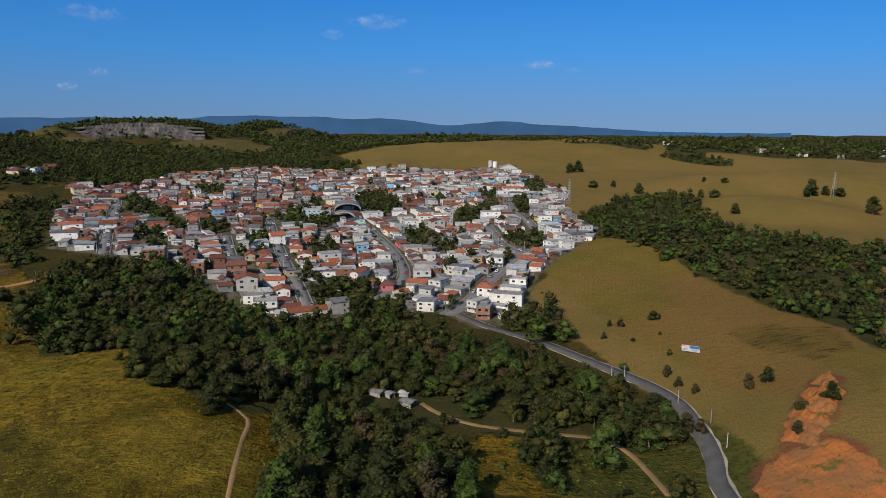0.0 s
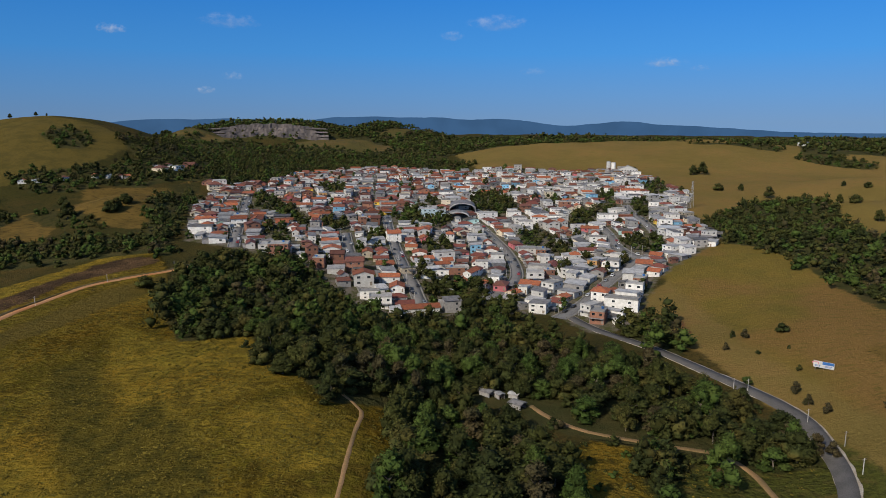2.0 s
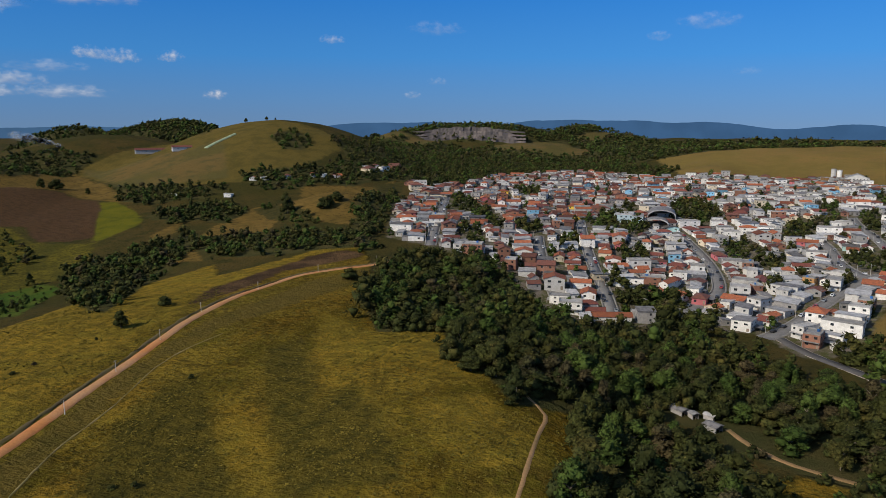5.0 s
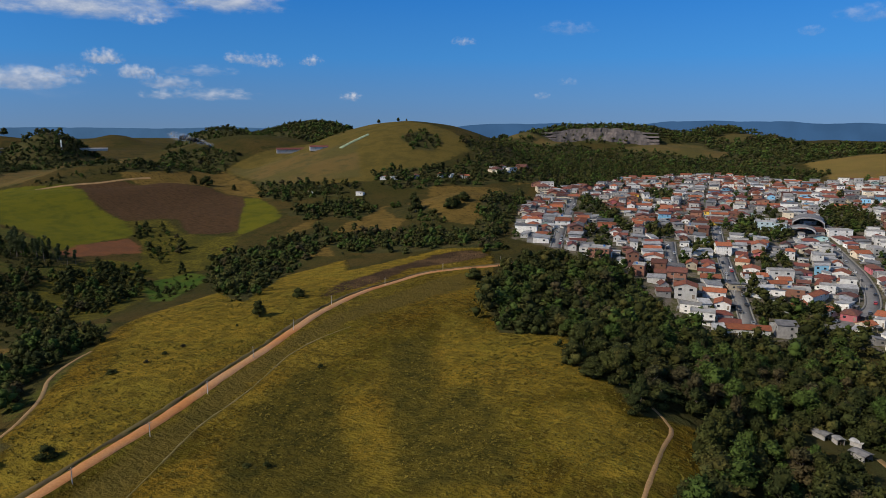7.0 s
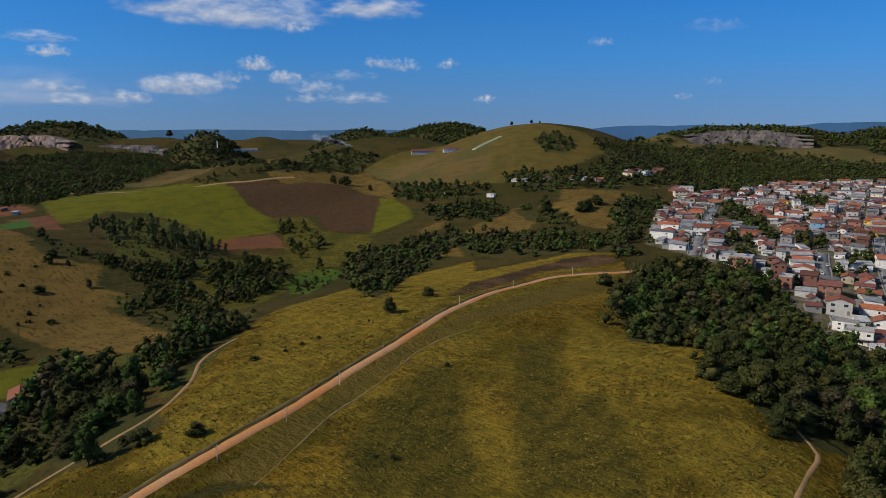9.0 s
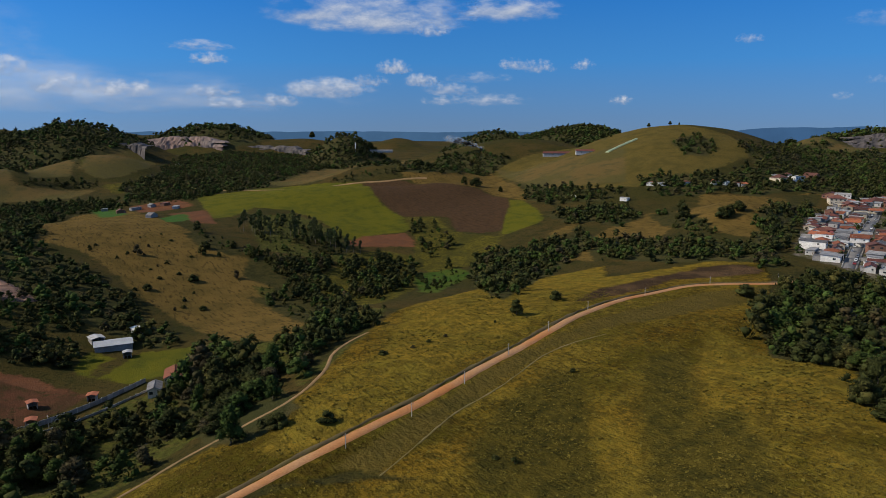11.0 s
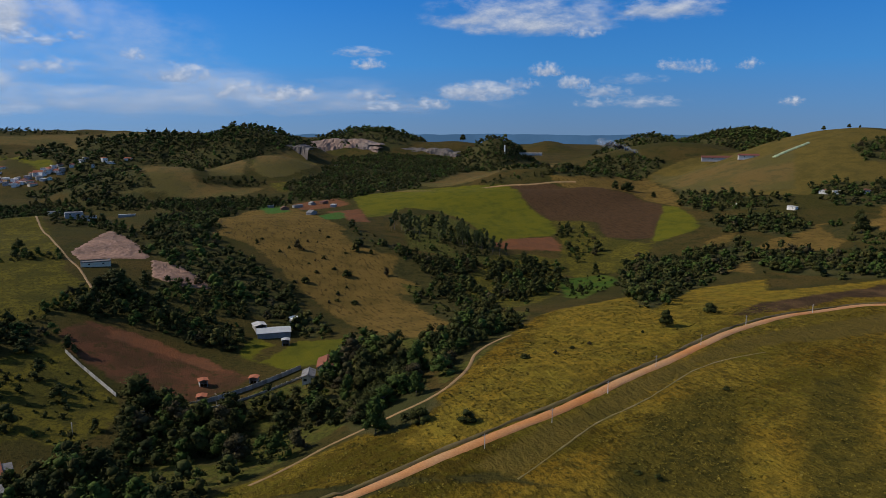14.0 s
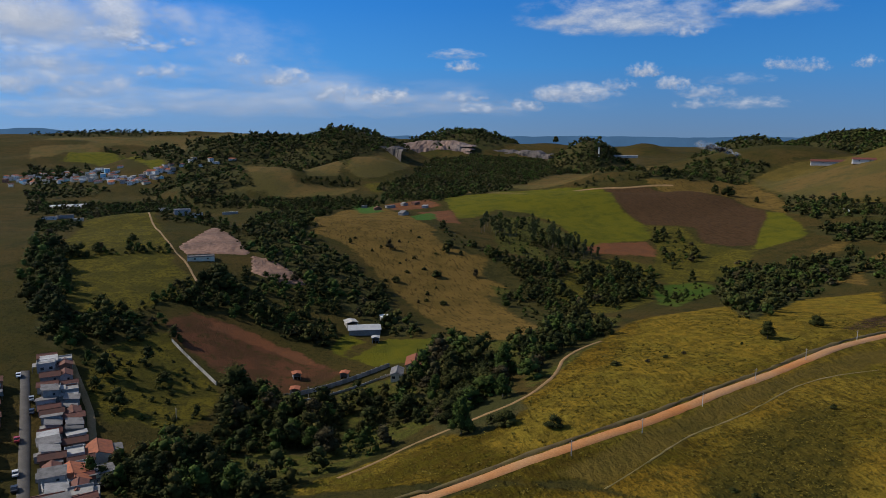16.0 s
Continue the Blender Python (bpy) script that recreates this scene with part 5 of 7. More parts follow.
def water_tower(at, turn):
    root = tagged(new("water_tower"), "white concrete water tower of two round tanks on the hilltop", "water tower")
    for i, x in enumerate((-3.4, 3.4)):
        part("tank", Shape().rod((x, 0, -1), (x, 0, 13.0 - 1.5 * i), 3.1, 3.1, 18), MAT["white"], root)
        part("lid", Shape().rod((x, 0, 13.004 - 1.5 * i), (x, 0, 13.6 - 1.5 * i), 3.3, 2.6, 18), MAT["slab"], root)
    x, y = at
    root.matrix_basis = pose(x, y, level(x, y), 0, 0, turn)


water_tower((74, 1049), 0)


def lattice_tower(at, tall, label):
    root = tagged(new("lattice_tower"), label, "mast")
    half = tall * 0.07
    for sx in (-1, 1):
        for sy in (-1, 1):
            part("leg", Shape().rod((sx * half, sy * half, -1), (sx * 0.3, sy * 0.3, tall), 0.13, 0.08, 5), MAT["steel"], root)
    for k in range(8):
        z0, z1 = tall * k / 8.5, tall * (k + 1) / 8.5
        h0, h1 = half * (1 - k / 8.5) + 0.3 * k / 8.5, half * (1 - (k + 1) / 8.5) + 0.3 * (k + 1) / 8.5
        b = Shape()
        for s in (-1, 1):
            b.rod((-h0, s * h0, z0), (h1, s * h1, z1), 0.05, 0.05, 4).rod((s * h0, h0, z0), (s * h1, -h1, z1), 0.05, 0.05, 4)
        part("brace", b, MAT["steel"], root)
    for z in (0.72, 0.85, 0.97):
        part("cross_arm", Shape().rod((-2.2, 0, tall * z), (2.2, 0, tall * z), 0.08, 0.08, 5), MAT["steel"], root)
    x, y = at
    root.matrix_basis = pose(x, y, level(x, y), 0, 0, 20)


lattice_tower((128, 712), 26, "grey steel lattice mast at the edge of the village")
lattice_tower((375, 675), 24, "pale steel lattice pylon on the far pasture")


def chimney(at, tall):
    root = tagged(new("chimney"), "slim white chimney beside a wooded hill", "chimney")
    part("shaft", Shape().rod((0, 0, -2), (0, 0, tall), 1.3, 0.9, 12), MAT["white"], root)
    part("rim", Shape().rod((0, 0, tall + 0.004), (0, 0, tall + 0.6), 1.1, 1.1, 12), MAT["slab"], root)
    root.matrix_basis = pose(at[0], at[1], level(*at), 0, 0, 0)


chimney((-1234, 615), 16)
special("works_hall", (-1250, 662), -27, (10, 76, 1, "gable", "white", "sheet_light"), "long low white works hall beside the chimney", "hall", low=0.7)
special("farmhouse", (-1372, 320), 60, (14, 11, 1, "gable", "white", "tile_red"), "white house with a red roof at the forest edge", "house")


def utility_pole(at, tall, turn, lamp=False):
    root = tagged(new("utility_pole"), "slim grey utility pole with a crossarm" if not lamp else "tall grey street lamp post on a village street", "pole", "utility poles")
    part("post", Shape().rod((0, 0, -0.8), (0, 0, tall), 0.14, 0.1, 7), MAT["concrete"], root)
    part("crossarm", Shape().box(-0.9, 0.9, -0.06, 0.06, tall - 0.5, tall - 0.38), MAT["wood"], root, "wooden crossarm")
    for x in (-0.75, 0.0, 0.75):
        part("insulator", Shape().rod((x, 0, tall - 0.376), (x, 0, tall - 0.16), 0.05, 0.03, 6), MAT["glass"], root)
    if lamp:
        part("lamp_arm", Shape().rod((0, 0, tall - 1.2), (0, -1.8, tall - 0.7), 0.05, 0.04, 5).box(-0.12, 0.12, -2.4, -1.8, tall - 0.76, tall - 0.64), MAT["steel"], root)
    x, y = at
    root.matrix_basis = pose(x, y, level(x, y), 0, 0, turn)
    return root


for at in ((-172.4, 81.0), (-179.0, 106.9), (-190.9, 135.4), (-205.1, 166.3), (-218.5, 199.0), (-232.5, 236.3), (-243.5, 289.1), (-237.5, 335.4), (-219.6, 372.0)):
    utility_pole(at, 4.6, 100)
for at in ((64.8, 255.9), (81.3, 229.0), (85.3, 209.8), (83.6, 192.7), (69.4, 254.7), (-266.2, -35.4), (-286.2, -12.7), (-290.6, 14.5)):
    utility_pole(at, 4.8, 30)
for s in STREETS:
    dist = 8.0
    while along(s, dist):
        x, y, a = along(s, dist)
        utility_pole((x - math.sin(a) * 3.9, y + math.cos(a) * 3.9), 7.5, math.degrees(a), True)
        dist += 34


def billboard(at, turn):
    root = tagged(new("billboard"), "white and dark blue roadside billboard on posts in the pasture", "billboard")
    part("panel", Shape().box(-4.5, 4.5, -0.08, 0.08, 1.2, 4.4), MAT["white"], root)
    part("printed_band", Shape().box(-0.6, 4.4, -0.1, -0.084, 2.9, 4.3), MAT["tank_blue"], root, "dark blue printed field")
    part("printed_arch", Shape().prism([(-3.6 + 1.6 * math.cos(math.pi * i / 10), 3.0 + 1.2 * math.sin(math.pi * i / 10)) for i in range(11)] + [(-3.6 - 1.2 * math.cos(math.pi * i / 10), 3.0 + 0.8 * math.sin(math.pi * i / 10)) for i in range(11)], -0.1, -0.084), MAT["pink"], root, "red printed arch")
    for k, (x0, x1, z) in enumerate(((-3.8, -1.4, 2.2), (-3.6, -1.6, 1.7), (0.4, 3.6, 2.2), (0.8, 3.0, 1.7))):
        part("printed_bar", Shape().box(x0, x1, -0.1, -0.084, z, z + 0.24), MAT["tank_blue"], root)
    for x in (-3.6, 0, 3.6):
        part("post", Shape().rod((x, 0.2, -0.8), (x, 0.2, 4.2), 0.12, 0.1, 6), MAT["wood"], root)
        part("strut", Shape().rod((x, 1.9, -0.8), (x, 0.25, 3.4), 0.08, 0.07, 5), MAT["wood"], root)
    x, y = at
    root.matrix_basis = pose(x, y, level(x, y), 0, 0, turn) @ Matrix.Scale(0.76, 4)


billboard((97.5, 264.6), -28)


def shelter(name, at, turn, w, d, h, roof, label, category="shed", size=1.0):
    """A low farm building: posts, half walls and a lean roof."""
    root = tagged(new(name), label, category)
    r = Shape().prism([(-w / 2 - 0.5, h - 0.1), (0, h + 0.11 * w), (w / 2 + 0.5, h - 0.1), (w / 2 + 0.5, h + 0.05), (0, h + 0.11 * w + 0.15), (-w / 2 - 0.5, h + 0.05)], -d / 2 - 0.5, d / 2 + 0.5)
    part("roof", r, MAT[roof], root)
    for x0, x1, y0, y1, top in ((-w / 2, w / 2, d / 2 - 0.2, d / 2, h - 0.25), (-w / 2, -w / 2 + 0.2, -d / 2, d / 2 - 0.204, h - 0.25), (w / 2 - 0.2, w / 2, -d / 2, d / 2 - 0.204, h - 0.25)):
        part("wall", Shape().box(x0, x1, y0, y1, -1.5, top), MAT["render"], root)
    for k in range(3):
        x = -w / 2 + 0.3 + k * (w - 0.6) / 2
        part("post", Shape().box(x - 0.1, x + 0.1, -d / 2, -d / 2 + 0.2, -1.5, h - 0.05 if k != 1 else h + 0.1 * w), MAT["wood"], root)
    x, y = at
    root.matrix_basis = pose(x, y, level(x, y) + 0.2, 0, 0, turn) @ Matrix.Scale(size, 4)
    return root


shelter("shack", (-11.4, 226.2), 60, 5.5, 7, 2.4, "sheet", "grey sheet-roofed shack in a clearing of the wood", "shack", 0.68)
shelter("shack", (-22.5, 234.4), 60, 5, 6.5, 2.3, "sheet", "dark sheet-roofed shack among trees", "shack", 0.68)
shelter("shack", (-24.8, 237.2), 75, 4, 4, 2.6, "zinc", "small shack with a bright zinc roof", "shack", 0.68)
shelter("shack", (-18.0, 233.3), 40, 3.5, 4, 2.3, "sheet_light", "tiny pale-roofed lean-to in the clearing", "shack", 0.68)
shelter("shack", (-13.0, 235.1), 70, 3.5, 5, 2.3, "sheet_light", "tiny pale-roofed lean-to at the wood's edge", "shack", 0.68)
shelter("barn", (-373.2, 49.8), -6, 11, 17, 2.5, "zinc", "long barn with a bluish zinc roof on the valley floor", "barn")
shelter("shed", (-381.5, 43.4), 98, 6, 7, 2.8, "sheet_light", "small pale-roofed shed beside the barn")
shelter("kiosk", (-389.3, 63.8), 100, 4.5, 4.5, 3.0, "white", "small white kiosk beside the barn", "kiosk")
shelter("kiosk", (-356.0, 53.4), 80, 3.6, 3.6, 2.6, "sheet_light", "small white-roofed hut beside the lawn", "kiosk")
for at, turn in (((-314.8, 10.7), 95), ((-295.4, 9.1), 80), ((-311.8, 32.2), 70)):
    shelter("gatehouse", at, turn, 3.4, 3.4, 2.5, "tile_orange", "small gatehouse with an orange tiled roof", "hut")
special("farmhouse", (-305.4, 64.0), 75, (8, 12, 1, "gable", "cream", "tile_orange"), "cream farmhouse with an orange tiled roof by the bamboo", "house")
special("farmhouse", (-296.6, 53.9), 75, (5, 9, 1, "gable", "cream", "sheet"), "small cream outhouse by the bamboo", "house")
special("bungalow", (-484, -43), 4, (8, 17, 1, "flat", "cream", "sheet"), "low pale bungalow on the levelled earth terrace", "house", low=0.75)
special("villa", (-980, -129), 20, (9, 13, 2, "flat", "white", "slab"), "modern white two-storey villa with a flat roof", "house", low=0.8)
special("villa", (-675, -74), 10, (9, 14, 2, "flat", "render", "slab"), "grey flat-roofed villa behind a green field", "house", low=0.8)
special("villa", (-672, -62), 6, (8, 12, 1, "flat", "white", "sheet_light"), "low white flat-roofed villa above the earth cut", "house")
special("shed", (-878, -42), 2, (8, 18, 1, "shed", "render", "zinc"), "long farm shed with a bright zinc roof", "shed", low=0.7, plain=True)
special("farm_shed", (-925, -251), 15, (9, 15, 1, "flat", "white", "sheet_light"), "low pale farm shed beside a green field", "shed", low=0.8)
special("farm_shed", (-941, -238), 20, (10, 18, 1, "shed", "render", "sheet"), "wide grey farm shed beside a green field", "shed", plain=True)
special("farm_shed", (-903, -215), 8, (8, 12, 1, "flat", "cream", "slab"), "cream flat-roofed farm shed beside a green field", "shed", low=0.8)
special("warehouse", (-1049, -262), 16, (24, 50, 1, "gable", "render", "white"), "large warehouse with a white pitched roof in the valley", "warehouse", low=0.65, plain=True)
for k, at in enumerate(((-831, 113), (-792, 123), (-813, 141), (-825, 160), (-825, 174), (-710, 137), (-787, 177))):
    special("farm_shed", at, 80 + 11 * k, (9 + k % 3 * 3, 8, 1, ("shed", "gable")[k % 2], ("render", "brick", "render")[k % 3], ("sheet_light", "tile_brown", "sheet")[k % 3]), ("small farm shed with a pale sheet roof", "brick farm shed with a brown tile roof", "low farm shed with a grey roof")[k % 3], "shed", size=0.72, plain=True)
special("stable", (-762, 708), -38, (11, 50, 1, "gable", "white", "tile_red"), "long white stable with a red roof on the hillside", "stable")
special("stable", (-689, 684), -38, (9, 24, 1, "gable", "white", "tile_red"), "low white stable wing with a red roof", "stable")
for k, at in enumerate(((-510, 606), (-501, 613), (-486, 633), (-466, 655), (-459, 662), (-450, 670), (-444, 674), (-444, 731), (-442, 749), (-552, 536), (-498, 553))):
    special("farmhouse", at, 30 + 17 * k, (11, 9, 1, ("gable", "shed", "hip")[k % 3], "white", ("tile_orange", "sheet_light", "tile_brown")[k % 3]), ("white country house with an orange tiled roof", "white country house with a pale sheet roof", "white country house with a brown tiled roof")[k % 3], "house", size=0.72)
for k, at in enumerate(((-374, 715), (-364, 717), (-356, 692), (-340, 684), (-347, 730), (-338, 729), (-334, 746), (-433, 750), (-436, 724), (-434, 784))):
    special("farmhouse", at, 20 + 9 * k, (15, 13, 1 + (k in (1, 2)), ("gable", "flat", "hip")[k % 3], ("brick", "white", "cream")[k % 3], ("tile_brown", "slab", "tile_brown")[k % 3]), ("brick house with a brown tiled roof at the street's end", "white flat-roofed house at the street's end", "cream house with a brown tiled roof")[k % 3], "house")


MAT["film_green"] = surface("greenhouse_film", (0.36, 0.42, 0.26), (0.26, 0.33, 0.18), 0.5, 4, rough=0.5)


def tunnel_greenhouse(at, turn, w, length):
    root = tagged(new("greenhouse"), "long pale green plastic tunnel greenhouse on the hillside", "greenhouse")
    arc = [(-w / 2 * math.cos(math.pi * i / 10), 1.9 * math.sin(math.pi * i / 10)) for i in range(11)]
    n = 12
    for k in range(n):
        y0 = -length / 2 + length * k / n
        s = Shape()
        v = []
        for y in (y0, y0 + length / n - 0.3):
            gx = at[0] - math.sin(radians(turn)) * y
            gy = at[1] + math.cos(radians(turn)) * y
            dz = level(gx, gy) - level(*at)
            v += [(x, y, z + dz - 0.2) for x, z in arc]
        s.add(v, [(i, i + 1, i + 12, i + 11) for i in range(10)] + [tuple(range(10, -1, -1)), tuple(range(11, 22))])
        part("bay", s, MAT["film_green"], root)
    root.matrix_basis = pose(at[0], at[1], level(*at), 0, 0, turn)


tunnel_greenhouse((-646, 708), 2, 6, 56)


def garden_wall(a, b, tall, material, label):
    """A masonry wall that follows the ground between two points, in bays."""
    root = tagged(new("boundary_wall"), label, "wall")
    n = max(2, int(math.dist(a, b) / 2.6))
    d = math.degrees(math.atan2(b[1] - a[1], b[0] - a[0]))
    step = math.dist(a, b) / n
    z0 = level(*a)
    for k in range(n):
        x, y = a[0] + (b[0] - a[0]) * (k + 0.5) / n, a[1] + (b[1] - a[1]) * (k + 0.5) / n
        dz = level(x, y) - z0
        part("panel", Shape().box(step * k + 0.13, step * (k + 1) - 0.13, -0.08, 0.08, dz - 1.2, dz + tall), material, root)
        part("pier", Shape().box(step * k - 0.126, step * k + 0.126, -0.13, 0.13, dz - 1.5, dz + tall + 0.15), MAT["slab"], root)
    root.matrix_basis = pose(a[0], a[1], z0, 0, 0, d)


garden_wall((-343.0, -45.4), (-301.1, -23.2), 1.7, MAT["sheet_light"], "pale masonry boundary wall beside a bare earth lot")
garden_wall((-289.5, 3.8), (-316.4, 54.0), 2.0, MAT["render"], "dark grey boundary wall along the valley lane")
garden_wall((-283.4, 8.1), (-304.2, 54.5), 1.0, MAT["render"], "low grey wall along the valley lane")


def quarry_face(at, turn, wide, tall, steps, material, label):
    """A worked rock face in benches, each with a broken edge and rubble at its foot."""
    root = tagged(new("quarry"), label, "quarry")
    rng = random.Random(int(wide))
    n = 60
    for k in range(steps):
        z0, z1 = tall * k / steps - (20 if k == 0 else 0), tall * (k + 1) / steps
        v = []
        for i in range(n + 1):
            u = 2 * i / n - 1
            x = wide / 2 * u
            bulge = 26 * u * u - 11 * k + 7 * noise.noise((x * 0.03, k * 3.1, 1)) + 3 * noise.noise((x * 0.13, k, 5))
            trim = tall / steps * 2.2 * max(0, abs(u) - 0.62 + 0.1 * k)
            top = z1 - trim + 3.5 * noise.noise((x * 0.05, k, 9)) + rng.uniform(-0.8, 0.8)
            mid = z0 + (top - z0) * rng.uniform(0.3, 0.5)
            v += [(x, -bulge - 7, z0 - 4), (x + rng.uniform(-1, 1), -bulge - 3 + rng.uniform(-1, 1), mid), (x, -bulge + rng.uniform(0, 2), top), (x, -bulge + 24, top + rng.uniform(-0.5, 1))]
        f = [(i * 4 + j, i * 4 + j + 4, i * 4 + j + 5, i * 4 + j + 1) for i in range(n) for j in range(3)]
        part("bench", Shape().add(v, f), material, root)
    x, y = at
    root.matrix_basis = pose(x, y, level(x, y) - 7, 0, 0, turn)


MAT["rock_grey"] = surface("blasted_grey_rock", (0.145, 0.120, 0.108), (0.066, 0.058, 0.056), 0.035, 0.2, relief=1.2, vary=0.1)
MAT["rock_pink"] = surface("blasted_pinkish_rock", (0.33, 0.21, 0.155), (0.17, 0.135, 0.125), 0.02, 0.2, relief=1.2, vary=0.1)
quarry_face((-739, 1739), 24, 300, 38, 4, MAT["rock_grey"], "grey quarry rock face cut into a wooded hill")
quarry_face((-833, 1730), 28, 120, 20, 2, MAT["rock_grey"], "dark quarry rock face with benches")
quarry_face((-1810, 427), 48, 240, 30, 3, MAT["rock_pink"], "pinkish quarry rock face in stepped benches")
quarry_face((-1487, 237), 52, 130, 9, 2, MAT["rock_grey"], "grey lower quarry benches")
quarry_face((-1690, 602), 42, 230, 16, 2, MAT["rock_grey"], "grey quarry rock face beside a wooded hill")


def car(at, turn, paint, label):
    root = tagged(new("car"), label, "car", "parked cars")
    side = [(-2.05, 0.35), (-2.0, 0.8), (-1.2, 0.9), (-0.7, 1.42), (0.8, 1.45), (1.5, 0.95), (2.05, 0.85), (2.1, 0.35)]
    part("body", Shape().prism([(x, z) for x, z in side], -0.82, 0.82), paint, root)
    part("windscreen", Shape().add([(-1.18, -0.7, 0.93), (-1.18, 0.7, 0.93), (-0.74, 0.66, 1.4), (-0.74, -0.66, 1.4)], [(0, 1, 2, 3)]), MAT["glass"], root)
    part("rear_window", Shape().add([(1.5, -0.7, 0.98), (1.5, 0.7, 0.98), (0.85, 0.66, 1.45), (0.85, -0.66, 1.45)], [(3, 2, 1, 0)]), MAT["glass"], root)
    for s in (-1, 1):
        y0, y1 = sorted((s * 0.824, s * 0.84))
        part("side_window", Shape().prism([(-0.95, 0.95), (-0.6, 1.36), (0.75, 1.38), (1.15, 0.98)], y0, y1), MAT["glass"], root)
        for x in (-1.3, 1.3):
            part("wheel", Shape().rod((x, s * 0.7, 0.33), (x, s * 0.88, 0.33), 0.33, 0.33, 10), MAT["rubber"], root)
    x, y = at
    root.matrix_basis = pose(x, y, level(x, y) + 0.22, 0, 0, turn)


MAT["car_white"] = surface("white_car_paint", (0.7, 0.7, 0.7), (0.66, 0.66, 0.66), 1, 5, rough=0.3, relief=0)
MAT["car_dark"] = surface("dark_car_paint", (0.03, 0.03, 0.035), (0.04, 0.04, 0.045), 1, 5, rough=0.3, relief=0)
MAT["car_red"] = surface("red_car_paint", (0.35, 0.03, 0.03), (0.3, 0.03, 0.03), 1, 5, rough=0.3, relief=0)
MAT["car_silver"] = surface("silver_car_paint", (0.4, 0.41, 0.42), (0.36, 0.37, 0.38), 1, 5, rough=0.3, metal=0.4, relief=0)
crng = random.Random(8)
for s in STREETS + [STREET_L]:
    dist = 12.0
    while along(s, dist):
        x, y, a = along(s, dist)
        e = crng.choice((-1, 1))
        tone = crng.choice(("white", "dark", "red", "silver", "white", "dark"))
        car((x - math.sin(a) * 2.1 * e, y + math.cos(a) * 2.1 * e), math.degrees(a) + crng.choice((0, 180)), MAT["car_" + tone], f"{tone} hatchback parked at the side of the street")
        dist += crng.uniform(9, 26)


def far_settlement(name, spots, label):
    """Small far houses seen only as specks, joined."""
    keys = sorted({q[2] for h in HOUSE_PARTS for q in h})
    rng = random.Random(len(spots))
    v, f, mi = [], [], []
    for x, y in spots:
        i = rng.choices(range(len(STYLES)), WEIGHTS)[0]
        a = rng.uniform(0, 6.3)
        c, s, z = math.cos(a), math.sin(a), level(x, y) + 0.4
        for pname, shape, mat, _ in HOUSE_PARTS[i]:
            if pname in ("wall", "roof", "window"):
                k = len(v)
                v += [(x + c * p[0] - s * p[1], y + s * p[0] + c * p[1], z + p[2]) for p in shape.v]
                f += [tuple(j + k for j in q) for q in shape.f]
                mi += [keys.index(mat)] * len(shape.f)
    me = mesh_of(name, v, f)
    for key in keys:
        me.materials.append(MAT[key])
    me.polygons.foreach_set("material_index", mi)
    tagged(new(name, me), label, "houses", kind="stuff")


frng = np.random.default_rng(4)
ax, ay = (-1662, -474)
bx, by = (-1446, -249)
spots = [(ax + (bx - ax) * u + frng.normal(0, 26), ay + (by - ay) * u + frng.normal(0, 34)) for u in frng.uniform(-0.35, 1.1, 120)]
far_settlement("valley_settlement", spots, "distant hillside settlement of small pale houses")
ax, ay = (-1501, -184)
spots = [(ax + frng.normal(0, 16), ay + frng.normal(0, 50)) for u in range(26)]
far_settlement("valley_settlement", spots, "small cluster of pale houses at the forest edge")
ax, ay = (802, 1449)
spots = [(ax + frng.normal(0, 260), ay + frng.normal(0, 140)) for u in range(34)]
far_settlement("hamlet", spots, "scattered pale houses among distant woods")


def eroded_patch(name, corners_, rough, lift, label, seed, key="red_earth"):
    """Bare eroded earth with gullies and ribs, laid over the ground inside an outline."""
    poly = np.array(corners_, float)
    lo, hi = poly.min(0) - 2, poly.max(0) + 2
    step = max(0.9, (hi - lo).max() / 80)
    xs, ys = np.arange(lo[0], hi[0], step), np.arange(lo[1], hi[1], step)
    gx, gy = np.meshgrid(xs, ys, indexing="ij")
    s = signed(poly, gx.ravel(), gy.ravel()).reshape(gx.shape)
    base = height(gx, gy)
    v, index, f = [], {}, []
    for i in range(len(xs)):
        for j in range(len(ys)):
            x, y = gx[i, j], gy[i, j]
            d = s[i, j] + 1.6 * noise.noise((x * 0.35, y * 0.35, seed))
            if d > -step:
                r = 1 - abs(noise.noise((x * 0.16, y * 0.16, seed))) * 2.2
                r += 0.5 * (1 - abs(noise.noise((x * 0.45, y * 0.45, seed + 3))) * 2)
                e = min(1.0, max(0.0, d / 3.0))
                index[i, j] = len(v)
                v.append((x, y, base[i, j] - 0.35 + e * (lift + rough * r)))
    for i, j in list(index):
        q = [(i, j), (i + 1, j), (i + 1, j + 1), (i, j + 1)]
        if all(k in index for k in q):
            f.append(tuple(index[k] for k in q))
    return tagged(new(name, mesh_of(name, v, f, MAT[key])), label, "bare earth", kind="structure")


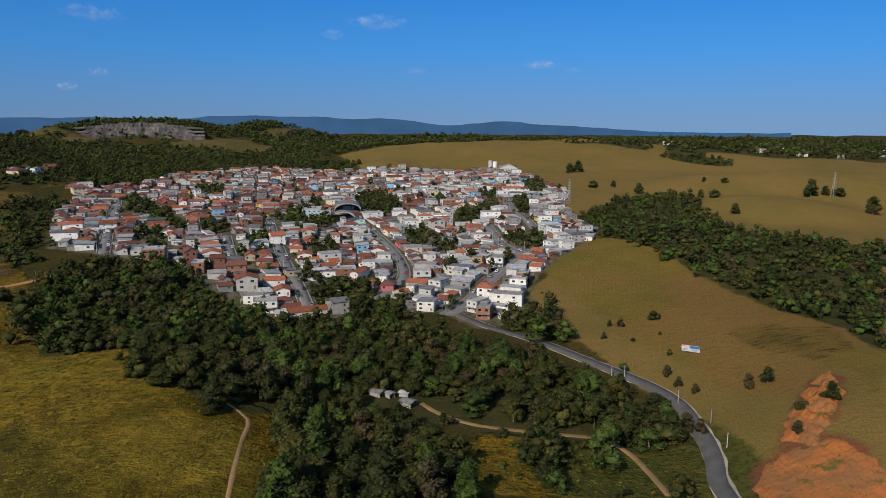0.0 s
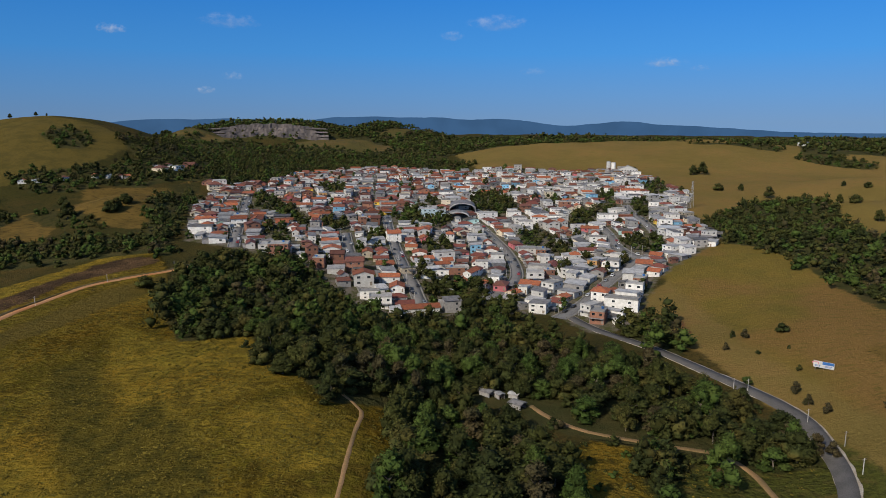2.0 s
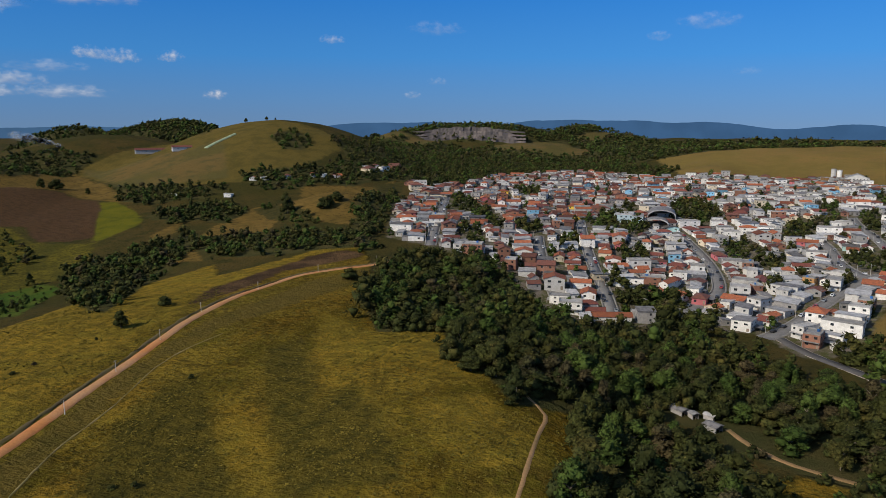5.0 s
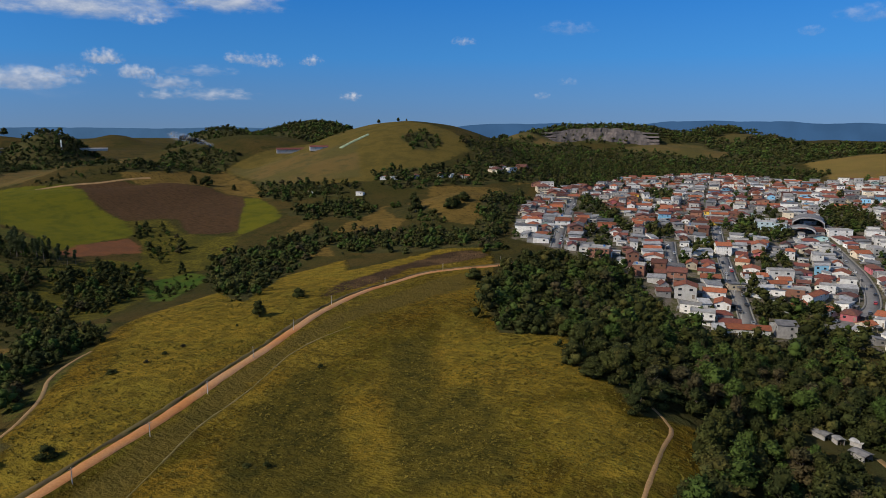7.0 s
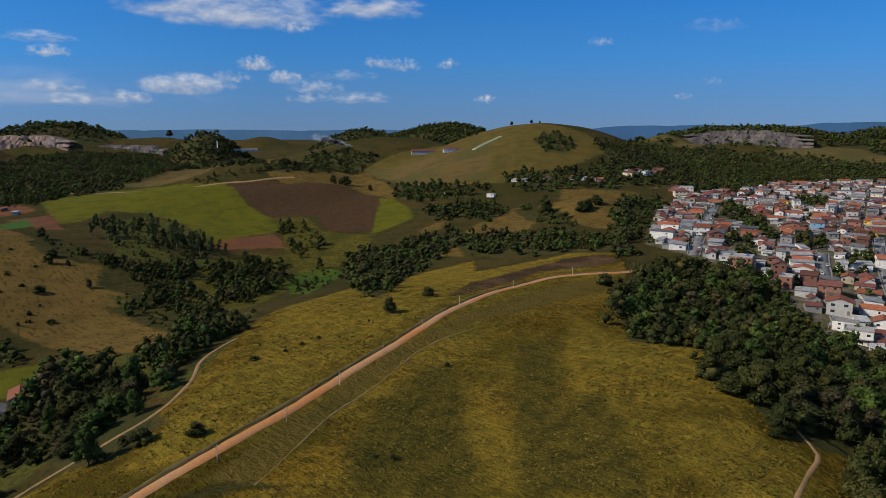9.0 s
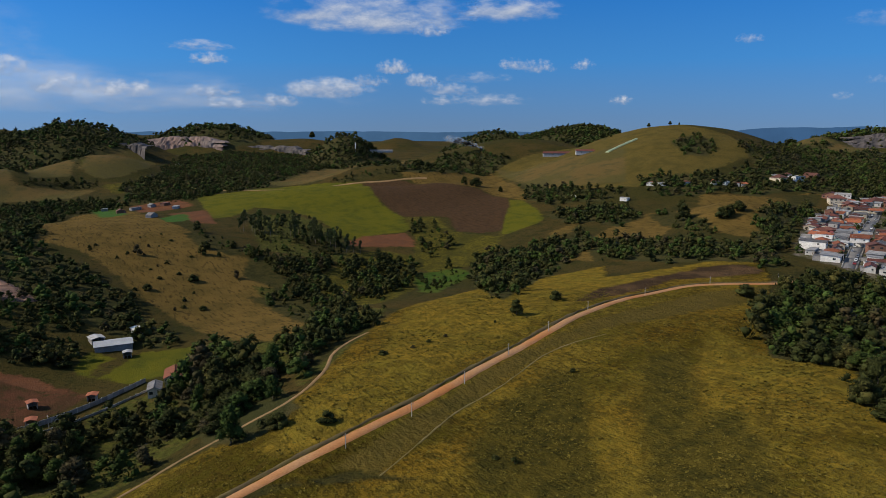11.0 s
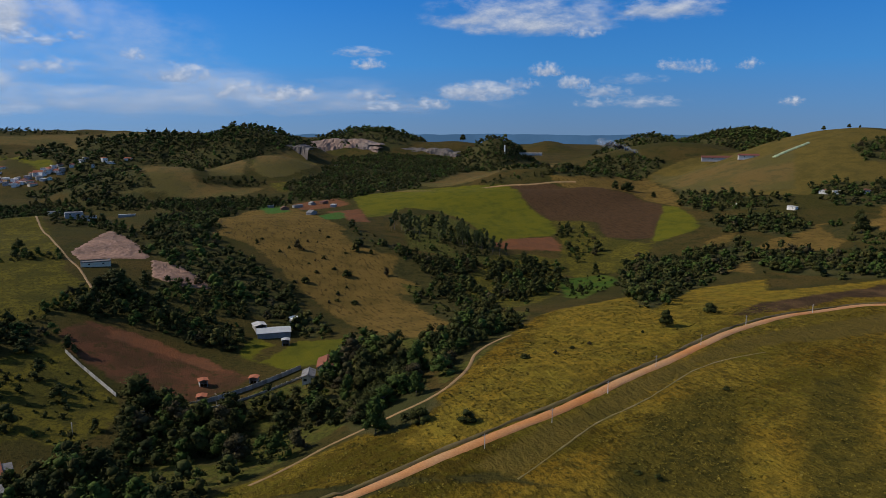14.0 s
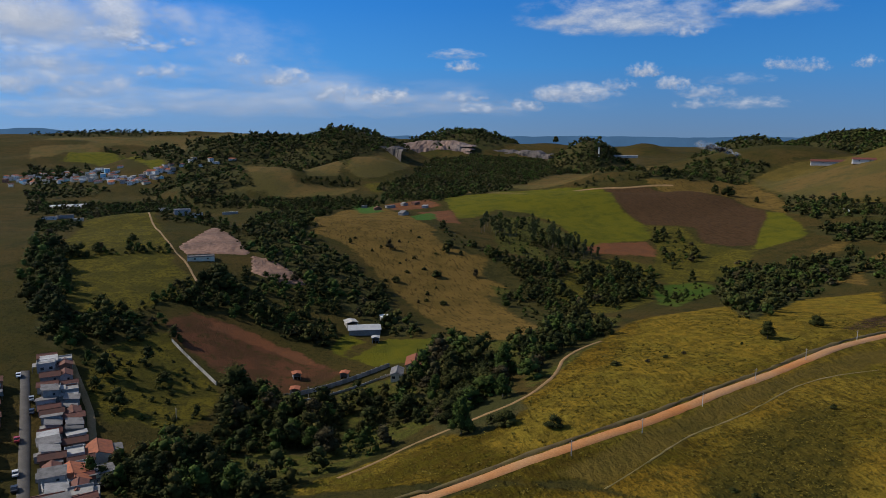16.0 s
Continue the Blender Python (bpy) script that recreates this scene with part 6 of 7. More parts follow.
def red_earth():
    m, t, p = nodes_of("eroded_red_earth")
    geo = t.nodes.new("ShaderNodeNewGeometry")
    pos = geo.outputs["Position"]
    a, f = noise_node(t, 0.12, 5, 0.65, pos), noise_node(t, 0.9, 5, 0.7, pos)
    col = mix(t, ramp(t, a, 0.38, 0.62), (0.33, 0.110, 0.031), (0.22, 0.098, 0.037))
    col = mix(t, ramp(t, f, 0.5, 0.72), col, (0.13, 0.075, 0.03))
    col = mix(t, ramp(t, noise_node(t, 0.2, 4, 0.6, pos), 0.56, 0.68), col, (0.085, 0.075, 0.02))
    link(t, col, p.inputs["Base Color"])
    p.inputs["Roughness"].default_value = 0.95
    p.inputs["Specular IOR Level"].default_value = 0.05
    bump(t, p, f, 0.8, 0.4)
    return m


MAT["red_earth"] = red_earth()
MAT["pink_earth"] = surface("cut_pinkish_earth", (0.27, 0.15, 0.10), (0.15, 0.085, 0.058), 0.05, 0.5, relief=0.5, vary=0)
eroded_patch("erosion_gully", [(95.2, 185.5), (101.5, 195.8), (115.9, 211.9), (126.9, 219.4), (121.4, 200.0), (110.3, 185.7), (99.8, 176.2)], 1.5, 0.2, "eroded red earth gully with ribs and tufts", 2)
eroded_patch("bare_slope", [(78.6, 166.9), (85.6, 178.6), (96.4, 181.5), (107.0, 179.0), (111.2, 165.7), (112, 135), (84, 135)], 0.35, 0.45, "bare orange earth slope beside the road", 7)
eroded_patch("earth_cut", [(-520, -62), (-548, -55), (-600, -42), (-572, -28), (-540, -19), (-508, -11), (-498, -14), (-500, -36), (-499, -55)], 0.5, 0.5, "levelled pinkish earth cut above the valley", 4, "pink_earth")
eroded_patch("earth_cut", [(-500, -12), (-488, 6), (-464, 17.5), (-439, 25), (-440, 5), (-458, -11)], 0.6, 0.5, "steep pinkish earth cut above the wooded gully", 5, "pink_earth")
way("dirt_track", [(-1034, -173), (-780, -122), (-635, -94), (-520, -65), (-479, -52.4), (-436, -42), (-410, -36)], (-0.9, -0.6, 0.6, 0.9), (-0.2, 0.14, 0.14, -0.2), MAT["trail"], "pale earth track between the fields", "track", 0.2)
way("dirt_track", [(-1000, 240), (-916, 276), (-868, 352), (-817, 433), (-803, 465), (-789, 497)], (-2.2, -1.7, 1.7, 2.2), (-0.2, 0.3, 0.3, -0.2), MAT["trail"], "pale earth farm track along the ridge above the fields", "track", 0.3)


# ---- woods ----
def ball(sub):
    bm = bmesh.new()
    bmesh.ops.create_icosphere(bm, subdivisions=sub, radius=1)
    v = np.array([q.co[:] for q in bm.verts])
    f = np.array([[q.index for q in g.verts] for g in bm.faces])
    bm.free()
    return v, f


BALL_1, BALL_2 = ball(1), ball(2)


def crown(rng, tall, wide, lobes, leaves, leaf, core):
    """A crown: several knobbly lobes set round the trunk, with leaf sprays standing out of them. Base of the tree at the origin."""
    bv, bf = core
    V, Fq, k = [], [], 0
    spots = []
    for i in range(lobes):
        a = i * 2.4 + rng.uniform(-0.5, 0.5)
        reach = 0.0 if i == 0 else math.sqrt(rng.uniform(0.05, 1.0))
        out = 0.36 * reach * wide
        up = 0.86 - 0.62 * reach * reach + rng.uniform(-0.12, 0.08)
        r = wide * rng.uniform(0.13, 0.22)
        c = np.array((out * math.cos(a), out * math.sin(a), up * tall - 0.1 * r))
        s = np.array((r * rng.uniform(0.9, 1.2), r * rng.uniform(0.9, 1.2), r * rng.uniform(0.7, 1.0)))
        w = bv * s * rng_array(rng, len(bv), 0.58, 1.28)[:, None] + c
        V.append(w)
        Fq.append(bf + k)
        k += len(w)
        spots.append((c, s))
    tris = np.concatenate(Fq)
    quads = []
    L = []
    for i in range(leaves):
        c, s = spots[i % lobes]
        d = np.array((rng.gauss(0, 1), rng.gauss(0, 1), rng.gauss(0.35, 1)))
        d /= np.linalg.norm(d) + 1e-6
        o = c + d * s * rng.uniform(0.85, 1.55)
        e = np.array((rng.gauss(0, 1), rng.gauss(0, 1), rng.gauss(0, 0.6)))
        e /= np.linalg.norm(e) + 1e-6
        g = np.cross(d, e)
        z = leaf * rng.uniform(0.6, 1.3)
        L += [o - e * z, o + g * z * 0.7, o + e * z + d * z * 0.5, o - g * z * 0.7]
        quads.append((k, k + 1, k + 2, k + 3))
        k += 4
    if L:
        V.append(np.array(L))
    return np.concatenate(V), tris, np.array(quads, int).reshape(-1, 4)


def rng_array(rng, n, lo, hi):
    return np.array([rng.uniform(lo, hi) for _ in range(n)])


def crown_mesh(name, data, material):
    v, t, q = data
    return mesh_of(name, v, [*map(tuple, t), *map(tuple, q)], material, True)


def trunk_shape(rng, tall, thick):
    s = Shape()
    bend = Vector((rng.uniform(-0.4, 0.4), rng.uniform(-0.4, 0.4), tall * 0.45))
    s.rod((0, 0, -0.6), bend, thick, thick * 0.7)
    for i in range(4):
        a = i * 1.7 + rng.uniform(0, 0.8)
        s.rod(bend, bend + Vector((math.cos(a) * tall * 0.2, math.sin(a) * tall * 0.2, tall * rng.uniform(0.18, 0.34))), thick * 0.55, thick * 0.2, 5)
    return s


def scatter(polys, gap, keep, rng, limit=99999):
    """Points at least gap apart (by cells) inside polygons, where keep(x, y) holds."""
    out = []
    for poly in polys:
        lo, hi = poly.min(0), poly.max(0)
        nx, ny = int((hi[0] - lo[0]) / gap) + 1, int((hi[1] - lo[1]) / gap) + 1
        i, j = np.meshgrid(np.arange(nx), np.arange(ny), indexing="ij")
        x = lo[0] + (i.ravel() + 0.5 + rng.uniform(-0.42, 0.42, i.size)) * gap
        y = lo[1] + (j.ravel() + 0.5 * (i.ravel() % 2) + rng.uniform(-0.42, 0.42, i.size)) * gap
        ok = signed(poly, x, y) > rng.uniform(-0.6, 0.3, x.size) * gap
        ok &= keep(x, y)
        out.append(np.stack([x[ok], y[ok]], 1))
    return np.concatenate(out) if out else np.zeros((0, 2))


def free_of_ways(x, y, gap=4.5):
    return line_distance(WAYS, x, y) > gap


class Heap:
    """Many copies of a few shapes joined into one mesh."""

    def __init__(self):
        self.v, self.t, self.q, self.k = [], [], [], 0

    def add(self, data, x, y, z, turn, size, flat=1.0):
        v, t, q = data
        c, s = math.cos(turn) * size, math.sin(turn) * size
        w = np.stack([v[:, 0] * c - v[:, 1] * s + x, v[:, 0] * s + v[:, 1] * c + y, v[:, 2] * size * flat + z], 1)
        self.v.append(w)
        self.t.append(t + self.k)
        if len(q):
            self.q.append(q + self.k)
        self.k += len(w)

    def make(self, name, material, label, category):
        v, t = np.concatenate(self.v), np.concatenate(self.t)
        q = np.concatenate(self.q) if self.q else np.zeros((0, 4), int)
        me = bpy.data.meshes.new(name)
        me.vertices.add(len(v))
        me.vertices.foreach_set("co", v.ravel())
        loops = np.concatenate([t.ravel(), q.ravel()])
        me.loops.add(len(loops))
        me.loops.foreach_set("vertex_index", loops)
        starts = np.concatenate([np.arange(len(t)) * 3, len(t) * 3 + np.arange(len(q)) * 4])
        me.polygons.add(len(starts))
        me.polygons.foreach_set("loop_start", starts)
        me.materials.append(material)
        me.update(calc_edges=True)
        me.shade_smooth()
        return tagged(new(name, me), label, category, kind="stuff")


TREES = []
CLEARINGS = ((-11.4, 226.2), (-20.0, 233.1))


def build_woods():
    rng, nrng = random.Random(5), np.random.default_rng(5)
    near = [crown(rng, rng.uniform(7, 10), rng.uniform(6.5, 9), 13, 900, 0.40, BALL_2) for _ in range(7)]
    trunks = [trunk_shape(rng, 8.5, 0.22).mesh("trunk", MAT["bark"]) for _ in range(7)]
    mats = [MAT["leaf"]] * 4 + [MAT["leaf_fresh"]] * 2 + [MAT["leaf_dry"]]
    crowns = [crown_mesh("crown", d, m) for d, m in zip(near, mats)]
    middle = [crown(rng, rng.uniform(7, 10), rng.uniform(6.5, 9.5), 8, 190, 0.58, BALL_1) for _ in range(8)]
    far = [crown(rng, rng.uniform(6.5, 9), rng.uniform(8, 11), 5, 44, 0.95, BALL_1) for _ in range(8)]
    remote = [crown(rng, rng.uniform(6.5, 9), rng.uniform(9, 12), 3, 14, 1.6, BALL_1) for _ in range(8)]
    wood = AREAS["wood"] + AREAS["towntree"]
    size = [np.hypot(*p.mean(0)) for p in wood]

    def keep(x, y):
        return (cover("lea", x, y) < -2) & (line_distance([TRAIL_L], x, y) > 8.5) & free_of_ways(x, y) & (np.hypot(x, y) > 120) & (LOT_DISTANCE(x, y) > 0) & np.all([np.hypot(x - q[0] * 0.97, y - q[1] * 0.97) > 12 for q in CLEARINGS], axis=0)

    close = [p for p, d in zip(wood, size) if d < 470]
    pts = scatter(close, 7.4, keep, nrng)
    pts = pts[nrng.random(len(pts)) < 0.93]
    pts = pts[np.argsort(np.hypot(pts[:, 0], pts[:, 1]))]
    labels = ["dense dark green broadleaf tree in the valley wood"] * 4 + ["fresh green broadleaf tree in the valley wood"] * 2 + ["half-bare brownish tree in the valley wood"]
    protos = []
    for i in range(7):
        root = new("tree")
        tagged(root, labels[i], "tree", "trees of the valley wood")
        part("trunk", trunks[i], None, root)
        part("crown", crowns[i], None, root)
        protos.append(root)
    used = set()
    for k, (x, y) in enumerate(pts[:290]):
        i = rng.choice((0, 1, 2, 3, 0, 1, 2, 3, 4, 5, 6))
        m = pose(x, y, level(x, y) - 0.3, 0, 0, rng.uniform(0, 360)) @ Matrix.Diagonal((*[rng.uniform(0.75, 1.4)] * 2, rng.uniform(0.65, 1.35), 1))
        if i in used:
            copy_thing(protos[i], m).matrix_basis = m
        used.add(i)
        protos[i].matrix_basis = protos[i].matrix_basis if len(used) and protos[i].matrix_basis.translation.length else m
    TREES.extend(protos)
    heaps = {key: Heap() for key in ("leaf", "leaf_fresh", "leaf_dry")}

    def sow(points, shapes, lo, hi, sink=0.5):
        zs = height(points[:, 0], points[:, 1])
        for (x, y), z in zip(points, zs):
            key = rng.choices(("leaf", "leaf_fresh", "leaf_dry"), (70, 25, 5))[0]
            heaps[key].add(rng.choice(shapes), x, y, z - sink, rng.uniform(0, 6.3), rng.uniform(lo, hi), rng.uniform(0.8, 1.15))

    sow(pts[290:], middle, 0.8, 1.55)
    bush = [crown(rng, rng.uniform(2.2, 3.4), rng.uniform(3.2, 4.6), 5, 70, 0.36, BALL_1) for _ in range(6)]
    under = scatter(close, 9.0, keep, nrng)
    under = under[np.hypot(under[:, 0], under[:, 1]) < 330]
    sow(under, bush, 0.8, 1.4, 0.6)
    # bushes and small trees spread over the rough ground
    pts = scatter(AREAS["scrub"] + AREAS["bushy"], 7.0, keep, nrng)
    pts = pts[nrng.random(len(pts)) < 0.7]
    sow(pts, bush + bush + middle[:3], 0.35, 1.1, 0.8)
    # looser growth of small trees over the slopes
    for lo, hi, gap, least, most in ((0, 330, 4.3, 0.6, 1.25), (330, 520, 5.2, 0.5, 1.1), (520, 9999, 8.0, 0.5, 1.0)):
        polys = [p for p in AREAS["thicket"] if lo <= np.hypot(*p.mean(0)) < hi]
        pts = scatter(polys, gap, lambda x, y: keep(x, y) & (cover("dry", x, y) < rng.uniform(-2, 2)), nrng)
        patch = np.sin(pts[:, 0] / 11 + 2 * np.sin(pts[:, 1] / 17)) + np.sin(pts[:, 1] / 8 - pts[:, 0] / 19)
        pts = pts[nrng.random(len(pts)) < 0.75 + 0.23 * (patch > 0)]
        sow(pts, bush + middle, least, most, 0.6)
    tx, ty = nrng.uniform(-370, 140, 2600), nrng.uniform(320, 1040, 2600)
    ok = cover("town", tx, ty) > 2
    tx, ty = tx[ok], ty[ok]
    ok = (LOT_DISTANCE(tx, ty) > -1.3) & free_of_ways(tx, ty, 5.0)
    pts = np.stack([tx[ok], ty[ok]], 1)[:620]
    sow(pts, bush + middle[:3], 0.5, 1.0, 0.4)
    names = {"leaf": "dense dark green trees and bushes of the valleys", "leaf_fresh": "fresh green trees scattered through the valleys", "leaf_dry": "half-bare brownish trees among the green ones"}
    for key, h in heaps.items():
        h.make("valley_wood", MAT[key], names[key], "wood")
        heaps[key] = Heap()
    total = 0
    for lo, hi, gap, grow in ((470, 800, 9.0, 1.05), (800, 1300, 10.0, 1.05), (1300, 1750, 14.0, 1.25), (1750, 9999, 22.0, 1.8)):
        polys = [p for p, d in zip(wood, size) if lo <= d < hi]
        if polys:
            pts = scatter(polys, gap, keep, nrng)
            total += len(pts)
            sow(pts, far if lo < 1300 else remote, 0.6 * grow, 1.15 * grow, 1.2)
    for key, h in heaps.items():
        h.make("far_wood", MAT[key], names[key].replace("valleys", "distant slopes"), "wood")
    return total


print("far trees", build_woods())


# ---- trees that stand by themselves ----
def lone(at, size, i=0, tall=1.0, label="", group=""):
    x, y = at
    t = copy_thing(TREES[i], pose(x, y, level(x, y) - 0.2, 0, 0, (x * 37 + y * 11) % 360))
    t.matrix_basis = t.matrix_basis @ Matrix.Diagonal((size, size, size * tall, 1))
    t["label"] = label or "lone dark green tree standing in the grass"
    t["group"] = group or "lone trees"
    return t


for at, size, i in (
    ((-244.8, 202.9), 0.95, 1), ((-260.8, 241.6), 0.55, 2), ((-256.3, 238.3), 0.42, 0), ((-210.8, 328.2), 0.8, 2),
    ((96.6, 310.8), 0.75, 2), ((76.0, 308.8), 0.6, 1), ((80.4, 306.1), 0.6, 6), ((70.0, 293.3), 0.45, 6), ((69.9, 259.3), 0.9, 4), ((108.2, 222.6), 0.85, 3), ((102.6, 223.6), 0.7, 6),
    ((93.2, 289.9), 0.35, 1), ((81.0, 287.3), 0.3, 2), ((90.2, 267.2), 0.35, 0), ((85.0, 240.4), 0.55, 6), ((84.0, 250.3), 0.6, 6), ((88.4, 232.8), 0.5, 6),
    ((114.2, 195.6), 0.75, 0), ((105.9, 195.1), 0.6, 2), ((99.5, 184.9), 0.6, 6), ((77.7, 209.6), 0.85, 6), ((80.6, 205.3), 0.7, 6), ((-65.6, 188.4), 0.5, 0),
    ((180, 1004), 1.7, 1), ((193, 1011), 1.4, 0), ((180, 843), 1.0, 2), ((203, 838), 1.0, 1), ((217, 779), 1.2, 3), ((292, 789), 0.7, 1), ((305, 763), 0.7, 2),
    ((356, 680), 1.4, 0), ((370, 680), 1.2, 1), ((381, 676), 1.0, 2), ((376, 612), 1.5, 3), ((246, 670), 1.0, 1), ((-42, 1836), 2.2, 0), ((256, 662), 0.9, 2), ((255, 610), 1.2, 1),
    ((-530, 136), 1.0, 1), ((-535, 92), 0.7, 6), ((-475, 115), 0.6, 2), ((-475, 144), 0.5, 6), ((-428, 154), 0.5, 3), ((-374.2, 150.9), 0.4, 1), ((-464, 84), 0.5, 2),
    ((-244.0, 31.0), 0.7, 1), ((-429.5, -29.6), 1.5, 2), ((-424.4, -37.1), 1.2, 1), ((-421.6, 34.3), 0.5, 3),
    ((-346, 509), 1.2, 1), ((-349, 504), 1.1, 2), ((-382, 497), 1.2, 0), ((-718, 507), 1.3, 1), ((-709, 518), 1.3, 2), ((-673, 529), 0.9, 1), ((-688, 807), 0.6, 3), ((-664, 823), 0.55, 3), ((-650, 825), 0.45, 1),
    ((-544, 142), 0.7, 2), ((-522, 146), 0.5, 1), ((-1727, 737), 1.8, 3), ((-346, 503), 1.3, 1), ((-348, 523), 1.0, 2), ((-409, 529), 1.0, 0)):
    lone(at, size * (0.65 if at[0] > 65 and at[1] < 315 else 1), i)


for at, wide, low, i in (((-190.6, 83.4), 0.55, 0.62, 0), ((-235.6, 127.7), 0.32, 0.7, 2), ((-234.9, 141.0), 0.26, 0.45, 6), ((-238.3, 150.8), 0.28, 0.45, 3), ((-241.2, 160.9), 0.26, 0.45, 6), ((-243.1, 189.1), 0.2, 0.8, 1), ((-138.5, 115.0), 0.24, 0.6, 0), ((-143.3, 112.2), 0.2, 0.6, 2), ((-177.1, 173.6), 0.28, 0.6, 3)):
    lone(at, wide, i, low, "low spreading dark bush in the meadow grass", "meadow bushes")


lone((-285.6, -14.4), 1.5, 0, 0.85, "broad dark green tree beside the bare clay lot")


brng = random.Random(12)
corner, side, down = (-608, 60), (-590, 126), (-412.9, 132.1)
for k in range(26):
    u, w = brng.random(), brng.random()
    x = corner[0] + (side[0] - corner[0]) * u + (down[0] - side[0]) * w
    y = corner[1] + (side[1] - corner[1]) * u + (down[1] - side[1]) * w
    lone((x, y), brng.uniform(0.16, 0.4), brng.choice((0, 2, 3, 6)), 0.8, "small dark bush on the dry hillside", "hillside bushes")


def slender_tree(name, tall, seed):
    """A tall thin eucalyptus: long bare stem, small broken tufts of leaves up its upper half."""
    rng = random.Random(seed)
    root = tagged(new(name), "tall slender eucalyptus with a thin broken crown", "tree", "eucalyptus row")
    part("trunk", Shape().rod((0, 0, -0.6), (0.3, 0.2, tall * 0.9), 0.2, 0.06, 6), MAT["bark"], root)
    vs, ts, qs, n = [], [], [], 0
    for k in range(9):
        u = 0.42 + 0.58 * (k + rng.random()) / 9
        r, a = rng.uniform(0.3, 1.7), rng.uniform(0, 6.3)
        v, t, q = crown(rng, rng.uniform(1.8, 3.0), rng.uniform(3.0, 5.4), 3, 90, 0.42, BALL_1)
        vs.append(v + np.array((r * math.cos(a), r * math.sin(a), tall * u - 1.6)))
        ts.append(t + n)
        if len(q):
            qs.append(q + n)
        n += len(v)
    data = (np.concatenate(vs), np.concatenate(ts), np.concatenate(qs) if qs else np.zeros((0, 4), int))
    part("crown", crown_mesh("crown", data, MAT["leaf_grey"]), None, root)
    return root


row = [slender_tree("eucalyptus", 14 + 2 * k, 40 + k) for k in range(4)]
erng = random.Random(2)
for k in range(44):
    u = erng.random()
    a, b = (-616, 196), (-538, 263)
    x, y = a[0] + (b[0] - a[0]) * u + erng.gauss(0, 12), a[1] + (b[1] - a[1]) * u + erng.gauss(0, 12)
    m = pose(x, y, level(x, y), 0, 0, erng.uniform(0, 360)) @ Matrix.Scale(erng.uniform(0.6, 0.95), 4)
    if k < 4:
        row[k].matrix_basis = m
    else:
        copy_thing(row[k % 4], m).matrix_basis = m


def palm(at, tall):
    root = tagged(new("palm_tree"), "tall palm with a round head of drooping fronds", "palm", "palms")
    part("trunk", Shape().rod((0, 0, -0.5), (0.2, 0, tall), 0.22, 0.15, 8), MAT["bark"], root)
    for k in range(16):
        a = k * 2.4
        up = 0.9 - 0.09 * k
        s = Shape()
        v = []
        for i in range(6):
            u = i / 5
            r, z = 2.9 * u, tall + up * 1.6 * u - 2.6 * u * u * (0.5 + 0.05 * k)
            wv = 0.42 * math.sin(math.pi * min(1, u + 0.12))
            for e in (-1, 1):
                v.append((0.2 + r * math.cos(a) - e * wv * math.sin(a), r * math.sin(a) + e * wv * math.cos(a), z - 0.12 * abs(e)))
        s.add(v, [(2 * i, 2 * i + 1, 2 * i + 3, 2 * i + 2) for i in range(5)])
        part("frond", s, MAT["leaf_fresh"], root)
    x, y = at
    root.matrix_basis = pose(x, y, level(x, y), 0, 0, 0)


palm((-85.6, 408.1), 10)
palm((-95, 443), 8)
palm((-24.0, 353.2), 7)
palm((-118, 522), 8)


def meadow_tufts():
    """Coarse grass clumps over the near ridge."""
    nrng = np.random.default_rng(9)
    rng = random.Random(9)
    tufts = []
    for k in range(8):
        v, q = [], []
        for j in range(7):
            a = rng.uniform(0, 6.3)
            x, y, h, w = rng.uniform(-0.5, 0.5), rng.uniform(-0.5, 0.5), rng.uniform(0.15, 0.34), rng.uniform(0.2, 0.5)
            lx, ly = rng.uniform(-0.6, 0.6), rng.uniform(-0.6, 0.6)
            c, s = math.cos(a) * w, math.sin(a) * w
            n = len(v)
            v += [(x - c, y - s, -0.1), (x + c, y + s, -0.1), (x + lx + c * 0.6, y + ly + s * 0.6, h), (x + lx - c * 0.6, y + ly - s * 0.6, h)]
            q.append((n, n + 1, n + 2, n + 3))
        tufts.append((np.array(v), np.zeros((0, 3), int), np.array(q)))
    pts = scatter(AREAS["meadow"], 1.9, lambda x, y: free_of_ways(x, y, 3.4) & (cover("wood", x, y) < 0) & (cover("mown", x, y) < -1) & (np.hypot(x, y) < 400), nrng)
    patch = np.sin(pts[:, 0] / 13 + 2 * np.sin(pts[:, 1] / 19)) + np.sin(pts[:, 1] / 9 - pts[:, 0] / 23)
    pts = pts[(nrng.random(len(pts)) < 0.2 + 0.3 * (patch > 0))]
    heap = Heap()
    for (x, y), z in zip(pts, height(pts[:, 0], pts[:, 1])):
        heap.add(rng.choice(tufts), x, y, z, rng.uniform(0, 6.3), rng.uniform(0.5, 1.15), rng.uniform(0.5, 0.9))
    heap.make("grass", MAT["tuft"], "coarse yellow-green grass clumps of the meadow", "grass")
    return len(pts)


MAT["tuft"] = foliage("dry_grass", (0.125, 0.094, 0.016), (0.088, 0.072, 0.012), (0.145, 0.108, 0.020), least=0.8, most=1.2)
print("tufts", meadow_tufts())



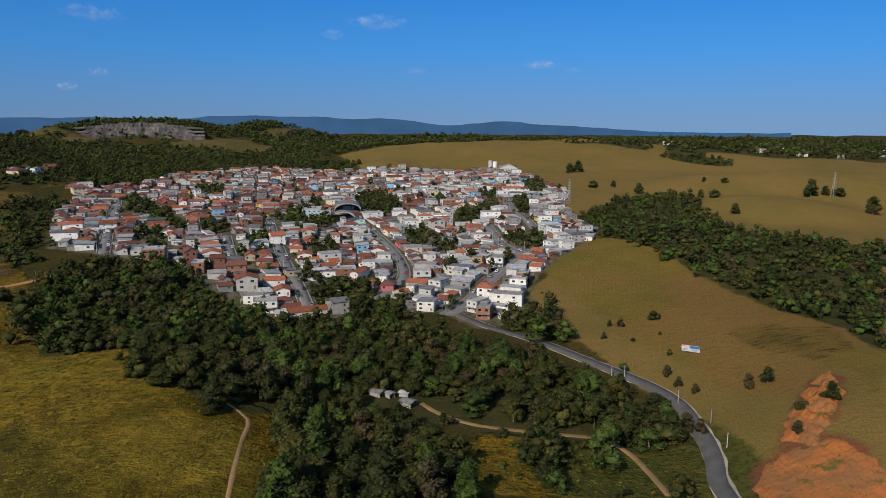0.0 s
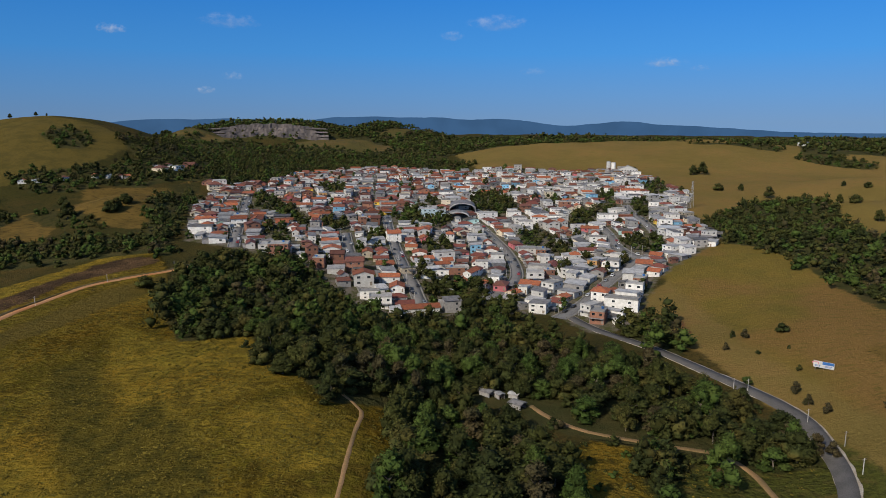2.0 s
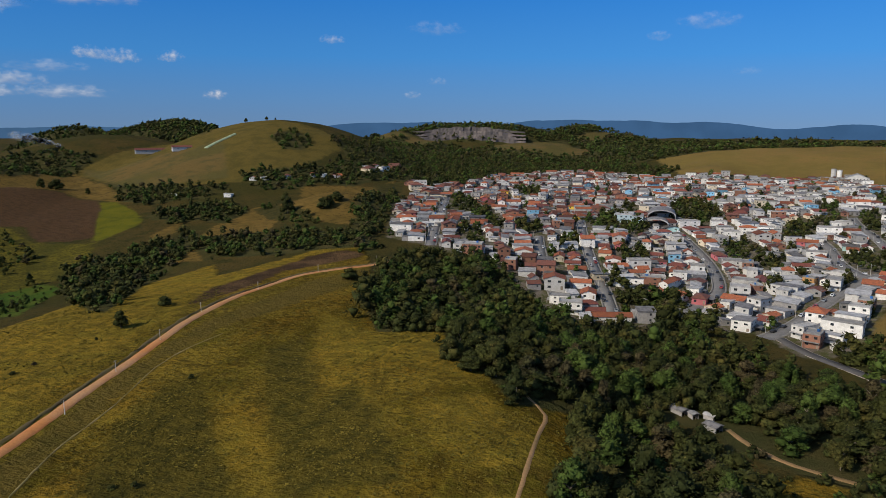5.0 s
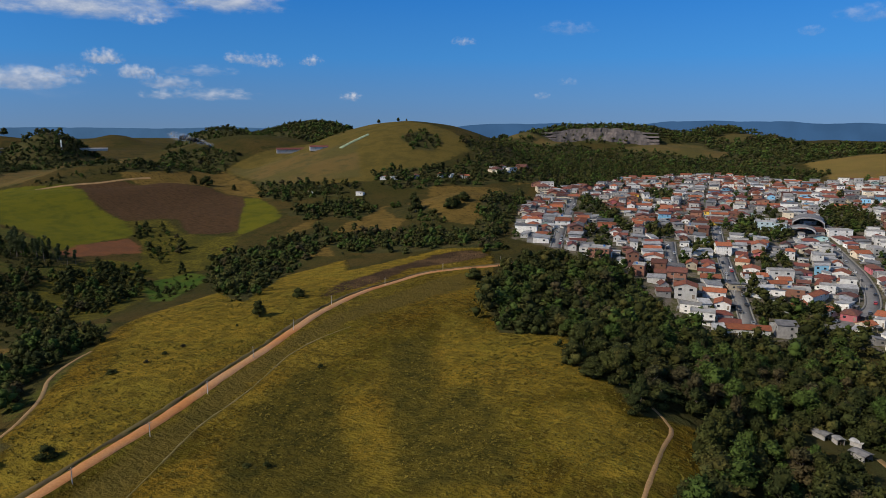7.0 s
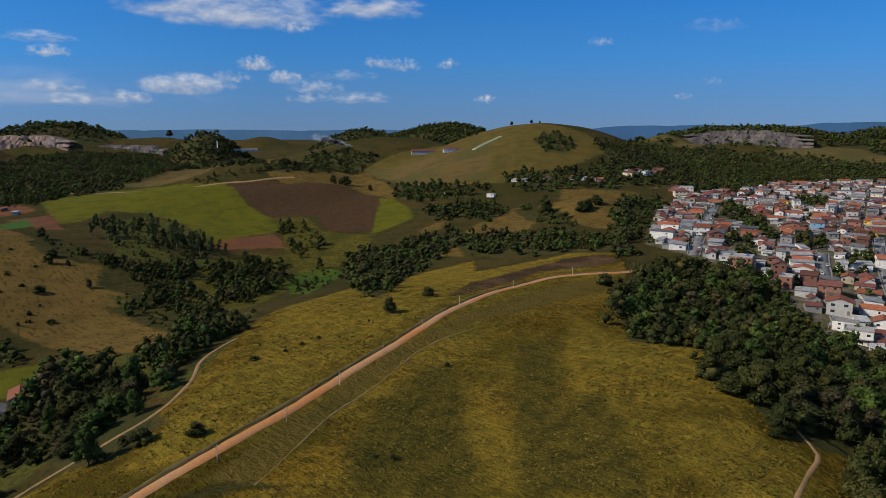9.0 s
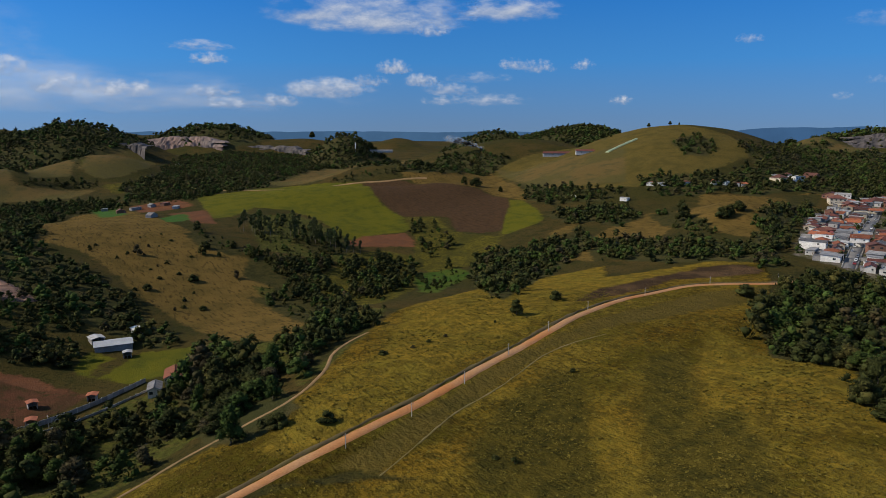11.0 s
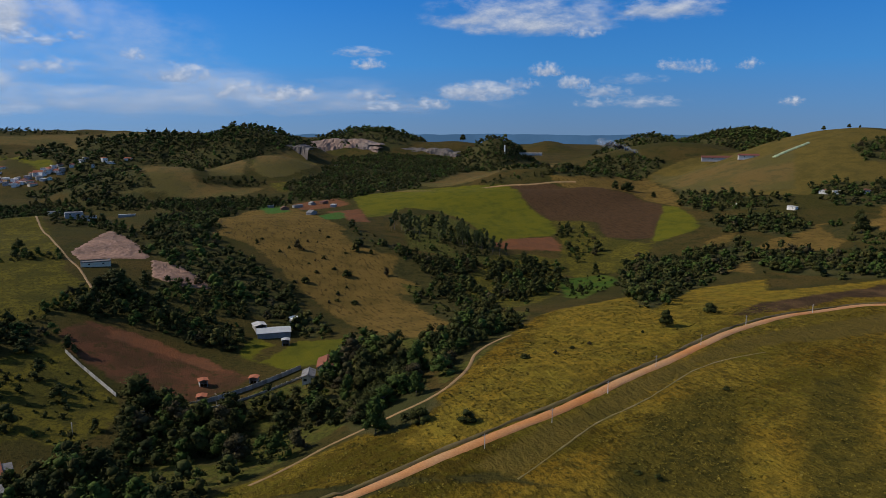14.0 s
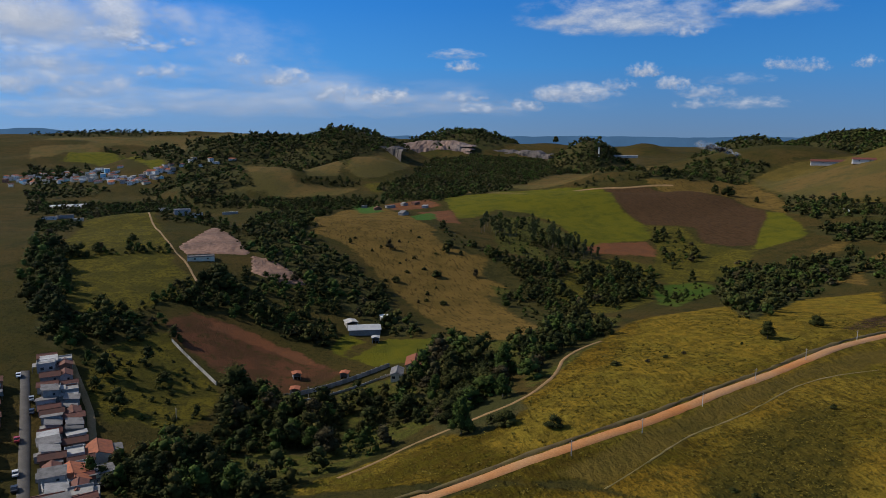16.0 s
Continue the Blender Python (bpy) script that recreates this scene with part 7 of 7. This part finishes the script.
# ---- distance ----
def ranges(name, az0, az1, far, base, peaks, colour):
    """A line of far mountains: its crest is a sum of broad peaks (azimuth, height, breadth in degrees)."""
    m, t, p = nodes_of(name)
    # emits its own flat blue: the haze of distance is put into this colour
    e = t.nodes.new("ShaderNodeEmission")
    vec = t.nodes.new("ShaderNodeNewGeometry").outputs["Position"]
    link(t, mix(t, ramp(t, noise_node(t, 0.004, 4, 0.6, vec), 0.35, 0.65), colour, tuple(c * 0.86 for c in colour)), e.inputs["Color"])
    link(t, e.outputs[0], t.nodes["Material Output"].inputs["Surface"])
    n = 240
    v, f = [], []
    for i in range(n + 1):
        az = az0 + (az1 - az0) * i / n
        z = base + sum(h * math.exp(-((az - c) / b) ** 2) for c, h, b in peaks) + 7.0 * noise.noise((az * 0.55, far * 0.01, 0)) + 2.6 * noise.noise((az * 1.9, 2, 0))
        x, y = -math.sin(radians(az)) * far, math.cos(radians(az)) * far
        v += [(x, y, -60), (x, y, z), (x * 1.015, y * 1.015, -60)]
    for i in range(n):
        a = i * 3
        f += [(a, a + 3, a + 4, a + 1), (a + 1, a + 4, a + 5, a + 2)]
    return tagged(new(name, mesh_of(name, v, f, m, True)), "self-lit blue mountain range on the horizon with painted haze", "mountains", kind="structure")


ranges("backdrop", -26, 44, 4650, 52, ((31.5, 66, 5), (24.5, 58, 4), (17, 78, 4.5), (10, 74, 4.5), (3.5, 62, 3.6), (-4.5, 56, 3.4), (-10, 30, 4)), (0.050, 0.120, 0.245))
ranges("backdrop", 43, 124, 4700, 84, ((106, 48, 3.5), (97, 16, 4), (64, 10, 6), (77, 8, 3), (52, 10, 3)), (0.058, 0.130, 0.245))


# ---- smoke of a field fire ----
def smoke_plume(at, tall, drift):
    """A thin rising veil of smoke: many overlapping ragged puffs, wider and farther off with height."""
    m, t, p = nodes_of("thin_smoke")
    vec = t.nodes.new("ShaderNodeNewGeometry").outputs["Position"]
    veil_ = math_node(t, "MULTIPLY", ramp(t, noise_node(t, 0.09, 4, 0.6, vec), 0.35, 0.7), 0.1)
    p.inputs["Base Color"].default_value = (0.8, 0.83, 0.88, 1)
    p.inputs["Roughness"].default_value = 1.0
    p.inputs["Specular IOR Level"].default_value = 0.0
    link(t, veil_, p.inputs["Alpha"])
    rng = random.Random(6)
    heap = Heap()
    bv, bf = BALL_2
    none = np.zeros((0, 4), int)
    z0 = level(*at)
    for k in range(46):
        u = (k + 0.5) / 46
        r = 2.0 + 6.0 * u
        data = (bv * rng_array(rng, len(bv), 0.7, 1.3)[:, None], bf, none)
        heap.add(data, at[0] + drift[0] * u ** 1.3 + rng.gauss(0, 2 + 5 * u), at[1] + drift[1] * u ** 1.3 + rng.gauss(0, 2 + 5 * u), z0 + tall * u, rng.uniform(0, 6.3), r * rng.uniform(0.6, 1.1), 0.8)
    return heap.make("smoke", m, "thin pale blue smoke drifting from a field fire", "smoke")


smoke_plume((-937, 698), 17, (-24, -52))


# ---- clouds ----
def cloud_material():
    m, t, p = nodes_of("cloud_vapour")
    co = t.nodes.new("ShaderNodeTexCoord")
    info = t.nodes.new("ShaderNodeObjectInfo")
    sep = t.nodes.new("ShaderNodeSeparateXYZ")
    link(t, co.outputs["Object"], sep.inputs[0])
    shift = t.nodes.new("ShaderNodeVectorMath")
    shift.operation = "SCALE"
    shift.inputs[0].default_value = (37, 0, 19)
    link(t, info.outputs["Random"], shift.inputs["Scale"])
    add = t.nodes.new("ShaderNodeVectorMath")
    link(t, co.outputs["Object"], add.inputs[0])
    link(t, shift.outputs[0], add.inputs[1])
    puff = noise_node(t, 1.25, 8, 0.6, add.outputs[0], (2.0, 1, 0.9))
    x2 = math_node(t, "MULTIPLY", sep.outputs["X"], sep.outputs["X"])
    under = math_node(t, "MULTIPLY", math_node(t, "MINIMUM", math_node(t, "ADD", sep.outputs["Z"], 0.25), 0.0), 1.5)
    upper = math_node(t, "MAXIMUM", math_node(t, "ADD", sep.outputs["Z"], 0.25), 0.0)
    z2 = math_node(t, "ADD", math_node(t, "MULTIPLY", under, under), math_node(t, "MULTIPLY", upper, math_node(t, "MULTIPLY", upper, 0.64)))
    body = math_node(t, "SUBTRACT", 1.0, math_node(t, "ADD", x2, z2))
    dense = math_node(t, "ADD", math_node(t, "MULTIPLY", body, 0.62), math_node(t, "MULTIPLY", math_node(t, "SUBTRACT", puff, 0.53), 2.1))
    alpha = math_node(t, "MULTIPLY", ramp(t, dense, 0.02, 1.0), ramp(t, body, 0.0, 0.5))
    fade = t.nodes.new("ShaderNodeAttribute")
    fade.attribute_name = "thickness"
    alpha = math_node(t, "MULTIPLY", alpha, fade.outputs["Fac"])
    # glows by itself; sunlit tops and grey-blue undersides are put into its colour
    e = t.nodes.new("ShaderNodeEmission")
    lit = math_node(t, "ADD", math_node(t, "MULTIPLY", sep.outputs["Z"], 0.35), math_node(t, "MULTIPLY", puff, 0.9))
    link(t, mix(t, ramp(t, lit, 0.2, 0.75), (0.31, 0.38, 0.52), (0.64, 0.67, 0.74)), e.inputs["Color"])
    clear = t.nodes.new("ShaderNodeBsdfTransparent")
    ms = t.nodes.new("ShaderNodeMixShader")
    link(t, alpha, ms.inputs[0])
    link(t, clear.outputs[0], ms.inputs[1])
    link(t, e.outputs[0], ms.inputs[2])
    link(t, ms.outputs[0], t.nodes["Material Output"].inputs["Surface"])
    return m


CLOUD = cloud_material()


def cloud(az, el, wide, tall, thick):
    """A far cloud as a gently curved sheet of vapour: direction, size in degrees and thickness."""
    if az < 35:
        thick *= 0.65
    wide, tall = wide * 1.25, tall * 1.3
    far = 4580 + 6 * (int(az * 10) % 13)
    v, f = [], []
    for i in range(13):
        x = -1 + i / 6
        v += [(x, -0.08 * (1 - x * x), -1), (x, -0.12 * (1 - x * x), 1)]
    for i in range(12):
        f.append((2 * i, 2 * i + 2, 2 * i + 3, 2 * i + 1))
    me = mesh_of("cloud", v, f, CLOUD)
    at = me.attributes.new("thickness", "FLOAT", "POINT")
    at.data.foreach_set("value", [thick] * len(v))
    ob = new("cloud", me)
    r = far * math.cos(radians(el))
    ob.matrix_basis = pose(-math.sin(radians(az)) * r, math.cos(radians(az)) * r, 110 + far * math.sin(radians(el)), 0, 0, az) @ Matrix.Diagonal((far * radians(wide) / 2, 30, far * radians(tall) / 2, 1))
    kind = "small white cumulus cloud in the blue sky" if thick > 0.6 else "thin hazy strip of cloud in the blue sky"
    return tagged(ob, kind, "cloud", "clouds", "structure")


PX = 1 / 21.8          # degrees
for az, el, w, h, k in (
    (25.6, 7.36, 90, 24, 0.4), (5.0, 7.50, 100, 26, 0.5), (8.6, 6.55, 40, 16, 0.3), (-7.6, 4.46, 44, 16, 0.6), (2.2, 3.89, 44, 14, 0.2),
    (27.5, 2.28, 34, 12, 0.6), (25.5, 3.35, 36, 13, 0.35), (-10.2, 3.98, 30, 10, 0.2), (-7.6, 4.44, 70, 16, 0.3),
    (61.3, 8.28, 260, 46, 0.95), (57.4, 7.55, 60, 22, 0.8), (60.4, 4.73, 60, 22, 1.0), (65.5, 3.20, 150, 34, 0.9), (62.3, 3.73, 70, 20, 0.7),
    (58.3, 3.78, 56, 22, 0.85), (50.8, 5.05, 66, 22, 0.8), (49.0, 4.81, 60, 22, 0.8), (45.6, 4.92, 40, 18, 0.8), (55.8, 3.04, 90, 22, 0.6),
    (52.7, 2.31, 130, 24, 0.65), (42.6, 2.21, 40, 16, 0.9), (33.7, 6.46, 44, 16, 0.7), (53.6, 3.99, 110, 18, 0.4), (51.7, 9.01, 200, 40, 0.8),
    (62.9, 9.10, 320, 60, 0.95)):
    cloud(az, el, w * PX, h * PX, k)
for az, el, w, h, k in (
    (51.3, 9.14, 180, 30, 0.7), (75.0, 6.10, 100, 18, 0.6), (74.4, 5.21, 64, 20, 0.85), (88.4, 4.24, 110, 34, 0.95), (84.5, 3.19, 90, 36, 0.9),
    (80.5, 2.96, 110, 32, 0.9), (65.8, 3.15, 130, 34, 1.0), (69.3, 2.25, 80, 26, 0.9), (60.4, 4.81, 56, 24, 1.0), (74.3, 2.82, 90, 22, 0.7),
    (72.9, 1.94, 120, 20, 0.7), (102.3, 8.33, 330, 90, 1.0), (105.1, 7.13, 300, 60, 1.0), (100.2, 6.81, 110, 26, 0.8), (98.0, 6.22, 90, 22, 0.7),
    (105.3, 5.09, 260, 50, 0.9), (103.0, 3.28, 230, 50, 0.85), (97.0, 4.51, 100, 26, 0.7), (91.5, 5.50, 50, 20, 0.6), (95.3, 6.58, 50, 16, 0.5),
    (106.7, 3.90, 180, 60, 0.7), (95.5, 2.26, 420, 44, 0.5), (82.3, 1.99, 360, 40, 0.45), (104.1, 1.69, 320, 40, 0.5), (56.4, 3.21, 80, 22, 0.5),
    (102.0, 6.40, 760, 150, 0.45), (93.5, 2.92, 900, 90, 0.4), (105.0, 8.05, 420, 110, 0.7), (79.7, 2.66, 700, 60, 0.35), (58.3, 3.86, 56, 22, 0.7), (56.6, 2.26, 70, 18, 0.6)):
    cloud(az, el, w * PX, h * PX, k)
